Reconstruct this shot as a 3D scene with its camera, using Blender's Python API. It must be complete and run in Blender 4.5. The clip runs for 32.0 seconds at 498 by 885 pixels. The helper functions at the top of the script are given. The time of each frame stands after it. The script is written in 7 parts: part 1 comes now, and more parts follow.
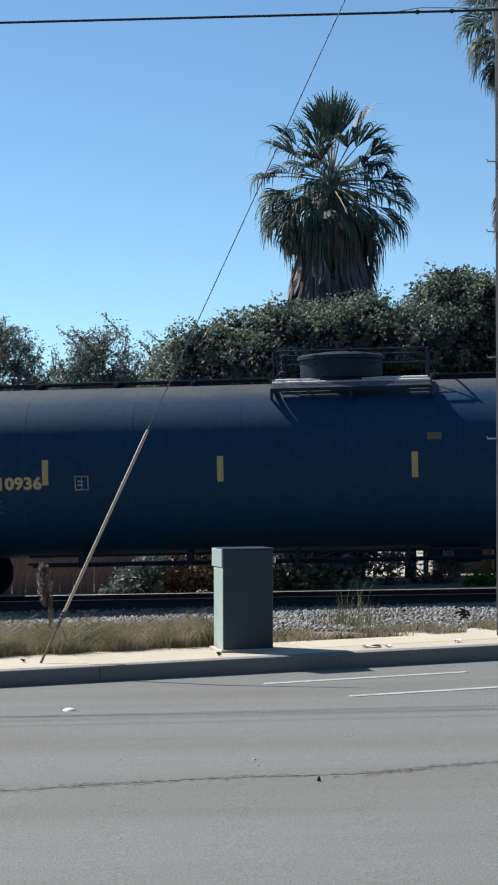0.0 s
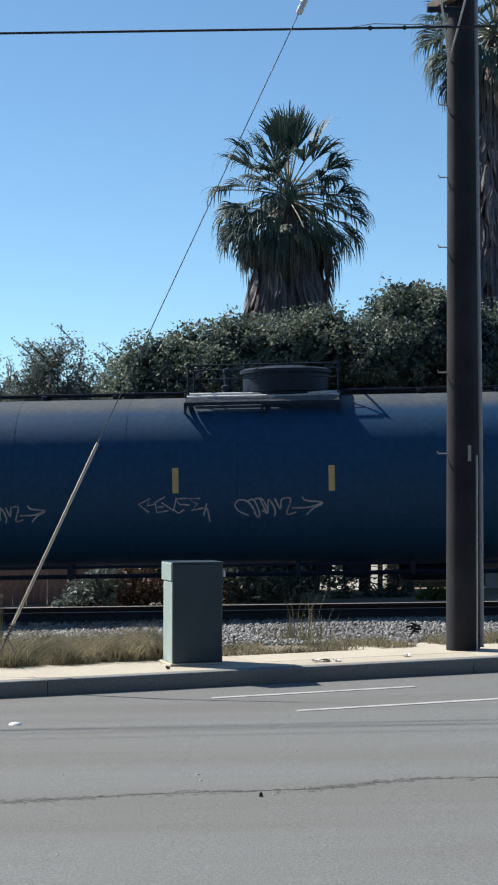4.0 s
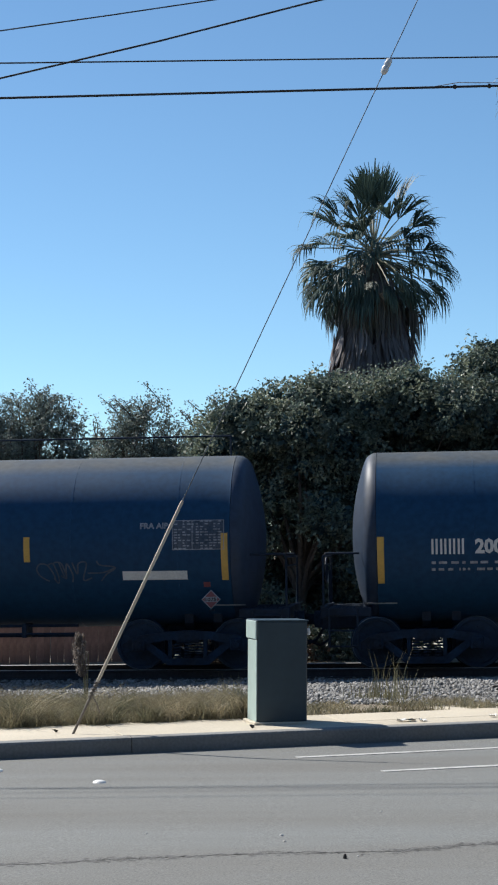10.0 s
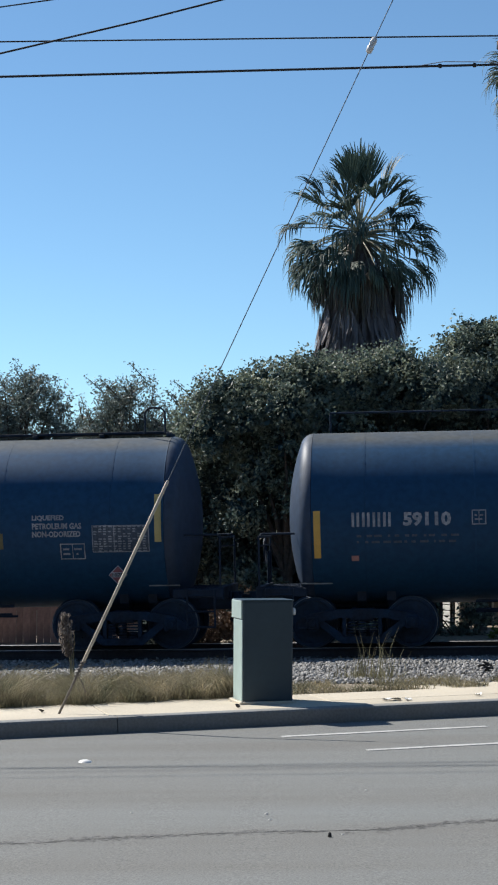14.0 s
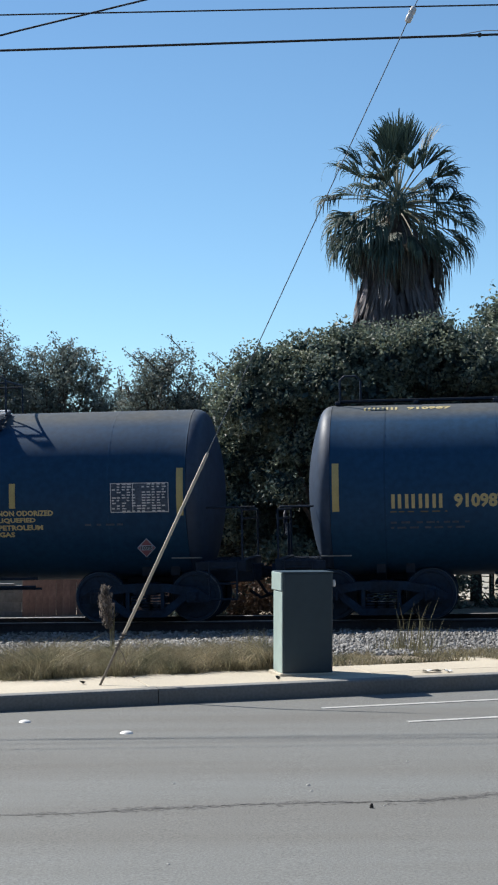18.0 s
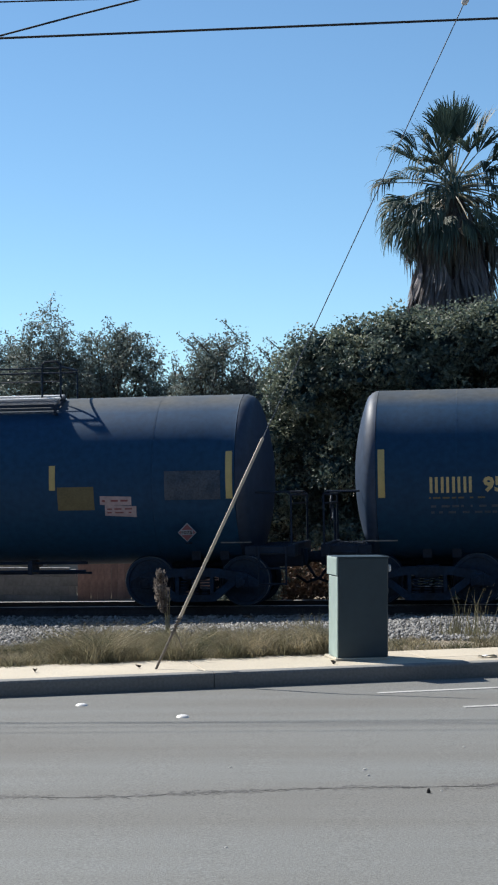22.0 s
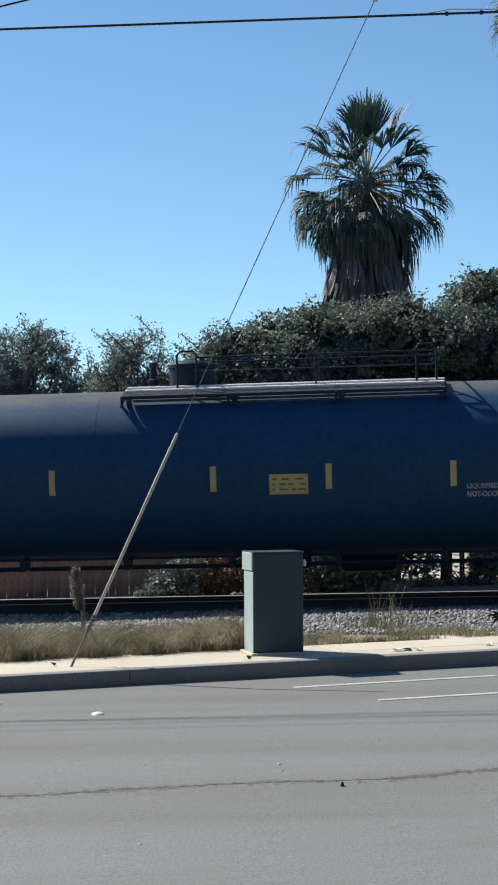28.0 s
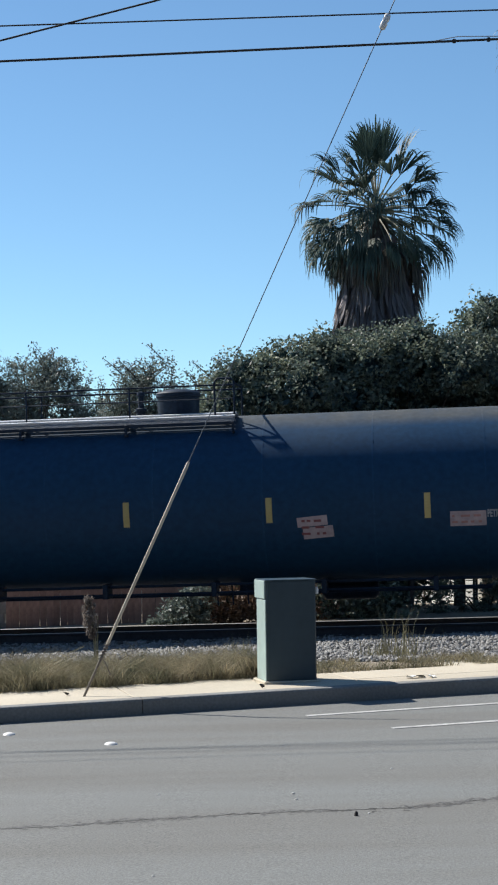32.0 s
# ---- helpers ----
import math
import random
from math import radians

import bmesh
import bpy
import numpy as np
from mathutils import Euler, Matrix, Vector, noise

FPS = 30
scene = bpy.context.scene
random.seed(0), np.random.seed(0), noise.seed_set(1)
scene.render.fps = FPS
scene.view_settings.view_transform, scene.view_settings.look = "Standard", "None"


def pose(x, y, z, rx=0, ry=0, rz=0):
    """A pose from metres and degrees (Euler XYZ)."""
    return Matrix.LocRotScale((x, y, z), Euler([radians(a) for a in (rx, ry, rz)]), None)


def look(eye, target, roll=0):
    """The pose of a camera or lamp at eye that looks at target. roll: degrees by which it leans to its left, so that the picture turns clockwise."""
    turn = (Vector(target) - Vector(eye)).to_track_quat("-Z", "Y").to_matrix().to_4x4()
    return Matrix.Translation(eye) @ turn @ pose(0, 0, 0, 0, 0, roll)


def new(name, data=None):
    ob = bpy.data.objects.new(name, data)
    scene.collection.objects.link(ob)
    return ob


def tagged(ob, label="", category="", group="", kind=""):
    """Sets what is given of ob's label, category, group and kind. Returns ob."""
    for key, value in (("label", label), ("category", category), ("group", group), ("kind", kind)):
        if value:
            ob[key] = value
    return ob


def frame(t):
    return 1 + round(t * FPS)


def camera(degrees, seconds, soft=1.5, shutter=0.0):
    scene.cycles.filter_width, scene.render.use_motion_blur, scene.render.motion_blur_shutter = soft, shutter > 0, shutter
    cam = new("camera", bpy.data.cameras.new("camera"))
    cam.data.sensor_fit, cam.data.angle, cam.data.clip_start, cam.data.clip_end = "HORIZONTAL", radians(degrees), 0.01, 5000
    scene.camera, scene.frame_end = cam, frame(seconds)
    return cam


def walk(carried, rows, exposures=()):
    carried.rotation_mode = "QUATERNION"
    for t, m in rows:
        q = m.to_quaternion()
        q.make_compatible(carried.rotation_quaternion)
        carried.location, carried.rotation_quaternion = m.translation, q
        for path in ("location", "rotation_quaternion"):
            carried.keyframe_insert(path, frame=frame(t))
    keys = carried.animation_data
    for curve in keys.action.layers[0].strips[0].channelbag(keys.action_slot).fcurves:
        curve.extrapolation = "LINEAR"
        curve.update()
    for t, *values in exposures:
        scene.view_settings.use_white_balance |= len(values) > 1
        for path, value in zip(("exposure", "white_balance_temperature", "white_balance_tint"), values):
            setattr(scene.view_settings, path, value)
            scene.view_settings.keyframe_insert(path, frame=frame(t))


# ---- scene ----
EXPOSURE_STOPS, SKY_STRENGTH, SUN_STRENGTH = 0.64, 0.084, 4.45
SKY_TINT = (0.90, 1.06, 1.05, 1)
CAM = camera(16.73, 32.0, soft=2.1)
PATH = [
    (0, (-0.060, 0.000, 2.620), (-0.058, 29.992, 3.293), -0.16),
    (0.5, (-0.062, 0.000, 2.608), (0.035, 29.993, 3.271), -0.24),
    (1, (-0.055, 0.000, 2.604), (0.082, 29.992, 3.265), -0.31),
    (1.5, (-0.034, 0.000, 2.608), (0.072, 29.991, 3.336), -0.33),
    (2, (0.003, 0.000, 2.620), (-0.009, 29.988, 3.472), -0.28),
    (2.5, (-0.017, 0.000, 2.618), (-0.091, 29.985, 3.555), -0.01),
    (3, (-0.003, 0.000, 2.621), (-0.050, 29.985, 3.567), 0.17),
    (3.5, (0.032, 0.000, 2.637), (0.245, 29.986, 3.533), 0.20),
    (4, (0.077, 0.000, 2.645), (0.772, 29.979, 3.528), 0.13),
    (4.5, (0.114, 0.000, 2.663), (1.308, 29.962, 3.600), -0.01),
    (6.5, (0.096, 0.000, 2.662), (0.620, 29.960, 4.117), 0.12),
    (7, (0.133, 0.000, 2.651), (0.263, 29.963, 4.142), 0.04),
    (7.5, (0.136, 0.000, 2.665), (0.058, 29.962, 4.181), 0.05),
    (8, (0.155, 0.000, 2.663), (-0.095, 29.954, 4.303), -0.02),
    (8.5, (0.135, 0.000, 2.670), (-0.286, 29.943, 4.471), 0.08),
    (9, (0.118, 0.000, 2.658), (-0.473, 29.931, 4.604), 0.18),
    (9.5, (0.120, 0.000, 2.661), (-0.634, 29.926, 4.632), 0.21),
    (10, (0.093, 0.000, 2.658), (-0.737, 29.930, 4.538), 0.31),
    (10.5, (0.080, 0.000, 2.659), (-0.859, 29.938, 4.346), 0.27),
    (11, (0.052, 0.000, 2.641), (-0.973, 29.945, 4.138), 0.16),
    (11.5, (0.061, 0.000, 2.643), (-1.031, 29.949, 4.001), 0.03),
    (12, (0.081, 0.000, 2.648), (-0.993, 29.950, 4.009), -0.09),
    (12.5, (0.126, 0.000, 2.655), (-0.895, 29.947, 4.119), -0.17),
    (13, (0.132, 0.000, 2.658), (-0.764, 29.945, 4.238), -0.14),
    (13.5, (0.117, 0.000, 2.659), (-0.631, 29.948, 4.263), 0.03),
    (14, (0.112, 0.000, 2.658), (-0.483, 29.955, 4.185), 0.21),
    (14.5, (0.086, 0.000, 2.651), (-0.272, 29.966, 4.035), 0.34),
    (16.5, (0.057, 0.000, 2.651), (-0.620, 29.966, 3.917), 0.44),
    (17, (0.057, 0.000, 2.655), (-0.978, 29.957, 3.877), 0.38),
    (17.5, (0.052, 0.000, 2.657), (-1.182, 29.953, 3.784), 0.34),
    (18, (0.080, 0.000, 2.657), (-1.170, 29.956, 3.692), 0.10),
    (18.5, (0.081, 0.000, 2.656), (-0.963, 29.964, 3.692), -0.03),
    (19, (0.107, 0.000, 2.668), (-0.714, 29.968, 3.796), -0.21),
    (19.5, (0.111, 0.000, 2.686), (-0.568, 29.965, 3.956), -0.37),
    (20, (0.107, 0.000, 2.690), (-0.631, 29.959, 4.078), -0.37),
    (20.5, (0.095, 0.000, 2.673), (-0.957, 29.948, 4.084), -0.34),
    (21, (0.072, 0.000, 2.680), (-1.421, 29.936, 3.947), -0.15),
    (21.5, (0.044, 0.000, 2.678), (-1.865, 29.922, 3.703), -0.05),
    (22, (0.047, 0.000, 2.657), (-2.137, 29.911, 3.418), 0.15),
    (22.5, (0.059, 0.000, 2.648), (-2.224, 29.908, 3.171), 0.31),
    (23, (0.061, 0.000, 2.641), (-2.203, 29.913, 2.967), 0.53),
    (23.5, (0.046, 0.000, 2.649), (-2.153, 29.919, 2.846), 0.58),
    (24, (0.052, 0.000, 2.644), (-2.143, 29.919, 2.796), 0.48),
    (24.5, (0.050, 0.000, 2.643), (-2.125, 29.921, 2.789), 0.36),
    (26.5, (0.101, 0.000, 2.647), (-1.534, 29.953, 3.028), -0.24),
    (27, (0.114, 0.000, 2.659), (-1.141, 29.970, 3.142), -0.35),
    (27.5, (0.095, 0.000, 2.664), (-0.803, 29.981, 3.243), -0.34),
    (28, (0.096, 0.000, 2.657), (-0.639, 29.983, 3.343), -0.31),
    (28.5, (0.083, 0.000, 2.652), (-0.675, 29.981, 3.418), -0.09),
    (29, (0.063, 0.000, 2.650), (-0.819, 29.976, 3.473), 0.03),
    (29.5, (0.066, 0.000, 2.657), (-0.982, 29.968, 3.554), 0.10),
    (30, (0.077, 0.000, 2.649), (-1.046, 29.964, 3.598), 0.03),
    (30.5, (0.093, 0.000, 2.667), (-1.024, 29.965, 3.600), -0.21),
    (31, (0.084, 0.000, 2.673), (-0.957, 29.967, 3.615), -0.35),
    (31.5, (0.082, 0.000, 2.678), (-0.895, 29.968, 3.672), -0.43),
    (32, (0.109, 0.000, 2.680), (-0.838, 29.963, 3.830), -0.76),
]
walk(CAM, [(t, look(eye, target, roll)) for t, eye, target, roll in PATH], exposures=[(0, EXPOSURE_STOPS)])

# ---- world and sun ----
SUN_UP, SUN_TURN = radians(45.0), math.atan2(-0.82, 0.57)   # the sun stands behind the train, to the left
world = bpy.data.worlds.new("world")
scene.world = world
world.use_nodes = True
wn = world.node_tree.nodes
sky = wn.new("ShaderNodeTexSky")
sky.sky_type, sky.sun_disc = "NISHITA", False
sky.sun_elevation, sky.sun_rotation = SUN_UP, SUN_TURN
sky.altitude, sky.air_density, sky.dust_density, sky.ozone_density = 200, 0.8, 0.0, 3.5
tint = wn.new("ShaderNodeMix")                 # the clear, deep blue of a dry winter sky
tint.data_type, tint.blend_type = "RGBA", "MULTIPLY"
tint.inputs[0].default_value, tint.inputs[7].default_value = 1.0, SKY_TINT
world.node_tree.links.new(sky.outputs[0], tint.inputs[6])
world.node_tree.links.new(tint.outputs[2], wn["Background"].inputs[0])
wn["Background"].inputs[1].default_value = SKY_STRENGTH
sun_data = bpy.data.lights.new("sun", "SUN")
sun_data.energy, sun_data.angle, sun_data.color = SUN_STRENGTH, radians(0.8), (1.0, 0.95, 0.87)
sun = new("sun", sun_data)
sun.matrix_world = look((math.sin(SUN_TURN) * 40 * math.cos(SUN_UP), math.cos(SUN_TURN) * 40 * math.cos(SUN_UP), 40 * math.sin(SUN_UP)), (0, 0, 0))

# ---- materials ----


def material(name, color, rough=0.7, metal=0.0, vary=0.25, grain=12.0, stain=1.2, bump=0.15, bump_scale=60.0, other=None, mix=0.35,
             per_object=0.0, per_island=0.0, spec=0.5, translucent=0.0, stretch=None, lit_dust=None):
    """A surface with variation at two scales: a fine grain and broad stains towards another colour, with fine relief."""
    m = bpy.data.materials.new(name)
    m.use_nodes = True
    nt = m.node_tree
    n, link = nt.nodes, nt.links.new
    b = n["Principled BSDF"]
    b.inputs["Roughness"].default_value, b.inputs["Metallic"].default_value = rough, metal
    b.inputs["Specular IOR Level"].default_value = spec
    tc = n.new("ShaderNodeTexCoord")
    geo = n.new("ShaderNodeNewGeometry")
    where = tc.outputs["Object"]
    def noise_of(scale, detail):
        k = n.new("ShaderNodeTexNoise")
        k.inputs["Scale"].default_value, k.inputs["Detail"].default_value = scale, detail
        if stretch and scale == stain:
            mp = n.new("ShaderNodeMapping")
            mp.inputs["Scale"].default_value = stretch
            mp.inputs["Rotation"].default_value = (0, 0, -0.2)
            link(where, mp.inputs["Vector"])
            link(mp.outputs["Vector"], k.inputs["Vector"])
        else:
            link(where, k.inputs["Vector"])
        return k.outputs["Fac"]
    def ramp(fac, lo, hi):
        k = n.new("ShaderNodeMapRange")
        k.inputs["From Min"].default_value, k.inputs["From Max"].default_value = 0.3, 0.7
        k.inputs["To Min"].default_value, k.inputs["To Max"].default_value = lo, hi
        link(fac, k.inputs["Value"])
        return k.outputs["Result"]
    fine, broad = noise_of(grain, 4), noise_of(stain, 3)
    mixer = n.new("ShaderNodeMix")
    mixer.data_type = "RGBA"
    mixer.inputs[6].default_value = (*color, 1)
    mixer.inputs[7].default_value = (*(other or [c * 0.6 for c in color]), 1)
    link(ramp(broad, 0, mix), mixer.inputs[0])
    hsv = n.new("ShaderNodeHueSaturation")
    if lit_dust:
        # pale dusty tone on what faces up; it also paints the sunlit band
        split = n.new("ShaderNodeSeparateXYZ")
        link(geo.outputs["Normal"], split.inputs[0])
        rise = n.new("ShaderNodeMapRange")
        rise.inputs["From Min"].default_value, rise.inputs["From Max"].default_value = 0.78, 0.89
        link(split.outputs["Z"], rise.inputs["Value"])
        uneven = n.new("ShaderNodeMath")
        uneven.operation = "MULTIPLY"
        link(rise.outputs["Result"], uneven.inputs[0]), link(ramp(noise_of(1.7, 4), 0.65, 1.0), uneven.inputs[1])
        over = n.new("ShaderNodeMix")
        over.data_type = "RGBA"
        over.inputs[7].default_value = (*lit_dust, 1)
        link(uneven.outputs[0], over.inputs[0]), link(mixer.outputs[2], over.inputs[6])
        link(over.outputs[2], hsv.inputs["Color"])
    else:
        link(mixer.outputs[2], hsv.inputs["Color"])
    value = ramp(fine, 1 - vary, 1 + vary)
    for amount, source in ((per_object, "object"), (per_island, "island")):
        if amount:
            if source == "object":
                info = n.new("ShaderNodeObjectInfo").outputs["Random"]
            else:
                info = geo.outputs["Random Per Island"]
            k = n.new("ShaderNodeMapRange")
            k.inputs["To Min"].default_value, k.inputs["To Max"].default_value = 1 - amount, 1 + amount
            link(info, k.inputs["Value"])
            mul = n.new("ShaderNodeMath")
            mul.operation = "MULTIPLY"
            link(value, mul.inputs[0]), link(k.outputs["Result"], mul.inputs[1])
            value = mul.outputs[0]
    link(value, hsv.inputs["Value"])
    link(hsv.outputs["Color"], b.inputs["Base Color"])
    link(ramp(broad, rough * 0.85, min(1, rough * 1.15)), b.inputs["Roughness"])
    if bump:
        k = n.new("ShaderNodeBump")
        k.inputs["Strength"].default_value, k.inputs["Distance"].default_value = bump, 0.01
        link(noise_of(bump_scale, 3), k.inputs["Height"])
        link(k.outputs["Normal"], b.inputs["Normal"])
    if translucent:
        tr = n.new("ShaderNodeBsdfTranslucent")
        link(hsv.outputs["Color"], tr.inputs["Color"])
        ms = n.new("ShaderNodeMixShader")
        ms.inputs[0].default_value = translucent
        link(b.outputs[0], ms.inputs[1]), link(tr.outputs[0], ms.inputs[2])
        link(ms.outputs[0], n["Material Output"].inputs["Surface"])
    return m


ASPHALT = material("asphalt", (0.163, 0.172, 0.169), 0.9, vary=0.28, grain=55, stain=0.9, bump=0.5, bump_scale=90, other=(0.136, 0.130, 0.119), mix=0.7, stretch=(0.12, 1.0, 1.0))
SEALANT = material("sealant", (0.118, 0.117, 0.115), 0.9, grain=30, bump=0.1)
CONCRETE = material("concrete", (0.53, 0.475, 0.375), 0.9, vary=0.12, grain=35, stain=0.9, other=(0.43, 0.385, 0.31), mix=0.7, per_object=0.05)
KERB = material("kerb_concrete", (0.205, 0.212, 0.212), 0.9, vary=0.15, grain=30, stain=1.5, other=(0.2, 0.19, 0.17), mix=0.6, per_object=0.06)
SOIL = material("soil", (0.24, 0.20, 0.15), 0.95, vary=0.3, grain=18, stain=0.6, other=(0.17, 0.14, 0.1), mix=0.7, bump=0.6, bump_scale=30)
BALLAST = material("ballast", (0.27, 0.26, 0.25), 0.95, vary=0.35, grain=25, stain=1.5, bump=1.0, bump_scale=22)
STONE = material("stone", (0.235, 0.233, 0.228), 0.9, vary=0.2, grain=20, per_island=0.62, bump=0.3)
ROAD_PAINT = material("road_paint", (0.46, 0.46, 0.45), 0.8, vary=0.3, grain=40, stain=6, other=(0.3, 0.3, 0.29), mix=0.8)
MARKER_WHITE = material("marker_ceramic", (0.8, 0.8, 0.78), 0.4, vary=0.06)
WHITE_PAINT = material("white_paint", (0.72, 0.72, 0.70), 0.6, vary=0.1, grain=30, stain=4, mix=0.35)
DIM_WHITE = material("weathered_white_paint", (0.38, 0.41, 0.45), 0.7, vary=0.25, grain=30, stain=4, other=(0.07, 0.085, 0.11), mix=0.6)
FAINT = material("faded_paint", (0.075, 0.098, 0.135), 0.7, vary=0.3, grain=30, stain=4, other=(0.02, 0.045, 0.08), mix=0.7)
YELLOW = material("reflective_yellow", (0.66, 0.40, 0.09), 0.45, vary=0.1, grain=40, stain=5, other=(0.45, 0.28, 0.06), mix=0.5, per_object=0.1)
PALE_YELLOW = material("faded_reflective_yellow", (0.50, 0.41, 0.17), 0.5, vary=0.1, grain=40, stain=5, other=(0.4, 0.32, 0.12), mix=0.5, per_object=0.1)
MARK_YELLOW = material("yellow_lettering", (0.56, 0.47, 0.23), 0.6, vary=0.15, grain=40, stain=5, mix=0.35)
DULL_YELLOW = material("dull_yellow_decal", (0.150, 0.132, 0.066), 0.6, vary=0.15, grain=30, stain=4, mix=0.4)
OCHRE = material("ochre_decal", (0.24, 0.20, 0.085), 0.6, vary=0.15, grain=30, stain=4, mix=0.4)
RED = material("placard_red", (0.22, 0.065, 0.075), 0.5, vary=0.1)
PALE_PINK = material("faded_pink_decal", (0.44, 0.36, 0.38), 0.6, vary=0.15, stain=5)
PINK = material("faded_red_decal", (0.42, 0.22, 0.21), 0.6, vary=0.15, stain=5)
# tank, steel, truck and wheel colours carry a painted blue haze over black
TANK = material("hazy_black_tank_paint", (0.0110, 0.052, 0.118), 0.55, spec=0.18, vary=0.15, grain=9, stain=0.55, other=(0.0125, 0.053, 0.110), mix=0.75, lit_dust=(0.094, 0.099, 0.097), bump=0.12, bump_scale=9, per_object=0.12)
# the heads' dusty grey also carries their sunlit ends in the colour
TANK_HEAD = material("dusty_sunlit_head", (0.024, 0.044, 0.082), 0.55, spec=0.35, vary=0.2, grain=7, stain=0.9, other=(0.030, 0.046, 0.078), mix=0.7, lit_dust=(0.094, 0.099, 0.097), bump=0.1, bump_scale=9, per_object=0.2)
STEEL = material("hazy_black_steel", (0.009, 0.024, 0.050), 0.6, spec=0.25, vary=0.25, grain=14, stain=2, other=(0.016, 0.019, 0.024), mix=0.6)
TRUCK = material("hazy_grimy_cast_iron", (0.012, 0.034, 0.068), 0.8, spec=0.2, vary=0.3, grain=18, stain=3, other=(0.03, 0.025, 0.022), mix=0.6, bump=0.3)
WHEEL = material("hazy_wheel_steel", (0.014, 0.036, 0.070), 0.6, spec=0.3, vary=0.3, grain=20, stain=5)
# pale rim ring: wear, plus the rim's lit arc put into the colour
TREAD = material("lit_worn_rim", (0.15, 0.18, 0.21), 0.5, metal=0.1, vary=0.1)
GRATE = material("galvanised_grating", (0.70, 0.71, 0.72), 0.45, metal=0.1, vary=0.15)
STEP_GRATE = material("dull_grating", (0.17, 0.18, 0.195), 0.6, metal=0.1, vary=0.2)
RAIL_TOP = material("polished_rail_head", (0.55, 0.55, 0.55), 0.4, metal=0.45, vary=0.1)
RAIL = material("rusty_rail", (0.032, 0.030, 0.034), 0.8, vary=0.3, grain=20)
TIE = material("creosoted_wood", (0.06, 0.045, 0.035), 0.9, vary=0.3, grain=14, per_object=0.2)
# one enamel twice: shaded front and sunlit side are put into the colours
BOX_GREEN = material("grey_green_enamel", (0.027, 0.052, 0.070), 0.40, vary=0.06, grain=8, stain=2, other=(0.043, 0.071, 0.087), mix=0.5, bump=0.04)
BOX_SUNLIT = material("sunlit_enamel", (0.41, 0.51, 0.48), 0.45, spec=0.6, vary=0.08, grain=8, stain=2, other=(0.36, 0.46, 0.43), mix=0.6, bump=0.05)
POLE_WOOD = material("creosoted_pole", (0.017, 0.016, 0.021), 0.85, vary=0.3, grain=6, stain=1.5, other=(0.010, 0.011, 0.016), mix=0.8, bump=0.5, bump_scale=25)
CONDUIT = material("grey_conduit", (0.33, 0.34, 0.36), 0.5, vary=0.1)
GALV = material("galvanised_steel", (0.45, 0.46, 0.47), 0.45, metal=0.7, vary=0.15)
STRAND = material("dull_wire_strand", (0.10, 0.115, 0.13), 0.5, bump=0)
ANCHOR = material("weathered_anchor_iron", (0.17, 0.145, 0.12), 0.7, vary=0.25, grain=30)
GUARD = material("cream_plastic_guard", (0.62, 0.54, 0.42), 0.5, vary=0.1, grain=12, stain=3, other=(0.42, 0.36, 0.30), mix=0.5)
CABLE = material("black_cable", (0.02, 0.02, 0.022), 0.6, bump=0)
PORCELAIN = material("porcelain", (0.75, 0.72, 0.68), 0.25, vary=0.05)
ARM_WOOD = material("weathered_crossarm", (0.095, 0.068, 0.055), 0.85, vary=0.25, grain=10, stain=3)
FENCE_WOOD = material("red_brown_fence_wood", (0.29, 0.19, 0.165), 0.85, vary=0.2, grain=10, stain=2, other=(0.21, 0.14, 0.125), mix=0.6, per_object=0.14)
BLOCK = material("grey_block", (0.27, 0.275, 0.28), 0.9, vary=0.12, grain=16, per_object=0.1)
STUCCO = material("beige_stucco", (0.38, 0.36, 0.31), 0.9, vary=0.08, grain=40, stain=0.8)
SHINGLE = material("grey_shingle", (0.042, 0.050, 0.058), 0.9, vary=0.2, grain=25, per_object=0.15)
TRIM = material("white_trim", (0.75, 0.75, 0.73), 0.6, vary=0.06)
GLASS = material("dark_window_glass", (0.02, 0.025, 0.03), 0.08, vary=0.0, bump=0)
BARK = material("bark", (0.09, 0.07, 0.055), 0.95, vary=0.3, grain=14, bump=0.6)
# pale patches mixed into the leaf colour stand in for sunlit clumps
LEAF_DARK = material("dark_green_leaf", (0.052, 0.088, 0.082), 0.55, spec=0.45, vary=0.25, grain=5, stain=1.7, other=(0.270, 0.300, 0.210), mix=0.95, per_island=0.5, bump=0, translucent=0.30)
# inner leaves: shade and blue haze deep in the crown put into colour
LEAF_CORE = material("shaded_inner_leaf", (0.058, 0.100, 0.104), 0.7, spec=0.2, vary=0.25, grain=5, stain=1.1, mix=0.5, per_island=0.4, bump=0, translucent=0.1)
LEAF_GREY = material("grey_green_leaf", (0.140, 0.180, 0.170), 0.5, spec=0.4, vary=0.2, grain=3, stain=1.3, other=(0.205, 0.22, 0.165), mix=0.5, per_island=0.45, bump=0, translucent=0.33)
LEAF_BRIGHT = material("bright_green_leaf", (0.12, 0.17, 0.03), 0.5, vary=0.2, grain=3, per_island=0.4, bump=0, translucent=0.4)
LEAF_BROWN = material("dry_brown_leaf", (0.12, 0.075, 0.05), 0.7, vary=0.2, grain=3, per_island=0.45, bump=0, translucent=0.2)
PALM_GREEN = material("palm_green", (0.064, 0.100, 0.080), 0.58, spec=0.3, vary=0.15, grain=3, per_object=0.3, per_island=0.15, bump=0, translucent=0.2)
PALM_FADED = material("faded_palm", (0.115, 0.105, 0.085), 0.6, vary=0.2, grain=3, per_object=0.3, per_island=0.2, bump=0, translucent=0.18)
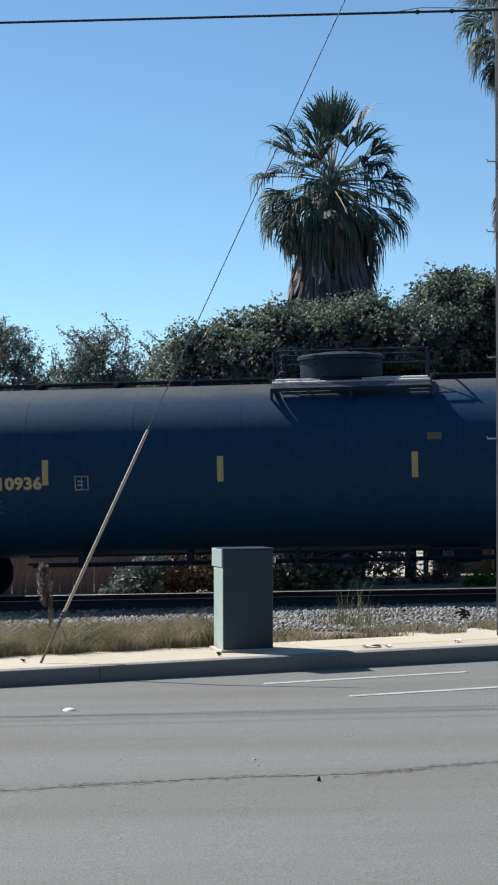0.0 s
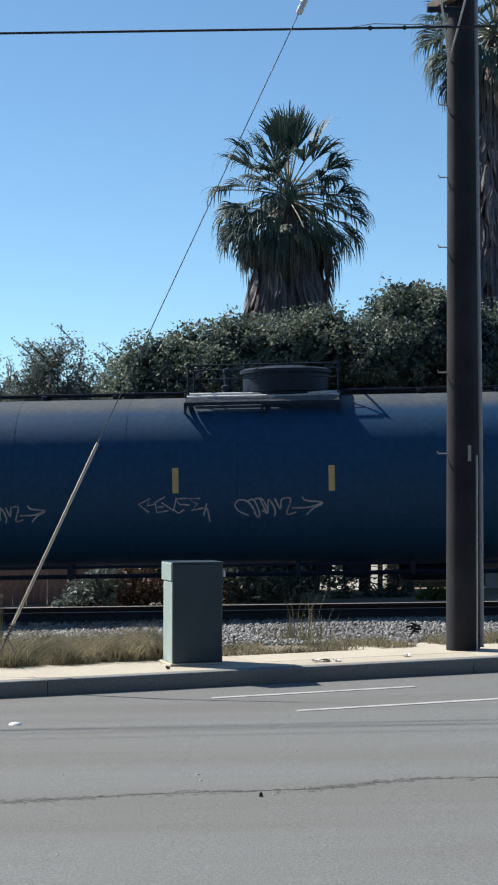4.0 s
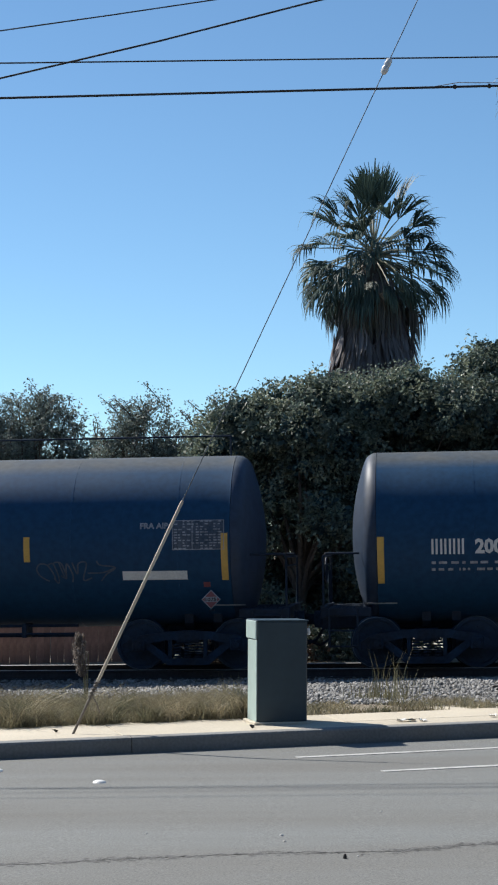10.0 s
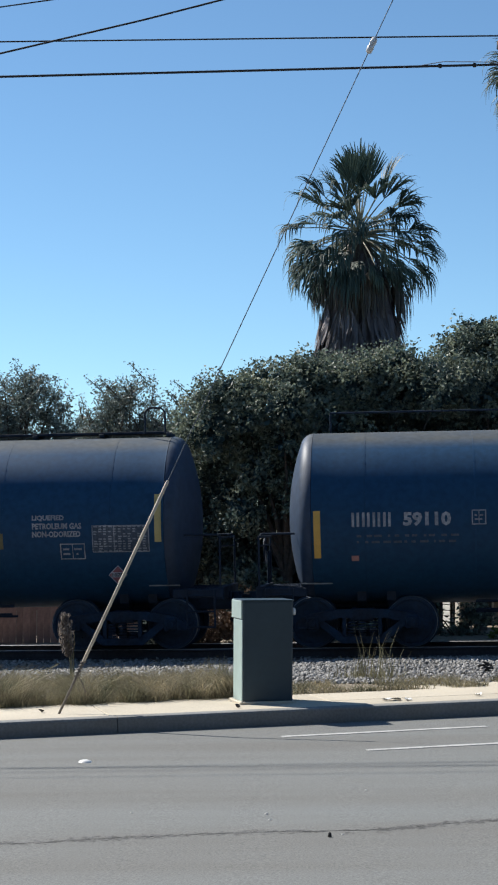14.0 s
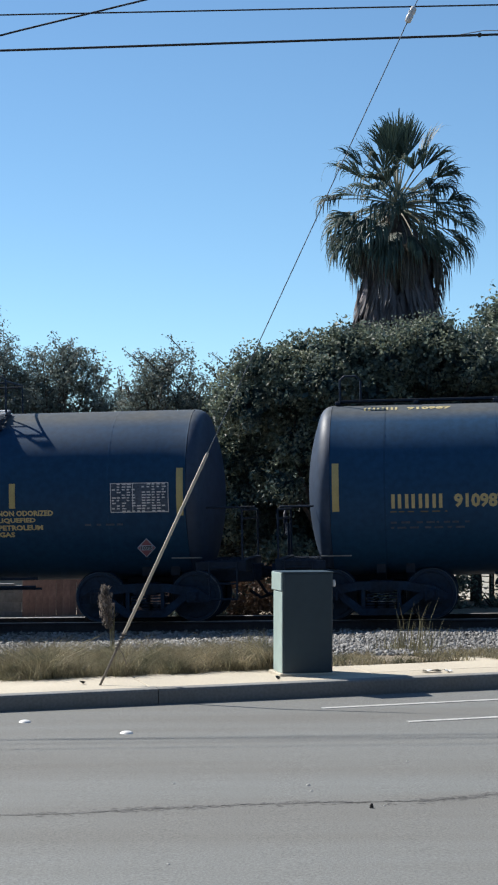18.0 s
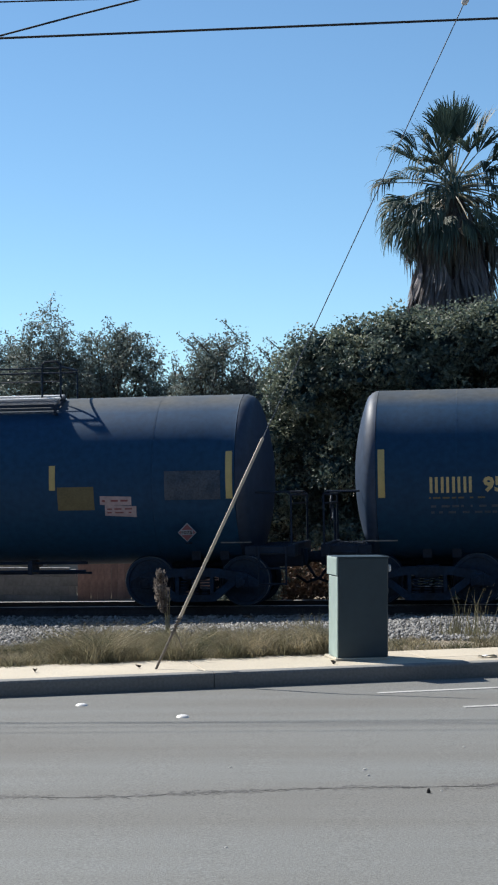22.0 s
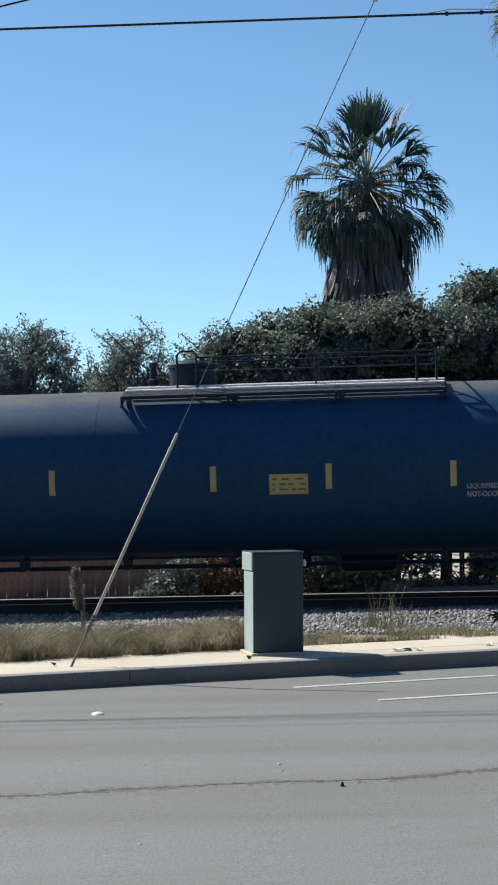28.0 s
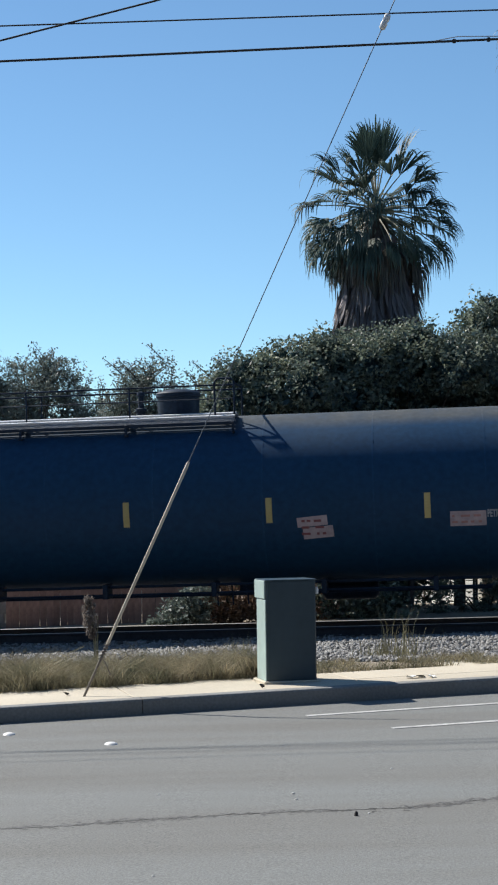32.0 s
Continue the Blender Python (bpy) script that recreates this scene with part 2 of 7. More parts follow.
PALM_DRY = material("dry_palm", (0.175, 0.152, 0.155), 0.7, vary=0.2, grain=3, per_object=0.3, per_island=0.3, bump=0, translucent=0.15)
PETIOLE = material("palm_stalk", (0.24, 0.24, 0.17), 0.45, vary=0.2, per_object=0.2)
DRY_GRASS = material("dry_grass", (0.330, 0.282, 0.185), 0.8, vary=0.3, grain=4, stain=2.4, other=(0.110, 0.118, 0.075), mix=1.0, per_island=0.45, bump=0, translucent=0.4)
WEED = material("weed_stalk", (0.26, 0.24, 0.14), 0.8, vary=0.2, per_island=0.4, bump=0, translucent=0.2)
PLUME = material("brown_seed_head", (0.23, 0.20, 0.18), 0.9, vary=0.2, per_island=0.4, bump=0, translucent=0.4)
DEBRIS = material("dark_debris", (0.03, 0.028, 0.026), 0.8, vary=0.2)
SKY_BLOCK = material("dark_sky_block", (0.036, 0.042, 0.052), 0.9, vary=0.2, grain=6, stain=0.3)
ORANGE = material("orange_reflector", (0.6, 0.16, 0.07), 0.4, vary=0.1)

# ---- building helpers ----


class Shape:
    """Vertices and faces of one part."""

    def __init__(self):
        self.v, self.f, self.mi = [], [], []

    def add(self, verts, faces, mi=0):
        k = len(self.v)
        self.v += [tuple(p) for p in verts]
        self.f += [tuple(i + k for i in face) for face in faces]
        self.mi += [mi] * len(faces)
        return self

    def box(self, c, s, b=0.006, m=None, mi=0):
        """A box with chamfered edges; m turns it about its centre."""
        h = [q / 2 for q in s]
        b = min(b, 0.45 * min(s))
        pts, ids = [], {}
        for sx in (-1, 1):
            for sy in (-1, 1):
                for sz in (-1, 1):
                    for ax in range(3):
                        p = [sx * (h[0] - b), sy * (h[1] - b), sz * (h[2] - b)]
                        p[ax] = (sx, sy, sz)[ax] * h[ax]
                        ids[sx, sy, sz, ax] = len(pts)
                        pts.append(p)
        faces = []
        for ax in range(3):
            u, w = [(1, 2), (2, 0), (0, 1)][ax]
            for sg in (-1, 1):
                loop = []
                for a, bb in ((-1, -1), (1, -1), (1, 1), (-1, 1)):
                    k = [0, 0, 0]
                    k[ax], k[u], k[w] = sg, a, bb
                    loop.append(ids[(*k, ax)])
                faces.append(loop if sg > 0 else loop[::-1])
        for ax in range(3):
            u, w = [(1, 2), (2, 0), (0, 1)][ax]
            for a in (-1, 1):
                for bb in (-1, 1):
                    k0, k1 = [0, 0, 0], [0, 0, 0]
                    k0[ax], k1[ax] = -1, 1
                    k0[u] = k1[u] = a
                    k0[w] = k1[w] = bb
                    loop = [ids[(*k0, u)], ids[(*k1, u)], ids[(*k1, w)], ids[(*k0, w)]]
                    faces.append(loop if a * bb < 0 else loop[::-1])
        for sx in (-1, 1):
            for sy in (-1, 1):
                for sz in (-1, 1):
                    loop = [ids[sx, sy, sz, 0], ids[sx, sy, sz, 1], ids[sx, sy, sz, 2]]
                    faces.append(loop if sx * sy * sz > 0 else loop[::-1])
        if m is not None:
            pts = [m @ Vector(p) for p in pts]
        return self.add([(p[0] + c[0], p[1] + c[1], p[2] + c[2]) for p in pts], faces, mi)

    def tube(self, pts, r, n=8, caps=True, mi=0):
        """A round bar along a line of points; r is one radius or one for each point."""
        pts = [Vector(p) for p in pts]
        rs = r if isinstance(r, (list, tuple)) else [r] * len(pts)
        verts, faces, side = [], [], None
        for i, p in enumerate(pts):
            d = (pts[min(i + 1, len(pts) - 1)] - pts[max(i - 1, 0)]).normalized()
            if side is None:
                side = d.orthogonal().normalized()
            side = (side - d * side.dot(d)).normalized()
            up = d.cross(side)
            for k in range(n):
                a = 2 * math.pi * k / n
                verts.append(p + (side * math.cos(a) + up * math.sin(a)) * rs[i])
        for i in range(len(pts) - 1):
            for k in range(n):
                a, b = i * n + k, i * n + (k + 1) % n
                faces.append((a, b, b + n, a + n))
        if caps:
            faces.append(tuple(range(n))[::-1])
            faces.append(tuple(range(len(verts) - n, len(verts))))
        return self.add(verts, faces, mi)

    def lathe(self, profile, n=48, axis="x", c=(0, 0, 0), mi=0):
        """Turns a profile of (along, radius) round an axis through c."""
        verts, faces = [], []
        for a, r in profile:
            for k in range(n):
                t = 2 * math.pi * k / n
                u, w = r * math.cos(t), r * math.sin(t)
                p = {"x": (a, u, w), "y": (w, a, u), "z": (u, w, a)}[axis]
                verts.append((p[0] + c[0], p[1] + c[1], p[2] + c[2]))
        for i in range(len(profile) - 1):
            for k in range(n):
                a, b = i * n + k, i * n + (k + 1) % n
                faces.append((a, b, b + n, a + n))
        faces.append(tuple(range(n))[::-1])
        faces.append(tuple(range(len(verts) - n, len(verts))))
        return self.add(verts, faces, mi)

    def poly(self, outline, depth, m, mi=0):
        """A flat outline (x, y) pushed out by depth along z, then laid by m."""
        n = len(outline)
        verts = [m @ Vector((x, y, 0)) for x, y in outline] + [m @ Vector((x, y, depth)) for x, y in outline]
        faces = [tuple(range(n))[::-1], tuple(range(n, 2 * n))] + [(i, (i + 1) % n, (i + 1) % n + n, i + n) for i in range(n)]
        return self.add(verts, faces, mi)

    def mesh(self, name, mats, smooth=0.0):
        me = bpy.data.meshes.new(name)
        me.from_pydata(self.v, [], self.f)
        for mat in mats if isinstance(mats, (list, tuple)) else [mats]:
            me.materials.append(mat)
        if any(self.mi):
            me.polygons.foreach_set("material_index", self.mi)
        if smooth:
            me.polygons.foreach_set("use_smooth", [True] * len(me.polygons))
            me.set_sharp_from_angle(angle=radians(smooth))
        me.update()
        return me


def part(name, shape, mat, parent=None, label="", smooth=0.0, at=None):
    """One mesh object, under a thing or a part; shape may be a ready mesh."""
    me = shape if isinstance(shape, bpy.types.Mesh) else shape.mesh(name, mat, smooth)
    ob = new(name, me)
    if parent is not None:
        ob.parent = parent
    if at is not None:
        ob.matrix_basis = at
    return tagged(ob, label) if label else ob


def thing(name, m, label, category, group="", kind=""):
    ob = new(name)
    ob.matrix_basis = m
    return tagged(ob, label, category, group, kind)


def raw_mesh(name, verts, faces, mat):
    """A mesh from arrays: verts (n, 3) and faces (m, 3 or 4)."""
    me = bpy.data.meshes.new(name)
    k = faces.shape[1]
    me.vertices.add(len(verts)), me.loops.add(faces.size), me.polygons.add(len(faces))
    me.vertices.foreach_set("co", np.ascontiguousarray(verts, np.float32).ravel())
    me.loops.foreach_set("vertex_index", np.ascontiguousarray(faces, np.int32).ravel())
    me.polygons.foreach_set("loop_start", np.arange(0, faces.size, k, dtype=np.int32))
    me.materials.append(mat)
    me.update()
    me.validate()
    return me


def words(text):
    """The outline of a line of letters as arrays: flat vertices and faces, with its box."""
    cu = bpy.data.curves.new("letters", "FONT")
    cu.body, cu.resolution_u, cu.offset = text, 2, 0.042
    ob = bpy.data.objects.new("letters", cu)
    scene.collection.objects.link(ob)
    me = bpy.data.meshes.new_from_object(ob.evaluated_get(bpy.context.evaluated_depsgraph_get()))
    v = np.array([p.co[:2] for p in me.vertices])
    f = [tuple(p.vertices) for p in me.polygons]
    bpy.data.objects.remove(ob)
    bpy.data.curves.remove(cu)
    bpy.data.meshes.remove(me)
    return v, f


# ---- the lie of the land ----
GRADE = 0.02                                   # all of it rises gently to the right
KERB_AT, KERB_TURN = (-0.30, 21.19), math.atan2(0.272, 0.962)
KERB_DIR, KERB_OUT = Vector((0.962, 0.272)), Vector((-0.272, 0.962))
ROAD_Z, WALK_Z = 0.175, 0.40


def road_level(x, y):
    """The road's surface; it rises a little to the kerb."""
    v = -(x - KERB_AT[0]) * 0.272 + (y - KERB_AT[1]) * 0.962
    return ROAD_Z + GRADE * x + 0.035 * max(0.0, 1 + v / 0.8)


def kerb_place(u, v, z=0.0):
    """A place u metres along the kerb and v metres behind its edge; z over the level of the road at x = 0."""
    x, y = KERB_AT[0] + u * KERB_DIR.x + v * KERB_OUT.x, KERB_AT[1] + u * KERB_DIR.y + v * KERB_OUT.y
    return x, y, z + GRADE * x


def kerb_pose(u, v, z):
    x, y, z = kerb_place(u, v, z)
    return pose(x, y, z, 0, 0, math.degrees(KERB_TURN))


TRACK = pose(0, 31.6, 0.4975, 0, -1.112, -4.574)   # rail top, midway between the rails


def track_place(s):
    return TRACK @ Matrix.Translation((s, 0, 0))

# ---- ground, road, kerb, pavement ----


def sheet(name, us, vs, height, mat, label, flip=False):
    """A sheet over the kerb's directions; height(u, v) gives the level over the common grade."""
    verts = [kerb_place(u, v, height(u, v)) for u in us for v in vs]
    n = len(vs)
    faces = [(i * n + j, (i + 1) * n + j, (i + 1) * n + j + 1, i * n + j + 1) for i in range(len(us) - 1) for j in range(n - 1)]
    s = Shape().add(verts, faces)
    return tagged(part(name, s, mat, smooth=60), label, name, kind="structure")


def ground_level(u, v):
    if v < 1.7:
        return -0.06
    if v < 2.0:
        return 0.33
    swell = 0.05 * noise.noise((u * 0.35, v * 0.35, 0)) * (1 if abs(u) < 30 and v < 40 else 0)
    if v < 6:
        return 0.385 + swell
    if v < 9:
        return 0.385 - 0.10 * (v - 6) / 3 + swell
    return 0.285 - 0.4 * min(1, max(0, (v - 16) / 12)) + swell


us = [-900, -400, -200, -100, -60] + [u * 0.5 for u in range(-80, 81)] + [60, 100, 200, 400, 900]
vs = [-900, -300, -100, -40, -10, 1.69, 1.75, 2.0] + [2.2 + 0.5 * k for k in range(30)] + [20, 24, 30, 40, 60, 100, 200, 500, 1200]
sheet("ground", us, vs, ground_level, SOIL, "bare sandy soil verge beside the railway track")
sheet("road", [-900, -300, -100] + list(range(-40, 41, 4)) + [100, 300, 900], [-34, -20, -12, -6, -3, -0.8, -0.02], lambda u, v: ROAD_Z + 0.035 * max(0.0, 1 + v / 0.8), ASPHALT, "worn grey asphalt road surface with faint cracks")

pavement = thing("pavement", kerb_pose(0, 0, 0), "pale concrete pavement slabs in full sun", "pavement", kind="structure")
kerb = thing("kerb", kerb_pose(0, 0, 0), "grey concrete kerb with joints, its face in shade", "kerb", kind="structure")
SLAB, KERB_LEN = 3.02, 5.66
for k in range(-9, 10):
    u0 = -1.72 + k * SLAB
    for v0, v1 in ((0.19, 0.79), (0.805, 1.79)) if k > 0 else ((0.19, 1.79),):
        g = Shape().box((u0 + SLAB / 2, (v0 + v1) / 2, WALK_Z - 0.06), (SLAB - 0.012, v1 - v0, 0.12), 0.008)
        for i, p in enumerate(g.v):
            g.v[i] = (p[0], p[1], p[2] + GRADE * (p[0] * 0.962 - p[1] * 0.272))
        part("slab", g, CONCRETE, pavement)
for k in range(-6, 7):
    u0 = -1.65 + k * KERB_LEN
    prof = [(0.0, ROAD_Z - 0.15), (0.0, WALK_Z - 0.03), (0.012, WALK_Z - 0.008), (0.035, WALK_Z), (0.182, WALK_Z), (0.182, ROAD_Z - 0.15)]
    a, b = u0 + 0.005, u0 + KERB_LEN - 0.005
    verts = [(u, v, z + GRADE * (u * 0.962 - v * 0.272)) for u in (a, b) for v, z in prof]
    n = len(prof)
    faces = [(i, i + 1, n + i + 1, n + i) for i in range(n - 1)] + [tuple(range(n))[::-1], tuple(range(n, 2 * n))]
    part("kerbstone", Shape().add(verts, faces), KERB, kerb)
# a widened slab round the pole
g = Shape()
for u0, u1, v1 in ((3.0, 6.2, 2.45), (6.21, 9.2, 2.45)):
    g.box(((u0 + u1) / 2, (1.795 + v1) / 2, WALK_Z - 0.064), (u1 - u0, v1 - 1.795, 0.12), 0.008)
for i, p in enumerate(g.v):
    g.v[i] = (p[0], p[1], p[2] + GRADE * (p[0] * 0.962 - p[1] * 0.272))
part("slab", g, CONCRETE, pavement)


# a plain unseen wall added behind the camera to block sky light
tagged(part("wall_south", Shape().box((0, -7.0, 7.5), (260, 0.4, 18.0), 0.02, pose(0, 0, 0, 0, -1.1, 0)), SKY_BLOCK), "plain dark unseen wall added to block sky light", "wall", kind="structure")


def road_strip(name, a, b, width, mat, label, category, thick=0.006, wander=0.0):
    """A painted or poured strip on the road between two places."""
    a, b = Vector(a), Vector(b)
    d = (b - a).normalized()
    o = Vector((-d.y, d.x)) * width / 2
    n = max(2, int((b - a).length / (0.06 if wander else 0.25)))
    verts, faces = [], []
    for i in range(n + 1):
        p0 = a + (b - a) * i / n
        p = p0 + Vector((-d.y, d.x)) * (wander * noise.noise((p0.x * 0.8, a.y, 2)))
        wob = 1 + 0.25 * noise.noise((p.x * 3, p.y * 3, 1))
        if wander:
            p += Vector((-d.y, d.x)) * (0.035 * noise.noise((p.x * 2.3, p.y, 6)))
            wob = (1 if p0.x < -1.6 else 0.30) * max(0.03, 0.6 + 1.3 * noise.noise((p.x * 1.7, p.y * 1.3, 4)) + 0.7 * noise.noise((p.x * 7, p.y, 9)))
        for sgn in (-1, 1):
            q = p + o * sgn * wob
            verts.append((q.x, q.y, road_level(q.x, q.y) + thick))
            verts.append((q.x, q.y, road_level(q.x, q.y) - 0.01))
    for i in range(n):
        k = i * 4
        faces += [(k, k + 4, k + 6, k + 2), (k + 1, k + 5, k + 4, k), (k + 2, k + 6, k + 7, k + 3)]
    faces += [(0, 2, 3, 1), (4 * n, 4 * n + 1, 4 * n + 3, 4 * n + 2)]
    return tagged(part(name, Shape().add(verts, faces), mat), label, category)


road_strip("lane_line", (0.115, 20.383), (2.636, 21.130), 0.12, ROAD_PAINT, "thin worn white line painted on asphalt", "road marking")
road_strip("lane_line", (1.065, 19.044), (4.446, 20.026), 0.12, ROAD_PAINT, "thin worn white line painted on asphalt, the longer one", "road marking")
for a, b, w in (((-5.254, 13.186), (5.052, 14.812), 0.042),):
    road_strip("crack_seal", a, b, w, SEALANT, "dark irregular sealed crack across the asphalt", "crack", 0.003, 0.22)


# crumbs of tar and worn pits along the crack
rng = random.Random(12)
verts, faces = [], []
ca, cb = Vector((-5.254, 13.186)), Vector((5.052, 14.812))
cd = (cb - ca).normalized()
for k in range(1700):
    p0 = ca.lerp(cb, rng.random())
    if noise.noise((p0.x * 1.1, 3, 8)) < rng.uniform(-0.5, 0.25):
        continue
    p = p0 + Vector((-cd.y, cd.x)) * (0.22 * noise.noise((p0.x * 0.8, ca.y, 2)) + rng.gauss(0.01, 0.05))
    r, n = rng.uniform(0.006, 0.022), len(verts)
    for q in range(6):
        a = q * math.pi / 3
        x, y = p.x + r * rng.uniform(0.8, 2.0) * math.cos(a), p.y + r * rng.uniform(0.6, 1.2) * math.sin(a)
        verts.append((x, y, ROAD_Z + GRADE * x + 0.002))
    verts.append((p.x, p.y, ROAD_Z + GRADE * p.x + 0.005))
    faces += [(n + q, n + (q + 1) % 6, n + 6) for q in range(6)]
tagged(part("tar_crumbs", Shape().add(verts, faces), SEALANT), "dark crumbs of tar along the crack", "crack", kind="stuff")


def road_dot(x, y, r, mat, name, label, category, squash=0.35):
    g = Shape()
    prof = [(0.0, r), (r * squash * 0.6, r * 0.85), (r * squash, r * 0.45), (r * squash * 1.05, 0.002)]
    g.lathe(prof, 14, "z")
    return tagged(part(name, g, mat, smooth=50, at=pose(x, y, road_level(x, y), 0, 0, 0)), label, category)


for x, y in ((-2.011, 18.399), (-3.304, 19.450), (-5.153, 19.198)):
    road_dot(x, y, 0.075, MARKER_WHITE, "road_stud", "round white ceramic road stud on asphalt", "road stud")
rng = random.Random(5)
for x, y, r in ((0.499, 13.772, 0.017), (0.606, 13.863, 0.012), (-0.020, 14.903, 0.02), (0.010, 14.600, 0.016), (-0.960, 11.721, 0.012), (0.909, 16.166, 0.014), (-1.212, 15.055, 0.014)):
    dark = r == 0.017
    road_dot(x, y, r, DEBRIS if dark else ROAD_PAINT, "debris" if dark else "pebble", "small dark lump lying on the road" if dark else "small pale pebble lying on the road", "debris", 2.2 if dark else 0.6)
for x, y in ((-0.45, 20.95), (-2.9, 20.75), (-4.15, 20.35)):
    g = Shape()
    ring_ = [(0.045 * math.cos(q * math.pi / 3) * rng.uniform(0.5, 1.2), 0.03 * math.sin(q * math.pi / 3), rng.uniform(0.012, 0.055)) for q in range(6)]
    g.add(ring_ + [(0, 0, 0.004), (0.005, 0, 0.02)], [(q, (q + 1) % 6, 6) for q in range(6)] + [((q + 1) % 6, q, 7) for q in range(6)])
    tagged(part("leaf_litter", g, DEBRIS, at=pose(x, y + 0.6, WALK_Z + GRADE * x, 0, 0, rng.uniform(0, 90))), "small dark dry leaf lump on the pavement", "litter")
for u, v, w in ((2.05, 0.5, 0.16), (2.25, 0.42, 0.05), (3.3, 0.6, 0.05), (1.2, 2.9, 0.22), (1.0, 3.0, 0.12)):
    g = Shape()
    pts = [(w * (i / 4 - 0.5) * 1.6, 0.05 * (j - 1) + rng.uniform(-0.02, 0.02), 0.012 + rng.uniform(0, 0.035)) for i in range(5) for j in range(3)]
    g.add(pts + [(p[0], p[1], p[2] - 0.006) for p in pts], [(i * 3 + j, i * 3 + j + 3, i * 3 + j + 4, i * 3 + j + 1) for i in range(4) for j in range(2)] + [(15 + i * 3 + j + 1, 15 + i * 3 + j + 4, 15 + i * 3 + j + 3, 15 + i * 3 + j) for i in range(4) for j in range(2)])
    tagged(part("paper_scrap", g, WHITE_PAINT, at=kerb_pose(u, v, WALK_Z if v < 1.8 else WALK_Z + 0.0)), "crumpled scrap of white paper on the ground", "litter")
g = Shape()
for k in range(6):
    g.box((rng.uniform(-0.1, 0.1), rng.uniform(-0.05, 0.05), 0.03 + 0.02 * k), (0.16, 0.05, 0.03), 0.01, pose(0, 0, 0, rng.uniform(-20, 20), rng.uniform(-30, 30), rng.uniform(0, 90)))
tagged(part("scrap_heap", g, DEBRIS, at=pose(3.28, 26.5, 0.45)), "small heap of dark scrap on the gravel", "litter")

# ---- track ----
ballast = Shape()
prof = [(-3.1, -0.32), (-1.9, -0.19), (1.9, -0.19), (3.0, -0.40)]
xs = [-260 + 10 * k for k in range(53)]
ballast.add([(x, y, z) for x in xs for y, z in prof], [(i * 4 + j, i * 4 + 4 + j, i * 4 + 5 + j, i * 4 + 1 + j) for i in range(52) for j in range(3)])
tagged(part("ballast", ballast, BALLAST, at=TRACK), "bed of grey crushed stone under the railway track", "ballast", kind="structure")
RAIL_SECTION = [(-0.07, -0.172), (0.07, -0.172), (0.07, -0.160), (0.012, -0.145), (0.012, -0.045), (0.036, -0.035), (0.036, -0.008), (0.026, 0), (-0.026, 0), (-0.036, -0.008), (-0.036, -0.035), (-0.012, -0.045), (-0.012, -0.145), (-0.07, -0.160)]
for side in (-0.752, 0.752):
    rail = thing("rail", TRACK, "steel rail with a polished head and rusty sides", "rail", group="rails of the track")
    for name, pick, mats in (("rail_foot", (0, 1, 2, 3, 12, 13), RAIL), ("rail_web", (3, 4, 11, 12), RAIL), ("rail_head", (4, 5, 6, 7, 8, 9, 10, 11), [RAIL, RAIL_TOP])):
        sec = [RAIL_SECTION[i] for i in pick]
        n = len(sec)
        g = Shape().add([(x, y + side, z) for x in (-260, 260) for y, z in sec], [(i, (i + 1) % n, n + (i + 1) % n, n + i) for i in range(n)])
        if name == "rail_head":
            g.mi = [1 if i in (2, 3, 4) else 0 for i in range(n)]
        part(name, g, mats, rail)
tie = Shape().box((0, 0, -0.26), (0.23, 2.6, 0.17), 0.015).mesh("tie", TIE)
ties = thing("railway_ties", TRACK, "dark creosoted wooden railway ties in ballast", "railway ties", kind="structure")
for k in range(-26, 24):
    part("tie", tie, TIE, ties, at=pose(k * 0.52, rng.uniform(-0.04, 0.04), 0, 0, 0, rng.uniform(-1, 1)))
g = Shape()
for k in list(range(-480, -26)) + list(range(24, 480)):
    g.box((k * 0.52, 0, -0.26), (0.23, 2.6, 0.17), 0.015)
part("distant_ties", g, TIE, ties)


def rocks(rs, n, place, lo, hi):
    """Many angular stones as arrays."""
    base = np.array([(1, 0, 0), (-1, 0, 0), (0, 1, 0), (0, -1, 0), (0, 0, 1), (0, 0, -1)], float)
    tri = np.array([(0, 2, 4), (2, 1, 4), (1, 3, 4), (3, 0, 4), (2, 0, 5), (1, 2, 5), (3, 1, 5), (0, 3, 5)])
    at = place(n)
    size = rs.uniform(lo, hi, (n, 1, 1)) * rs.uniform(0.6, 1.3, (n, 6, 1))
    q = rs.normal(size=(n, 3, 3))
    q, _ = np.linalg.qr(q)
    v = np.einsum("nij,kj->nki", q, base) * size + rs.normal(size=(n, 6, 3)) * 0.006 + at[:, None]
    f = (tri[None] + 6 * np.arange(n)[:, None, None]).reshape(-1, 3)
    return v.reshape(-1, 3), f


rs = np.random.RandomState(3)


def gravel_place(n):
    x = rs.uniform(-9.5, 8.0, n)
    back = 29.9 - 0.08 * x
    front = 24.7 + 0.2 * x + 0.4 * np.sin(x * 1.7) - 0.6 * (x > 0.3)
    y = front + (back - front) * rs.uniform(0, 1, n) ** 0.9
    u = (x - KERB_AT[0]) * 0.962 + (y - KERB_AT[1]) * 0.272
    v = -(x - KERB_AT[0]) * 0.272 + (y - KERB_AT[1]) * 0.962
    z = np.array([ground_level(a, b) for a, b in zip(u, v)]) + GRADE * x + rs.uniform(-0.015, 0.025, n)
    return np.stack([x, y, z], -1)


v, f = rocks(rs, 56000, gravel_place, 0.015, 0.042)
tagged(part("gravel", raw_mesh("gravel", v, f, STONE), STONE), "loose grey and pale crushed stones beside the track", "gravel", kind="stuff")


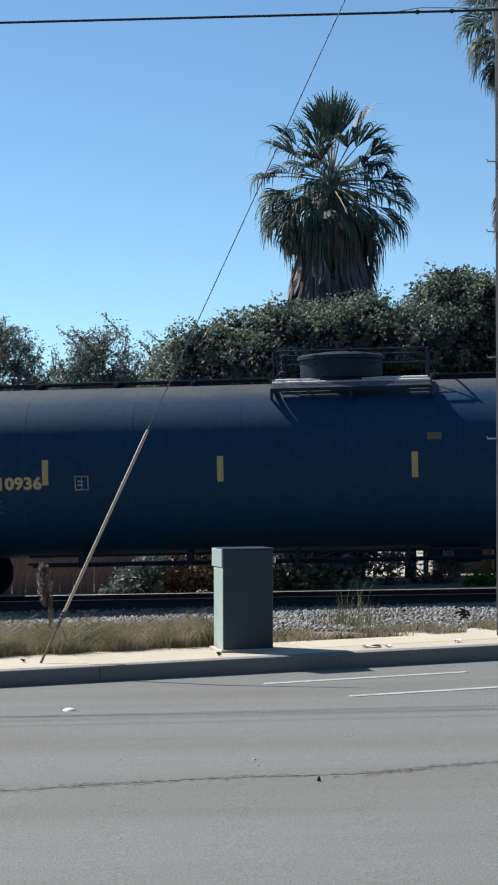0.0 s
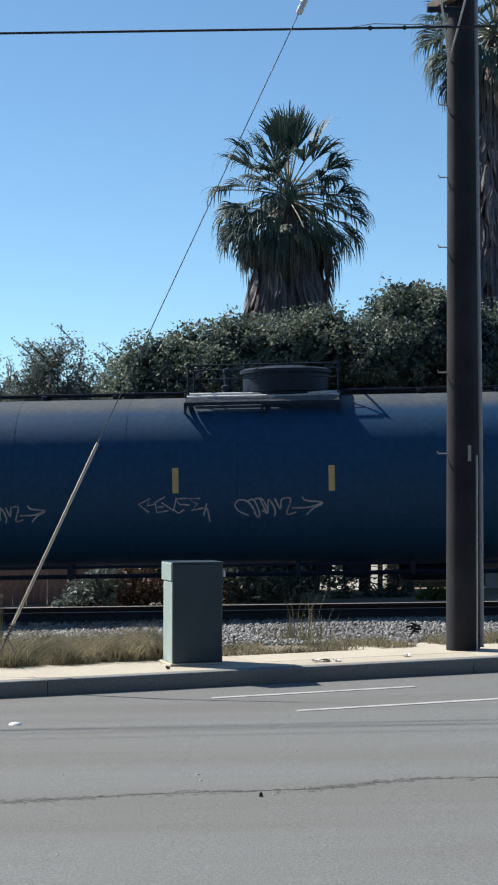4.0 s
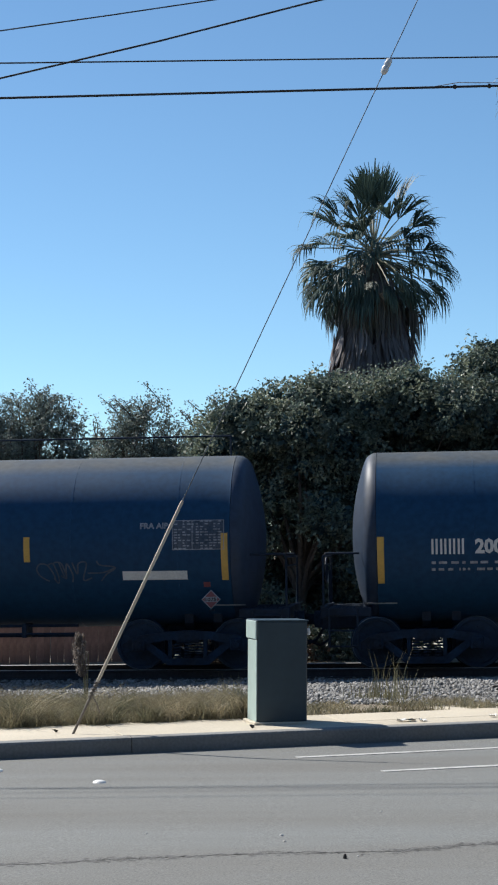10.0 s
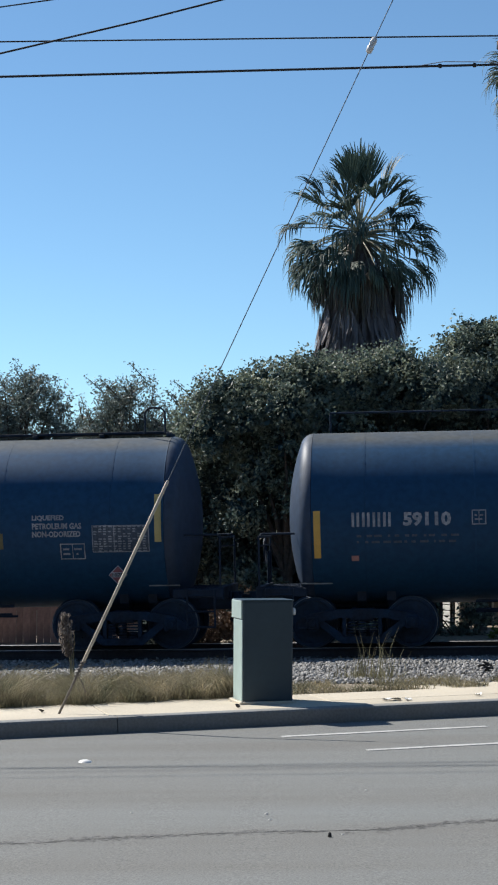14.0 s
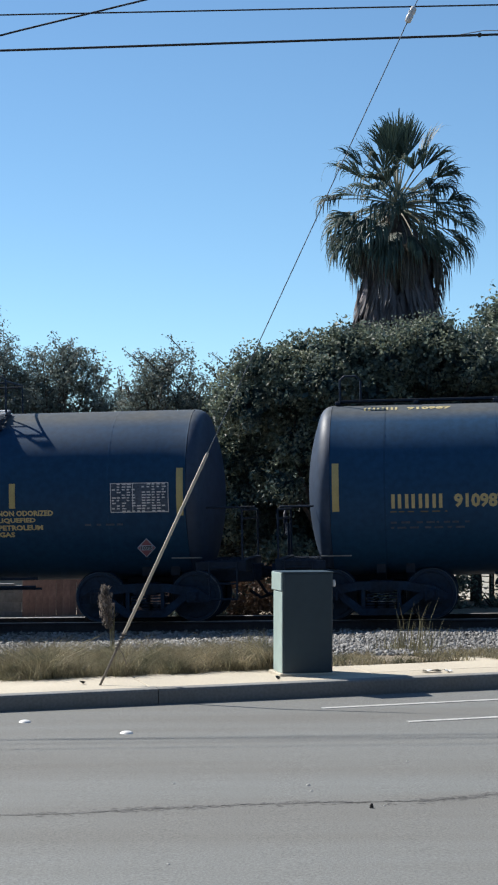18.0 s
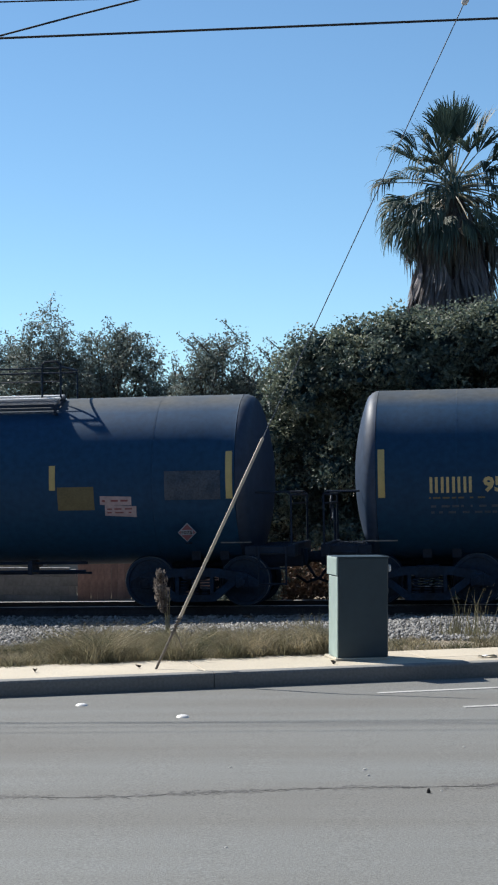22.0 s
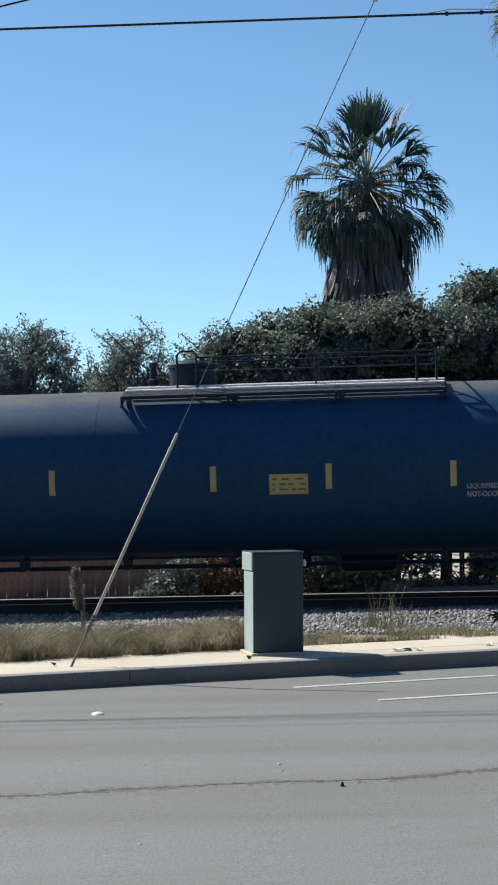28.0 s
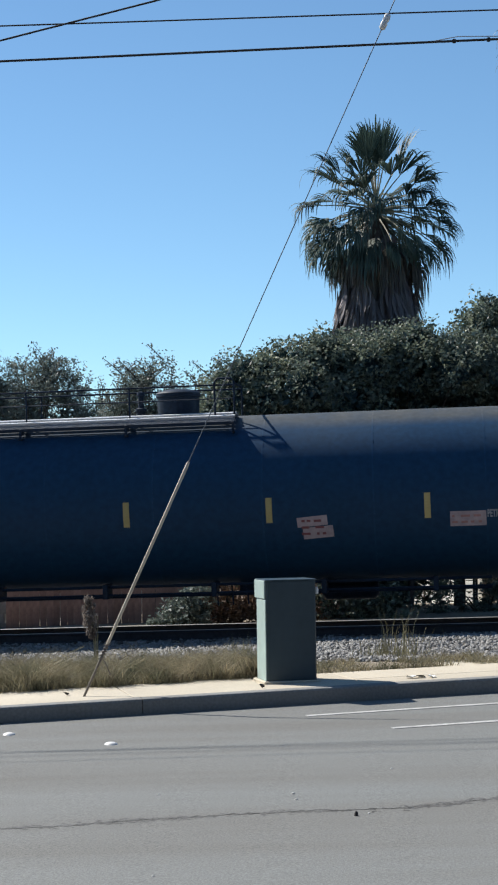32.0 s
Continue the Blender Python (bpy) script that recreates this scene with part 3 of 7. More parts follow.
def bed_place(n):
    x = rs.uniform(-11, 9, n)
    y = rs.uniform(-1.95, 1.0, n)
    m = np.array(TRACK)
    p = np.stack([x, y, np.full(n, -0.19) + rs.uniform(-0.03, 0.02, n), np.ones(n)], -1) @ m.T
    return p[:, :3]


v, f = rocks(rs, 9000, bed_place, 0.02, 0.045)
tagged(part("gravel", raw_mesh("gravel", v, f, STONE), STONE), "dusty crushed stone between the railway ties", "gravel", kind="stuff")


# ---- grass and weeds ----
def blades(rs, at, height, lean, width):
    """Grass blades of three points each as arrays; at (n, 3), height (n,)."""
    n = len(at)
    a = rs.uniform(0, 2 * np.pi, n)
    side = np.stack([np.cos(a), np.sin(a), np.zeros(n)], -1) * (width * rs.uniform(0.6, 1.4, n))[:, None]
    b = rs.uniform(0, 2 * np.pi, n)
    push = np.stack([np.cos(b), np.sin(b), np.zeros(n)], -1) * (lean * height * rs.uniform(0.2, 1, n))[:, None]
    up = np.stack([np.zeros(n), np.zeros(n), height], -1)
    v = np.stack([at - side, at + side, at + up * 0.6 + push * 0.4 + side * 0.7, at + up * 0.6 + push * 0.4 - side * 0.7, at + up * 0.95 + push, at + up + push * 1.1], 1)
    k = 6 * np.arange(n)[:, None]
    f = np.concatenate([k + [0, 1, 2, 3], k + [3, 2, 5, 4]])
    return v.reshape(-1, 3), f


def verge_place(n, u0, u1, v0, v1):
    u, v = rs.uniform(u0, u1, n), v0 + (v1 - v0) * rs.uniform(0, 1, n)
    x = KERB_AT[0] + u * 0.962 - v * 0.272
    y = KERB_AT[1] + u * 0.272 + v * 0.962
    return np.stack([x, y, 0.37 + GRADE * x], -1), u, v


tuft, u, v = verge_place(1500, -7.5, 0.55, 1.66, 3.7)
swell = np.array([0.5 + 0.55 * noise.noise((a * 0.9, b * 1.1, 3)) + 0.5 * noise.noise((a * 2.6, b * 2.2, 5)) for a, b in zip(u, v)])
tall = np.clip(0.05 + 0.42 * swell, 0.08, 0.44) * np.clip((u + 6.4) / 4.0, 0.30, 1.0) * rs.uniform(0.7, 1.25, len(u))
tuft, tall = tuft[swell > 0.16], tall[swell > 0.16]
which = rs.randint(0, len(tuft), 84000)
off = rs.normal(0, 0.07, (len(which), 3)) * [1, 1, 0]
vv, ff = blades(rs, tuft[which] + off, tall[which] * rs.uniform(0.25, 1.15, len(which)), 1.5, 0.0042)
tagged(part("dry_grass", raw_mesh("dry_grass", vv, ff, DRY_GRASS), DRY_GRASS), "thick strip of dry yellow-green grass behind the pavement", "grass", kind="stuff")
at, u, v = verge_place(15000, 0.5, 8.5, 1.80, 2.9)
clump = np.array([0.5 + 0.5 * noise.noise((a * 1.1, b * 1.5, 7)) for a, b in zip(u, v)])
keep = (clump > 0.42) | ((np.abs(u - 0.9) < 0.5) & (clump > 0.3))
vv, ff = blades(rs, at[keep], rs.uniform(0.03, 0.17, keep.sum()), 1.4, 0.0055)
tagged(part("dry_grass", raw_mesh("dry_grass", vv, ff, DRY_GRASS), DRY_GRASS), "short sparse dry grass at the gravel's edge", "grass", kind="stuff")
for cx, cy, hh, n in ((1.45, 25.7, 0.70, 44), (1.78, 25.9, 0.5, 30), (1.2, 25.6, 0.30, 110), (1.5, 25.45, 0.20, 160), (-0.9, 26.4, 0.42, 30)):
    at = np.stack([cx + rs.normal(0, 0.16, n), cy + rs.normal(0, 0.16, n), np.full(n, 0.36 + GRADE * cx)], -1)
    hs = hh * rs.uniform(0.25, 1.15, n) ** 1.3
    vv, ff = blades(rs, at, hs, 0.5, 0.006)
    tagged(part("weed_tuft", raw_mesh("weed_tuft", vv, ff, WEED), WEED), "tuft of tall dry weeds with seed heads on gravel", "weed", group="weeds on the gravel", kind="stuff")
# the plumed weed behind the guy wire's foot
plume = thing("plumed_weed", pose(-3.18, 26.5, 0.31), "tall dry brown weed with a feathery seed head", "weed")
g = Shape()
for k in range(3):
    g.tube([(0.02 * k, 0, 0), (0.03 * k - 0.02, 0.01, 0.35), (0.05 * k - 0.05, 0, 0.7)], [0.012, 0.009, 0.005], 6)
part("stalk", g, WEED, plume)
n = 800
zz = rs.uniform(0.34, 0.98, n)
lobe = 0.72 + 0.28 * np.sin(zz * 46 + np.where(rs.uniform(0, 1, n) < 0.5, 0, 2.0))
wid = 0.135 * np.sin(np.clip((zz - 0.28) / 0.76, 0, 1) * np.pi) ** 0.6 * lobe
at = np.stack([-0.04 - 0.10 * (zz - 0.3) + rs.uniform(-1, 1, n) * wid, rs.normal(0, 1, n) * wid * 0.4, zz], -1)
vv, ff = blades(rs, at, rs.uniform(0.03, 0.08, n), 0.9, 0.010)
tagged(part("seed_head", raw_mesh("seed_head", vv, ff, PLUME), PLUME, plume), kind="stuff")

# ---- tank cars ----
R, AXLE = 1.58, 2.34          # tank radius, height of its axis over the rail
WHEEL_R = 0.46


def tank_side(x, h, out=0.004):
    """A place on the tank's near side at height h over its axis; out: metres clear of the shell."""
    a = h / R
    return x, -(R + out) * math.cos(a), AXLE + (R + out) * math.sin(a)


def decal(x0, x1, h0, h1, out=0.004, tilt=0.0, thick=0.003):
    """A curved plate on the tank's near side."""
    n = max(2, int((h1 - h0) / 0.08) + 1)
    g = Shape()
    cx, ch = (x0 + x1) / 2, (h0 + h1) / 2
    for o in (out + thick, out - 0.002):
        verts = []
        for i in range(n + 1):
            h = h0 + (h1 - h0) * i / n
            for x in (x0, x1):
                dx, dh = x - cx, h - ch
                verts.append(tank_side(cx + dx * math.cos(tilt) - dh * math.sin(tilt), ch + dx * math.sin(tilt) + dh * math.cos(tilt), o))
        g.add(verts, [(2 * i, 2 * i + 1, 2 * i + 3, 2 * i + 2) if o > out else (2 * i, 2 * i + 2, 2 * i + 3, 2 * i + 1) for i in range(n)])
    k = 2 * (n + 1)
    loop = [2 * i for i in range(n + 1)] + [2 * i + 1 for i in reversed(range(n + 1))]
    g.f += [(a, b, b + k, a + k) for a, b in zip(loop, loop[1:] + loop[:1])]
    g.mi += [0] * len(loop)
    return g


def lettering(text, x0, x1, h0, h1, out=0.006):
    """Letters painted on the tank's side, fitted to a box."""
    v, f = words(text)
    lo, hi = v.min(0), v.max(0)
    g = Shape()
    g.add([tank_side(x0 + (p[0] - lo[0]) / (hi[0] - lo[0]) * (x1 - x0), h0 + (p[1] - lo[1]) / (hi[1] - lo[1]) * (h1 - h0), out) for p in v], f)
    return g


def bars(x0, x1, h0, h1, n, fill=0.72, out=0.005):
    """A row of n pairs of plain bars in place of a mark."""
    g = Shape()
    w = (x1 - x0) / n
    for k in range(n):
        a, b = x0 + k * w + w * (1 - fill) / 2, x0 + (k + 1) * w - w * (1 - fill) / 2
        for c0, c1 in ((a, a + 0.34 * (b - a)), (b - 0.34 * (b - a), b)):
            d = decal(c0, c1, h0, h1, out)
            g.add(d.v, d.f)
    return g


def small_print(x0, x1, h0, h1, rows, rnd, out=0.005):
    """Rows of small plain bars in place of small print."""
    g = Shape()
    pitch = (h1 - h0) / rows
    for r in range(rows):
        x = x0
        while x < x1 - 0.03:
            w = min(rnd.uniform(0.03, 0.16), x1 - x)
            d = decal(x, x + w, h1 - (r + 0.68) * pitch, h1 - (r + 0.32) * pitch, out)
            g.add(d.v, d.f)
            x += w + rnd.uniform(0.03, 0.12)
    return g


OVAL = [(0.45 + 0.4 * math.cos(1.9 + 6.3 * q / 12), 0.5 + 0.42 * math.sin(1.9 + 6.3 * q / 12)) for q in range(13)]
SIGNS = {
    "D": [[(0.1, 0.05), (0.18, 0.95)], [(0.0, 0.9), (0.5, 0.95), (0.85, 0.7), (0.8, 0.35), (0.5, 0.1), (0.05, 0.05)]],
    "O": [OVAL],
    "M": [[(0.0, 0.0), (0.15, 0.9), (0.45, 0.3), (0.8, 0.95), (0.9, 0.05)]],
    "S": [[(0.85, 0.85), (0.45, 0.95), (0.1, 0.75), (0.45, 0.5), (0.85, 0.3), (0.45, 0.05), (0.0, 0.15)]],
    "G": [[(0.8, 0.95), (0.3, 0.9), (0.0, 0.5), (0.2, 0.05), (0.7, 0.15), (0.75, 0.5), (0.4, 0.48)]],
    "E": [[(0.95, 1.0), (0.25, 0.92), (0.05, 0.05), (0.75, 0.12)], [(0.15, 0.5), (0.7, 0.56)]],
    "Z": [[(0.05, 0.92), (0.95, 1.0), (0.05, 0.05), (0.9, 0.12)]],
    "R": [[(0.1, 0.0), (0.15, 0.95)], [(0.0, 0.85), (0.5, 1.0), (0.85, 0.8), (0.6, 0.55), (0.15, 0.5), (0.5, 0.4), (0.95, 0.0)]],
    ".": [[(0.3, 0.02), (0.42, 0.04)]],
    ">": [[(0.0, 0.2), (0.9, 0.85)], [(0.4, 0.9), (0.95, 0.9), (0.9, 0.35)]]}


HALO = [(25 + 9 * math.cos(0.4 * q) + 1.5 * math.sin(0.4 * q), 77 + 7 * math.sin(0.4 * q) + 4 * math.cos(0.4 * q)) for q in range(17)]
# sprayed tags that spell nothing: whether their lines are curved, and the lines in a box of 100 by 100
TAGS = {
    "pointed": (False, [
        [(15, 40), (1, 71), (17, 91), (13, 66), (23, 71)], [(38, 97), (24, 77), (26, 40), (42, 46)], [(27, 60), (36, 62)], [(33, 77), (49, 46), (54, 91)],
        [(68, 91), (53, 89), (58, 69), (72, 66)], [(48, 52), (56, 36), (64, 49)], [(87, 89), (69, 90), (83, 69), (74, 46), (91, 54)], [(96, 71), (91, 26)], [(96, 54), (98, 30), (99, 0)]]),
    "looped": (True, [
        [(15, 16), (4, 39), (0, 68), (5, 89), (14, 82), (21, 46), (23, 18)], [(14, 82), (21, 89), (27, 36), (26, 7), (21, 30)], [(21, 89), (25, 95), (32, 86), (37, 29), (30, 40)],
        [(28, 96), (36, 29), (38, 89), (45, 43), (44, 11)], [(45, 93), (51, 46), (53, 89), (63, 89), (58, 21), (69, 29)], [(64, 49), (83, 51), (99, 70)], [(76, 99), (80, 82), (99, 71), (88, 45), (80, 14)]]),
    "haloed": (True, [
        HALO, [(6, 42), (8, 21), (3, 4)], [(8, 21), (14, 0)], [(1, 17), (10, 19)], [(18, 15), (13, 37), (14, 54), (19, 58), (21, 42), (16, 31), (26, 17)],
        [(25, 58), (35, 60)], [(30, 58), (27, 33), (27, 17), (34, 27), (26, 31)], [(36, 63), (38, 17)], [(35, 60), (42, 67), (45, 54), (38, 38), (47, 27), (43, 13), (34, 13)],
        [(56, 60), (52, 65), (49, 44), (51, 23), (58, 40), (57, 63), (60, 37), (65, 27), (69, 44), (64, 69)], [(70, 33), (81, 48), (82, 67), (77, 69), (73, 44), (78, 19), (84, 21), (91, 38)]]),
    "starred": (False, [[(50, 100), (55, 45), (0, 10)], [(55, 45), (100, 10)], [(5, 45), (80, 58)]]),
    "second_line": (True, [
        [(2, 53), (7, 82), (17, 65), (7, 12), (19, 24), (30, 76)], [(20, 65), (31, 18)], [(33, 24), (48, 94), (54, 6)], [(35, 47), (57, 41)],
        [(70, 92), (60, 60), (62, 20), (72, 2), (82, 30), (80, 75), (69, 92)], [(71, 50), (73, 47)], [(96, 94), (91, 70), (96, 35)], [(96, 8), (98, 4)]]),
    "ticks": (False, [
        [(0, 76), (14, 96)], [(18, 87), (25, 71), (17, 66)], [(30, 84), (38, 76), (43, 82)], [(42, 76), (43, 58), (38, 56)], [(54, 83), (54, 71)], [(65, 79), (72, 47), (67, 46)],
        [(45, 34), (52, 18), (45, 3)], [(41, 24), (65, 9)], [(77, 32), (75, 39), (99, 3)], [(94, 37), (97, 36)]]),
    "worn_ticks": (False, [[(0, 96), (4, 86)], [(5, 80), (11, 67)], [(11, 10), (46, 11)], [(34, 47), (41, 46)], [(52, 48), (61, 5)], [(70, 67), (77, 48)]]),
    "wavy": (True, [[(12, 88), (2, 82), (4, 52), (14, 34), (8, 8)], [(22, 86), (26, 12)], [(33, 48), (42, 70), (50, 28), (60, 62)], [(64, 66), (70, 14), (79, 60)], [(86, 58), (98, 40), (87, 10), (100, 16)]]),
    "rubbed": (True, [[(10, 90), (0, 45), (14, 5)], [(35, 95), (25, 50), (36, 10)], [(55, 88), (62, 8)], [(72, 80), (80, 20)], [(90, 70), (96, 15)]])}


def scrawl(x0, x1, h0, h1, loops, width=0.028, out=0.005, text=""):
    """A sprayed tag: letters where it can be read, else strokes and arcs that spell nothing."""
    g = Shape()

    def stroke(pts):
        n = len(pts)
        verts = []
        for i, (x, h) in enumerate(pts):
            xa, ha = pts[max(i - 1, 0)]
            xb, hb = pts[min(i + 1, n - 1)]
            d = Vector((xb - xa, hb - ha))
            d = d.normalized() if d.length > 1e-6 else Vector((1, 0))
            for sg in (-0.5, 0.5):
                verts.append(tank_side(x - d.y * width * sg, h + d.x * width * sg, out))
        g.add(verts, [(2 * i + 1, 2 * i, 2 * i + 2, 2 * i + 3) for i in range(n - 1)])
    span, hh = x1 - x0, h1 - h0
    if text:
        wide = span / sum(0.45 if sign == "." else 1.0 for sign in text)
        x = x0
        for k, sign in enumerate(text):
            for line in SIGNS[sign]:
                stroke([(x + wide * 0.82 * u, h0 + hh * (w + 0.05 * math.sin(k * 2.1))) for u, w in line])
            x += wide * (0.45 if sign == "." else 1.0)
        return g
    curved, strokes = TAGS[loops]
    for line in strokes:
        pts = [(x0 + span * u / 100, h0 + hh * w / 100) for u, w in line]
        if curved and len(pts) > 2:
            ends = [pts[0]] + pts + [pts[-1]]
            fine = []
            for q in range(len(pts) - 1):
                a, b, c, d = (Vector(k) for k in ends[q:q + 4])
                for f in (0, 0.2, 0.4, 0.6, 0.8):
                    fine.append(tuple(0.5 * (2 * b + (c - a) * f + (2 * a - 5 * b + 4 * c - d) * f * f + (3 * b - a - 3 * c + d) * f ** 3)))
            pts = fine + [pts[-1]]
        stroke(pts)
    return g


def ring(x, r, w=0.05, out=0.006):
    g = Shape()
    n = 48
    verts = [(x + dx, rr * math.cos(2 * math.pi * k / n), AXLE + rr * math.sin(2 * math.pi * k / n)) for dx, rr in ((-w / 2, r), (-w / 2, r + out), (w / 2, r + out), (w / 2, r)) for k in range(n)]
    return g.add(verts, [(j * n + k, j * n + (k + 1) % n, (j + 1) * n + (k + 1) % n, (j + 1) * n + k) for j in range(3) for k in range(n)])


def wheelset_mesh():
    g = Shape()
    for sg in (-1, 1):
        face = [(0.0, 0.0), (0.0, 0.10), (0.03, 0.12), (0.05, 0.17), (0.025, 0.33), (0.03, 0.385), (0.005, 0.392), (0.005, WHEEL_R - 0.012), (0.02, WHEEL_R - 0.002), (0.10, WHEEL_R), (0.112, WHEEL_R + 0.02), (0.128, WHEEL_R + 0.026), (0.138, WHEEL_R + 0.015), (0.14, 0.39), (0.10, 0.36), (0.10, 0.16), (0.13, 0.11)]
        k = len(g.f)
        g.lathe([(sg * (0.80 - a), r if r else 0.001) for a, r in face], 40, "y")
        for i in (7, 8):
            for q in range(40):
                g.mi[k + i * 40 + q] = 1
        for q in range(6):
            a = q * math.pi / 3
            g.box((0.26 * math.sin(a), sg * 0.775, 0.26 * math.cos(a)), (0.03, 0.02, 0.03), 0.004)
    g.tube([(0, -0.98, 0), (0, 0.98, 0)], 0.085, 16)
    return g.mesh("wheelset", [WHEEL, TREAD], 40)


def truck_frame_mesh():
    """One cast side frame with its bearing boxes, bolster end and springs."""
    g = Shape()
    for y in (-1.0, 1.0):
        top = [(-1.18, 0.48), (-0.95, 0.62), (-0.4, 0.70), (0.4, 0.70), (0.95, 0.62), (1.18, 0.48), (1.18, 0.36), (0.98, 0.36), (0.86, 0.46), (0.40, 0.55), (-0.40, 0.55), (-0.86, 0.46), (-0.98, 0.36), (-1.18, 0.36)]
        low = [(-0.84, 0.47), (-0.72, 0.53), (-0.30, 0.22), (0.30, 0.22), (0.72, 0.53), (0.84, 0.47), (0.38, 0.10), (-0.38, 0.10)]
        m = Matrix.Translation((0, y + 0.09, 0)) @ pose(0, 0, 0, 90, 0, 0)
        g.poly(top[::-1], 0.18, m), g.poly(low[::-1], 0.16, m)
        for x in (-0.32, 0.32):
            g.box((x, y, 0.38), (0.07, 0.14, 0.36), 0.01)
        for x in (-0.89, 0.89):
            g.box((x, y, WHEEL_R), (0.24, 0.24, 0.24), 0.03)
            g.lathe([(y - 0.16 * (1 if y < 0 else -1) * 1.0, 0.06), (y, 0.09)], 12, "y", (x, 0, WHEEL_R))
        for x in (-0.2, 0, 0.2):
            for k in range(5):
                g.tube([(x, y, 0.235 + 0.055 * k), (x, y, 0.26 + 0.055 * k)], 0.075, 10)
    g.box((0, 0, 0.60), (0.45, 2.15, 0.22), 0.03)
    for sg in (-1, 1):
        g.box((sg * 0.36, 0, 0.40), (0.06, 1.7, 0.09), 0.01)
        for y in (-0.72, 0.72):
            g.box((sg * 0.42, y, 0.42), (0.05, 0.09, 0.30), 0.01)
    return g.mesh("truck_frame", TRUCK, 35)


PLATFORM_SLAT = Shape().box((0, 0, 0), (0.8, 0.05, 0.03), 0.004).mesh("slat", STEEL)
WHEELSET, TRUCK_FRAME = wheelset_mesh(), truck_frame_mesh()
SHELLS = {}


def tank_shell(half):
    """The tank's barrel; half: from its middle to the heads' seams."""
    prof = [(-half + 0.01, R - 0.3), (-half + 0.02, R + 0.004), (-half + 0.06, R)] + [(x, R) for x in np.linspace(-half + 0.5, half - 0.5, 12)] + [(half - 0.06, R), (half - 0.02, R + 0.004), (half - 0.01, R - 0.3)]
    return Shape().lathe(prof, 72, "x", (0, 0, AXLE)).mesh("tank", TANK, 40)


def head_shell():
    """A bulging end of the tank, with its seam at x = 0 and its crown towards +x."""
    knuckle, turn = 0.24, radians(70)            # a tight rim, then a shallow dish
    prof = [(-0.05, R - 0.3)] + [(knuckle * math.sin(turn * k / 9), R - knuckle * (1 - math.cos(turn * k / 9))) for k in range(10)]
    x1, r1 = prof[-1]
    dish = r1 / math.cos(turn)
    for k in range(1, 12):
        a = (math.pi / 2 - turn) * (1 - k / 11)
        prof.append((x1 + dish * (math.cos(a) - math.sin(turn)), max(0.02, dish * math.sin(a))))
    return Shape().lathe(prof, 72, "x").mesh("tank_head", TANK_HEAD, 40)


HEAD = head_shell()


def railing(g, x0, x1, y, z, tall, posts, r=0.022, mid=True, hoop=False):
    """Posts with a top rail and a middle rail."""
    if hoop:
        g.tube([(x0, y, z), (x0, y, z + tall - 0.08), (x0 + 0.03, y, z + tall - 0.02), (x0 + 0.1, y, z + tall), (x1 - 0.1, y, z + tall), (x1 - 0.03, y, z + tall - 0.02), (x1, y, z + tall - 0.08), (x1, y, z)], r, 8)
    else:
        g.tube([(x0, y, z + tall), (x1, y, z + tall)], r, 8)
    for k in range(posts):
        x = x0 + (x1 - x0) * k / max(1, posts - 1)
        g.tube([(x, y, z), (x, y, z + tall)], r, 8)
    if mid:
        g.tube([(x0, y, z + tall * 0.55), (x1, y, z + tall * 0.55)], r * 0.7, 6)
    return g


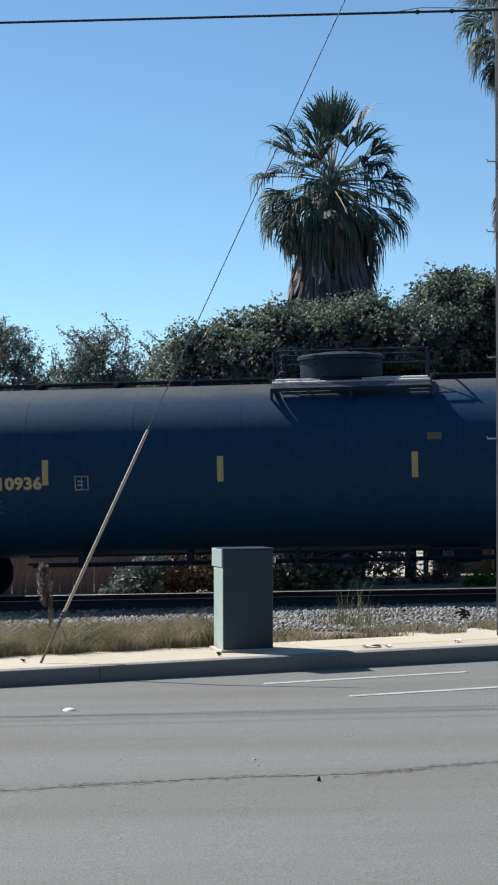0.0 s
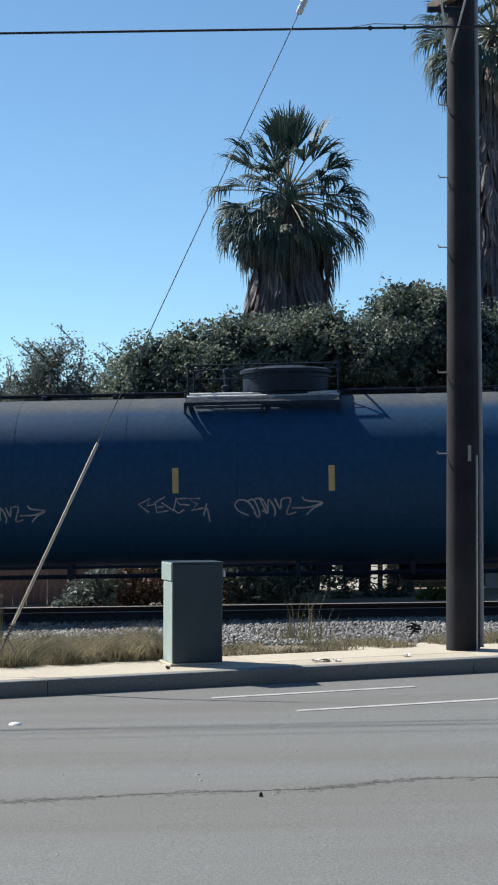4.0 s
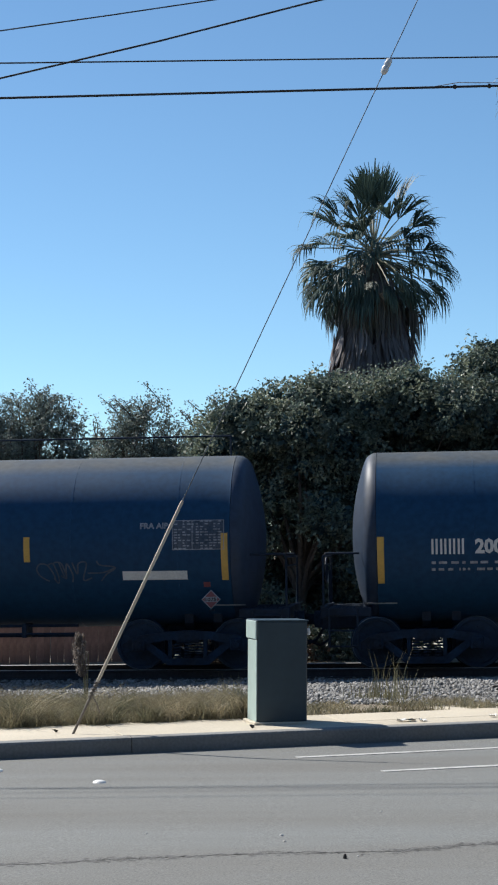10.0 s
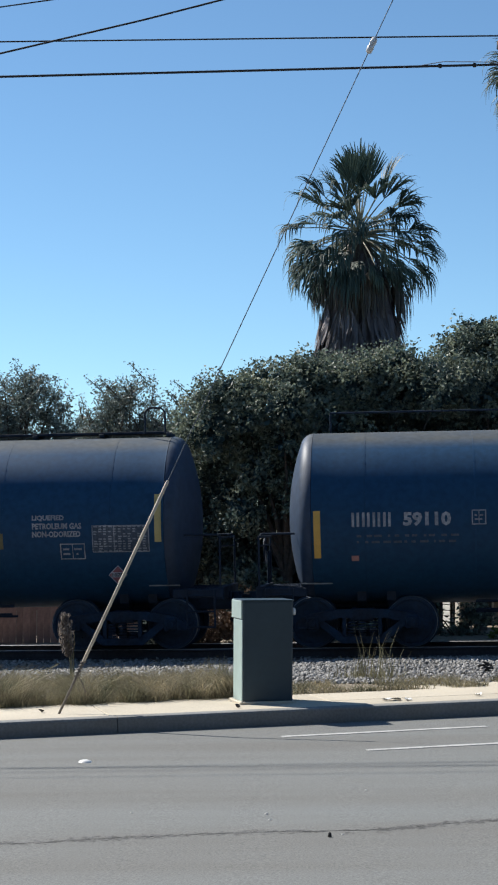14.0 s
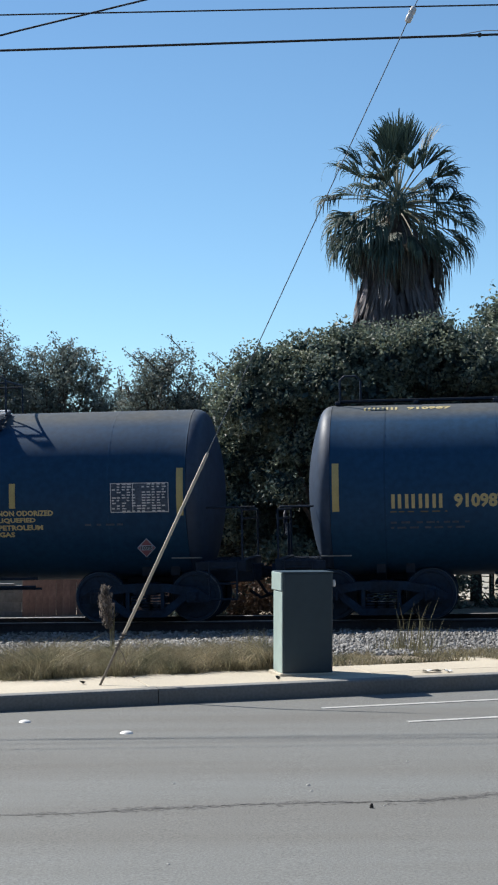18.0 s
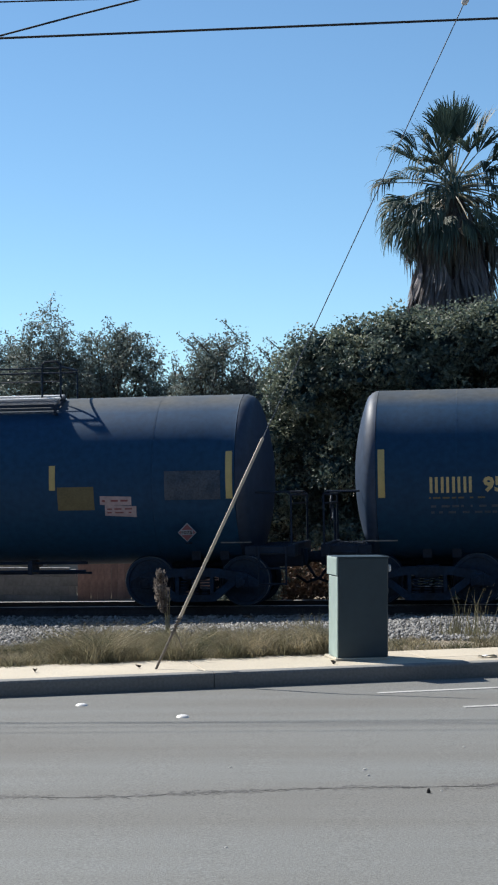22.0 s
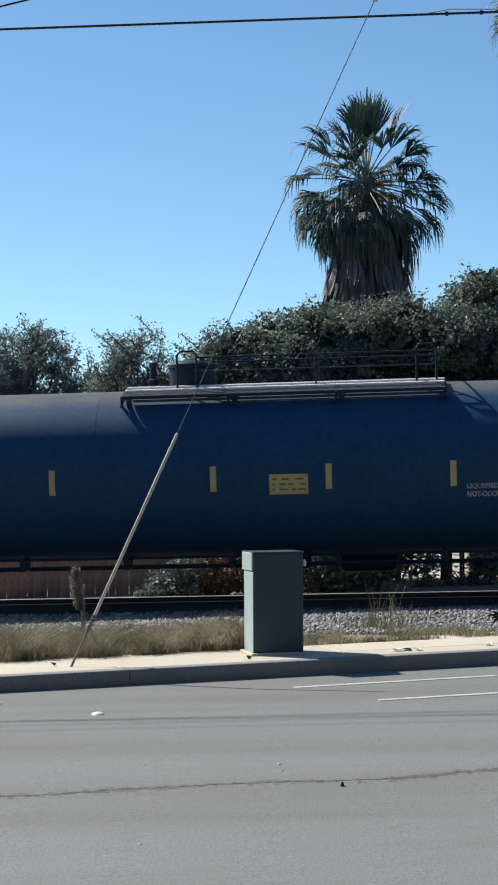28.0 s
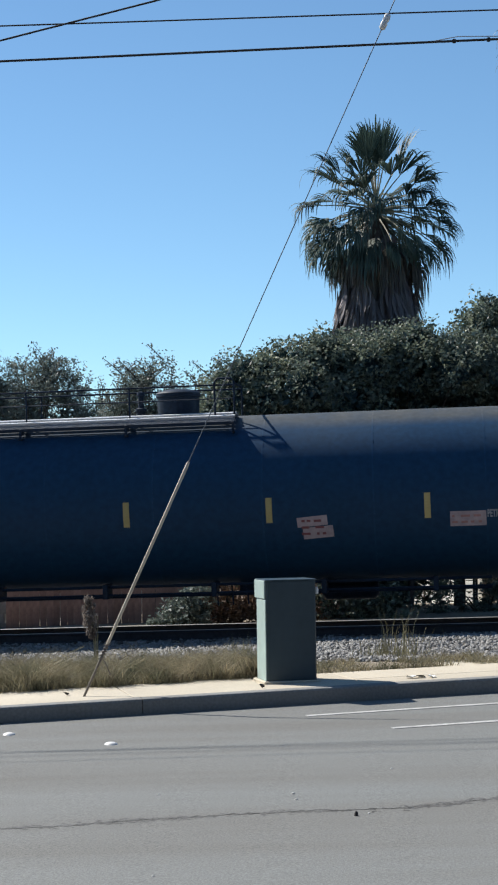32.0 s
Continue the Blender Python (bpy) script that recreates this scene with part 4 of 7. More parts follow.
def tank_car(spec, seed):
    """A tank car: shell, heads, marks, top fittings, underframe, trucks. Places in the spec run along the train."""
    rnd = random.Random(seed)
    c, half = spec["at"], spec["half"]
    car = thing("tank_car", track_place(c), spec["label"], "tank car", group="tank cars of the train")
    if round(half, 2) not in SHELLS:
        SHELLS[round(half, 2)] = tank_shell(half)
    part("tank", SHELLS[round(half, 2)], TANK, car, "glossy black tank shell, dusty and painted sunlit on top")
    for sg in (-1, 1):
        part("tank_head", HEAD, TANK_HEAD, car, "bulging dusty tank end, its colour greyed as if sunlit", at=pose(sg * (half - 0.012), 0, AXLE, 0, 0, 0 if sg > 0 else 180))
    top = AXLE + R
    n = spec.get("seams", 9)
    seam = None
    for k in range(n):
        x = -half + 2 * half * (k + 0.5) / n
        seam = seam or ring(0, R, 0.03, 0.0035).mesh("jacket_seam", TANK, 40)
        part("jacket_seam", seam, TANK, car, at=pose(x, 0, 0))
    y_mat = spec.get("stripe", PALE_YELLOW)
    h = spec["h"]
    stripe_mesh = decal(-0.055, 0.055, h - 0.225, h + 0.225).mesh("reflective_stripe", y_mat)
    for x in spec["stripes"]:
        part("reflective_stripe", stripe_mesh, y_mat, car, "upright yellow reflective strip", at=pose(x - c, 0, 0))
    he, edges = spec["he"], spec.get("edge", (0.12, 0.12))
    for sg in (-1, 1):
        part("reflective_stripe", decal(-0.06, 0.06, he - 0.43, he + 0.43), y_mat, car, "long yellow reflective strip near the tank's end", at=pose(sg * (half - edges[sg > 0]), 0, 0))
    for kind, *v in spec["marks"]:
        if kind == "text":
            text, x0, x1, h0, h1, mat = v
            part("lettering", lettering(text, x0 - c, x1 - c, h0, h1), mat, car, "painted lettering")
        elif kind == "bars":
            count, x0, x1, h0, h1, mat = v
            tagged(part("mark", bars(x0 - c, x1 - c, h0, h1, count), mat, car, "painted mark of plain bars"), kind="stuff")
        elif kind == "print":
            rows, x0, x1, h0, h1, mat = v
            tagged(part("fine_print", small_print(x0 - c, x1 - c, h0, h1, rows, rnd), mat, car, "lines of small painted print"), kind="stuff")
        elif kind == "plate":
            x0, x1, h0, h1, mat, tilt = v
            part("decal", decal(x0 - c, x1 - c, h0, h1, tilt=tilt), mat, car, "plain coloured decal on the tank")
        elif kind == "frame":
            x0, x1, h0, h1, mat = v
            g = Shape()
            x0, x1, w = x0 - c, x1 - c, 0.018
            for a in ((x0, x1, h1 - w, h1), (x0, x1, h0, h0 + w), (x0, x0 + w, h0 + w, h1 - w), (x1 - w, x1, h0 + w, h1 - w), ((x0 + x1) / 2 - 0.006, (x0 + x1) / 2 + 0.006, h0 + w, h1 - w)):
                d = decal(*a)
                g.add(d.v, d.f)
            d = small_print(x0 + 0.05, x1 - 0.05, h0 + 0.06, h1 - 0.06, 2, rnd)
            g.add(d.v, d.f)
            part("test_stencil", g, mat, car, "square test stencil in thin outline")
        elif kind == "panel":
            x0, x1, h0, h1, mat = v
            g = Shape()
            x0, x1 = x0 - c, x1 - c
            part("data_panel", decal(x0, x1, h0, h1, 0.003, thick=0.002), FAINT, car, "data panel with ruled columns of small print")
            for k in range(11):
                hh = h0 + (h1 - h0) * (k + 0.5) / 11
                xs_ = [x0 + 0.03 + (x1 - x0 - 0.06) * q / 11 for q in range(12)]
                for a, b in zip(xs_, xs_[1:]):
                    if rnd.random() < 0.72:
                        d = decal(a, b - rnd.uniform(0.012, 0.05), hh - 0.011, hh + 0.011, 0.009)
                        g.add(d.v, d.f)
            for xx in (x0, x0 + (x1 - x0) * 0.38, x1 - 0.012):
                d = decal(xx, xx + 0.012, h0, h1, 0.009)
                g.add(d.v, d.f)
            for hh in (h0, h1 - 0.012):
                d = decal(x0, x1, hh, hh + 0.012, 0.009)
                g.add(d.v, d.f)
            part("panel_print", g, mat, car, "pale ruled lines and small print")
        elif kind == "placard":
            x, hh = v[0] - c, v[1]
            p = Vector((x, -R * math.cos((hh + 0.2) / R) - 0.03, AXLE + hh))
            m = Matrix.Translation(p) @ pose(0, 0, 0, 90, 0, 0) @ pose(0, 0, 0, 0, 0, 45)
            holder = part("placard", Shape().box((0, 0, 0), (0.245, 0.245, 0.012), 0.004), DIM_WHITE, car, "diamond hazard placard, red and white", at=m)
            q = Shape().box((0, 0, 0.008), (0.215, 0.215, 0.006), 0.002)
            part("placard_face", q, RED, holder, "red placard face")
            q = Shape().box((0, 0, 0), (0.22, 0.09, 0.005), 0.001, pose(0, 0, 0, 0, 0, -45))
            part("number_band", q, DIM_WHITE, holder, "white band across the placard", at=pose(0, 0, 0.0135))
            v_, f_ = words("1075")
            q = Shape()
            ms = pose(0, 0, 0.0172, 0, 0, -45)
            lo, hi = v_.min(0), v_.max(0)
            q.add([ms @ Vector(((a[0] - lo[0]) / (hi[0] - lo[0]) * 0.2 - 0.1, (a[1] - lo[1]) / (hi[1] - lo[1]) * 0.07 - 0.035, 0)) for a in v_], f_)
            part("number", q, DEBRIS, holder, "black number")
            part("placard_bracket", Shape().box((x, -1.28, AXLE + hh - 0.2), (0.08, 0.26, 0.03), 0.006), STEEL, car)
        elif kind == "scrawl":
            x0, x1, h0, h1, mat, loops = v
            text = "" if loops in TAGS else loops
            tagged(part("graffiti", scrawl(x0 - c, x1 - c, h0, h1, loops, text=text), mat, car, "pale sprayed graffiti letters" if text else "pale sprayed graffiti scribble"), kind="stuff")
    # top fittings
    p0, p1 = spec["deck"][0] - c, spec["deck"][1] - c
    style = spec["style"]
    yb = -0.62                                     # near edge of the deck
    zb = AXLE + math.sqrt(R * R - yb * yb) + 0.10
    zt = max(zb, top + 0.02)
    # two grated planks lie on the tank's shoulder, tilted outwards
    for y, z, lean in ((-0.50, top + 0.03, 8), (-0.94, top - 0.115, 24)):
        g = Shape()
        tilt = pose(0, 0, 0, lean, 0, 0)
        inner = lean == 8
        for q in (-0.085, -0.03, 0.03, 0.085) if inner else np.linspace(-0.115, 0.115, 9):
            o = tilt @ Vector((0, q, 0))
            g.box(((p0 + p1) / 2, y + o.y, z + o.z), (p1 - p0, 0.034 if inner else 0.012, 0.03 if inner else 0.040), 0.003, tilt)
        for a in np.arange(p0 + 0.05, p1, 0.16 if inner else 0.09):
            g.box((a, y, z - 0.006), (0.018, 0.19 if inner else 0.24, 0.024), 0.002, tilt)
        part("walkway_plank", g, GRATE if inner else STEP_GRATE, car, "galvanised grating walkway on the tank's top" if inner else "open dull grating stepping down the tank's shoulder")
    part("walkway_edge", Shape().box(((p0 + p1) / 2, -0.72, top - 0.030), (p1 - p0, 0.055, 0.03), 0.004, pose(0, 0, 0, 20, 0, 0)), GRATE, car, "bright galvanised edge bar of the walkway")
    g = Shape()
    g.box(((p0 + p1) / 2, yb + 0.66, zt - 0.05), (p1 - p0 + 0.05, 0.03, 0.07), 0.004)
    g.box(((p0 + p1) / 2, -1.085, top - 0.180), (p1 - p0 + 0.05, 0.02, 0.06), 0.004)
    k = max(2, int((p1 - p0) / (1.85 if style == "long" else 1.35)) + 1)
    for i in range(k):
        x = p0 + (p1 - p0) * i / (k - 1)
        g.box((x, yb + 0.3, zt - 0.08), (0.06, 0.75, 0.05), 0.006)
        g.box((x, -0.74, top - 0.120), (0.06, 0.72, 0.05), 0.006, pose(0, 0, 0, 22, 0, 0))
        g.box((x, -1.10, top - 0.24), (0.05, 0.03, 0.17), 0.006)
        g.box((x, -1.08, top - 0.34), (0.05, 0.16, 0.04), 0.006)
    part("walkway_frame", g, STEEL, car, "black steel frame under the walkway")
    tall = spec.get("rail", 0.56)
    r0, r1 = p0 + spec.get("inset", (0, 0))[0], p1 - spec.get("inset", (0, 0))[1]
    posts = max(2, int((r1 - r0) / (1.85 if style == "long" else 1.3)) + 1)
    for y in (yb, 0.62):
        part("handrail", railing(Shape(), r0 + 0.02, r1 - 0.02, y, zt - 0.03, tall, posts, 0.016, y < 0, style != "long"), STEEL, car, "black pipe handrail")
    for x in (r0 + 0.02, r1 - 0.02):
        if style == "long":
            g = Shape().tube([(x, yb, zt - 0.03), (x, yb, zt + tall + 0.02), (x - 0.06, yb, zt + tall + 0.09), (x - 0.30, yb, zt + tall + 0.09), (x - 0.36, yb, zt + tall + 0.02), (x - 0.36, yb, zt - 0.2)], 0.02, 8)
            part("ladder_hoop", g, STEEL, car)
        part("end_rail", Shape().tube([(x, yb, zt + tall), (x, 0.62, zt + tall)], 0.022, 8), STEEL, car)
    # manway housing
    hx, hw = spec["dome"][0] - c, spec["dome"][1]
    dz = top - 0.06
    if spec.get("square"):
        g = Shape().box((hx, 0, dz + 0.30), (hw, 0.95, 0.58), 0.03).box((hx, 0, dz + 0.6), (hw + 0.06, 1.0, 0.06), 0.02)
    else:
        r = hw / 2
        g = Shape().lathe([(dz, r * 0.92), (dz + 0.1, r * 0.92), (dz + 0.12, r * 0.98), (dz + 0.44, r), (dz + 0.46, r * 1.06), (dz + 0.52, r * 1.06), (dz + 0.55, r * 0.98), (dz + 0.60, r * 0.5), (dz + 0.61, 0.01)], 36, "z", (hx, 0, 0))
    part("manway_housing", g, STEEL, car, "black protective housing over the valves", smooth=35)
    g = Shape().lathe([(top - 0.03, 0.09), (top + 0.12, 0.085), (top + 0.14, 0.11), (top + 0.19, 0.11), (top + 0.21, 0.06), (top + 0.42, 0.055), (top + 0.44, 0.08), (top + 0.5, 0.07), (top + 0.52, 0.01)], 14, "z", (hx - hw / 2 - 0.28, -0.2, 0))
    part("relief_valve", g, STEEL, car, "upright safety relief valve")
    if style == "dome":
        # the full-length running board stands behind the crown of the tank
        g = Shape()
        for a, b in ((-half + 0.1, p0 - 0.05), (p1 + 0.05, half - 0.1)):
            g.box(((a + b) / 2, 0.05, top + 0.075), (b - a, 0.5, 0.045), 0.006)
            k = int((b - a) / 1.25)
            for i in range(k + 1):
                x = a + (b - a) * i / k
                g.box((x, 0.05, top + 0.03), (0.09, 0.62, 0.07), 0.01)
        part("running_board", g, STEEL, car, "full-length black running board")
        for sg in (-1, 1):
            x = sg * (half - 0.15)
            g = Shape().tube([(x, -0.3, top + 0.05), (x, -0.3, top + 0.45), (x - sg * 0.08, -0.3, top + 0.53), (x - sg * 0.3, -0.3, top + 0.53), (x - sg * 0.38, -0.3, top + 0.45), (x - sg * 0.38, -0.3, top + 0.05)], 0.02, 8)
            part("ladder_hoop", g, STEEL, car)
    if spec.get("toprail"):
        g = Shape()
        for a, b in ((-half + 0.3, p0), (p1, half - 0.2)):
            railing(g, a, b, 0.35, top - 0.06, 0.46, max(2, int((b - a) / 2.4)), 0.018, False)
        part("top_handrail", g, STEEL, car, "thin handrail along the tank's top")
    # underframe
    for sg in (-1, 1):
        part("stub_sill", Shape().box((sg * (half - 0.15), 0, 0.86), (2.4, 0.62, 0.34), 0.02), STEEL, car)
    for sg in (-1, 1):
        x = sg * (half - 0.87)
        g = Shape()
        g.poly([(-0.86, -0.02), (-0.6, 0.10), (0.6, 0.10), (0.86, -0.02), (0.82, -0.25), (0.6, -0.40), (-0.6, -0.40), (-0.82, -0.25)], 0.16, Matrix.Translation((x - 0.08, 0, 1.10)) @ pose(0, 0, 0, 90, 0, 90))
        part("bolster", g, STEEL, car)
        g = Shape()
        g.poly([(-0.86, -0.02), (-0.6, 0.10), (0.6, 0.10), (0.86, -0.02), (0.82, -0.25), (0.6, -0.40), (-0.6, -0.40), (-0.82, -0.25)], 0.16, Matrix.Translation((x + 0.45, 0, 1.10)) @ pose(0, 0, 0, 90, 0, 90))
        part("bolster", g, STEEL, car)
        g = Shape()
        xe = sg * (half + 0.95)
        g.box((xe, 0, 1.02), (0.12, 2.5, 0.22), 0.01)
        deck = part("end_platform", g, STEEL, car, "black steel end platform")
        for yy in (-1.22, 1.22):
            part("side_beam", Shape().box((sg * (half + 0.55), yy, 1.02), (0.9, 0.08, 0.16), 0.01), STEEL, deck)
        for q in range(9):
            part("slat", PLATFORM_SLAT, STEEL, deck, at=pose(sg * (half + 0.55), -1.1 + 0.275 * q, 1.09))
        g = Shape()
        for yy in (-1.22, 1.22):
            g.tube([(xe, yy, 1.05), (xe, yy, 2.02), (xe - sg * 0.05, yy, 2.07), (sg * (half + 0.3), yy, 2.07)], 0.02, 8)
        g.tube([(xe, -1.22, 2.02), (xe, 1.22, 2.02)], 0.02, 8)
        g.tube([(xe, -1.22, 1.86), (xe, 1.22, 1.86)], 0.016, 8)
        part("end_handrail", g, STEEL, car)
        g = Shape()
        for q in range(3):
            zz = 0.42 + 0.28 * q
            g.tube([(sg * (half + 0.35), -1.27, zz), (sg * (half + 0.85), -1.27, zz)], 0.018, 6)
        for xx in (0.35, 0.85):
            g.tube([(sg * (half + xx), -1.27, 0.4), (sg * (half + xx), -1.27, 1.1)], 0.02, 6)
        part("side_ladder", g, STEEL, car)
        g = Shape().box((sg * (half + 1.22), 0, 0.86), (0.55, 0.16, 0.2), 0.03)
        g.poly([(-0.15, -0.2), (0.1, -0.22), (0.2, -0.05), (0.17, 0.1), (0.02, 0.04), (0.0, 0.18), (-0.14, 0.2)], 0.3, Matrix.Translation((sg * (half + 1.52), 0, 0.71)) @ pose(0, 0, 0, 0, 0, 0 if sg > 0 else 180))
        g.tube([(sg * (half + 1.0), 0.35, 0.75), (sg * (half + 1.2), 0.34, 0.45), (sg * (half + 1.45), 0.3, 0.36), (sg * (half + 1.65), 0.26, 0.5)], 0.028, 8)
        part("coupler", g, TRUCK, car)
        if sg < 0:
            g = Shape()
            rim = [(xe - 0.06, 0.75 + 0.24 * math.cos(2 * math.pi * q / 16), 1.75 + 0.24 * math.sin(2 * math.pi * q / 16)) for q in range(17)]
            g.tube(rim, 0.018, 6, False)
            for q in range(3):
                a = q * math.pi * 2 / 3
                g.tube([(xe - 0.06, 0.75, 1.75), (xe - 0.06, 0.75 + 0.24 * math.cos(a), 1.75 + 0.24 * math.sin(a))], 0.013, 5)
            g.tube([(xe, 0.75, 1.75), (xe, 0.75, 1.05)], 0.03, 6)
            part("brake_wheel", g, STEEL, car)
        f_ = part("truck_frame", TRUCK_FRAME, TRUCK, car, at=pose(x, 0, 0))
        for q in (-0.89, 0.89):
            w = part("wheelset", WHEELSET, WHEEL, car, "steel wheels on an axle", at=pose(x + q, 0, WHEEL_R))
            WHEELS.append((w, c, x + q))
        part("sill_mark", decal(sg * (half - 0.08) - 0.28, sg * (half - 0.08) + 0.28, -1.30, -1.27, 0.03), DIM_WHITE, car, "fine white stencil line")
    # piping below the tank
    bot = AXLE - R
    span = half - 2.9
    for y, z, r in ((-0.9, bot + 0.06, 0.028), (-1.05, bot - 0.08, 0.02), (-0.6, bot - 0.14, 0.022)):
        part("brake_pipe", Shape().tube([(-span, y, z), (span, y, z)], r, 8), STEEL, car, "thin pipe slung under the tank")
    for q in range(6):
        part("pipe_hanger", Shape().box((-span + 2 * span * (q + 0.5) / 6, -0.85, bot - 0.02), (0.09, 0.5, 0.26), 0.008), STEEL, car)
    g = Shape().lathe([(-0.55, 0.01), (-0.52, 0.14), (-0.45, 0.19), (0.45, 0.19), (0.52, 0.14), (0.55, 0.01)], 20, "x", (spec.get("gear", 3.4), 0.2, bot - 0.14))
    part("air_reservoir", g, STEEL, car, smooth=40)
    gx = spec.get("gear", 3.4)
    part("brake_valve", Shape().box((gx - 1.3, -0.2, bot - 0.06), (0.5, 0.4, 0.3), 0.04), STEEL, car)
    part("brake_cylinder", Shape().box((gx - 1.9, -0.2, bot - 0.04), (0.25, 0.3, 0.22), 0.03), STEEL, car)
    for q in range(4):
        part("brake_rod", Shape().tube([(gx - 2.4 + 0.28 * q, -0.7, bot + 0.06), (gx - 2.38 + 0.28 * q, -0.7, bot - 0.32)], 0.016, 6), STEEL, car)
    CARS.append((car, c))
    return car


WHEELS, CARS = [], []
LPG = "black pressure tank car, "


def lines(kind, rows, x0, x1, h0, h1, mat):
    """Several lines of lettering stacked in a box; each row is (text, share of the width)."""
    n = len(rows)
    pitch = (h1 - h0) / n
    return [(kind, text, x0, x0 + (x1 - x0) * w, h1 - (i + 0.86) * pitch, h1 - (i + 0.10) * pitch, mat) for i, (text, w) in enumerate(rows)]


tank_car(dict(at=1.75, half=8.80, label=LPG + "yellow number, running board and round dome", h=0.0, he=0.05, style="dome", deck=(0.36, 3.22), dome=(1.6, 1.55), seams=9,
              stripes=[-3.70, -0.55, 2.89, 6.1],
              marks=[("bars", 4, -5.95, -5.0, -0.30, -0.06, MARK_YELLOW), ("text", "910936", -4.78, -3.76, -0.31, -0.06, MARK_YELLOW), ("print", 1, -5.95, -5.0, -0.40, -0.34, DULL_YELLOW),
                     ("print", 3, -5.95, -4.5, -0.78, -0.45, FAINT), ("frame", -3.17, -2.92, -0.33, -0.07, DIM_WHITE), ("plate", 3.12, 3.37, 0.44, 0.57, DULL_YELLOW, 0), ("panel", 8.2, 9.3, -0.33, 0.2, DIM_WHITE), ("placard", 8.9, -0.98)]), 1)
tank_car(dict(at=-18.55, half=9.08, label=LPG + "graffiti scrawls, running board and round dome", h=0.02, he=0.05, style="dome", deck=(-19.5, -16.72), dome=(-17.72, 1.6), seams=9,
              stripes=[-12.04, -14.55, -16.88, -19.65, -23.3],
              marks=lines("text", [("NON-ODORIZED", 0.85), ("LIQUEFIED PETROLEUM GAS", 1.0)], -13.75, -12.52, 0.0, 0.34, WHITE_PAINT)
              + [("panel", -10.85, -9.80, -0.33, 0.2, DIM_WHITE), ("plate", -13.51, -12.77, -0.74, -0.48, PALE_YELLOW, 0), ("frame", -11.87, -11.47, -0.74, -0.47, WHITE_PAINT), ("placard", -10.45, -0.98),
                 ("print", 1, -13.45, -12.65, -0.44, -0.34, FAINT), ("scrawl", -20.33, -19.05, -0.75, -0.25, DIM_WHITE, "pointed"), ("scrawl", -18.60, -17.03, -0.70, -0.30, DIM_WHITE, "looped"), ("scrawl", -23.3, -21.99, -0.75, -0.38, DIM_WHITE, "looped"),
                 ("bars", 4, -25.9, -24.95, -0.30, -0.06, MARK_YELLOW), ("text", "910933", -24.75, -23.75, -0.31, -0.06, MARK_YELLOW), ("frame", -23.1, -22.85, -0.33, -0.07, DIM_WHITE)]), 2)
tank_car(dict(at=-38.91, half=8.71, edge=(0.09, 0.51), label=LPG + "white number, long railed walkway on top", h=-0.27, he=-0.42, style="long", deck=(-43.55, -37.8), inset=(0.95, 0.95), dome=(-39.55, 0.8), seams=5, stripe=YELLOW,
              stripes=[-33.03, -35.13, -37.28, -39.05, -41.53, -44.41],
              marks=lines("text", [("NON ODORIZED", 0.9), ("LIQUEFIED", 0.6), ("PETROLEUM GAS", 1.0)], -34.51, -33.47, -0.53, -0.11, DIM_WHITE)
              + [("text", "SR 13450", -32.55, -31.93, -0.335, -0.225, DIM_WHITE), ("text", "DOT-SP 21134", -32.85, -31.92, -0.48, -0.37, DIM_WHITE)]
              + [("panel", -31.9, -30.85, -0.38, 0.18, DIM_WHITE), ("frame", -32.65, -32.21, -0.76, -0.49, DIM_WHITE), ("placard", -31.22, -0.97), ("scrawl", -38.39, -37.36, -0.44, -0.06, DIM_WHITE, "GEZER"), ("scrawl", -33.88, -33.16, -1.05, -0.68, DIM_WHITE, "wavy"),
                 ("bars", 4, -46.66, -46.05, -0.31, -0.04, WHITE_PAINT), ("text", "200020", -45.88, -44.91, -0.31, -0.04, WHITE_PAINT), ("print", 2, -46.64, -45.05, -0.65, -0.40, DIM_WHITE), ("plate", -42.01, -41.70, 0.0, 0.14, FAINT, 0), ("print", 3, -39.83, -39.59, 0.27, 0.42, DIM_WHITE),
                 ("scrawl", -42.7, -42.2, 0.05, 0.45, FAINT, "rubbed"), ("scrawl", -42.7, -41.8, -0.6, -0.3, FAINT, "rubbed")]), 3)
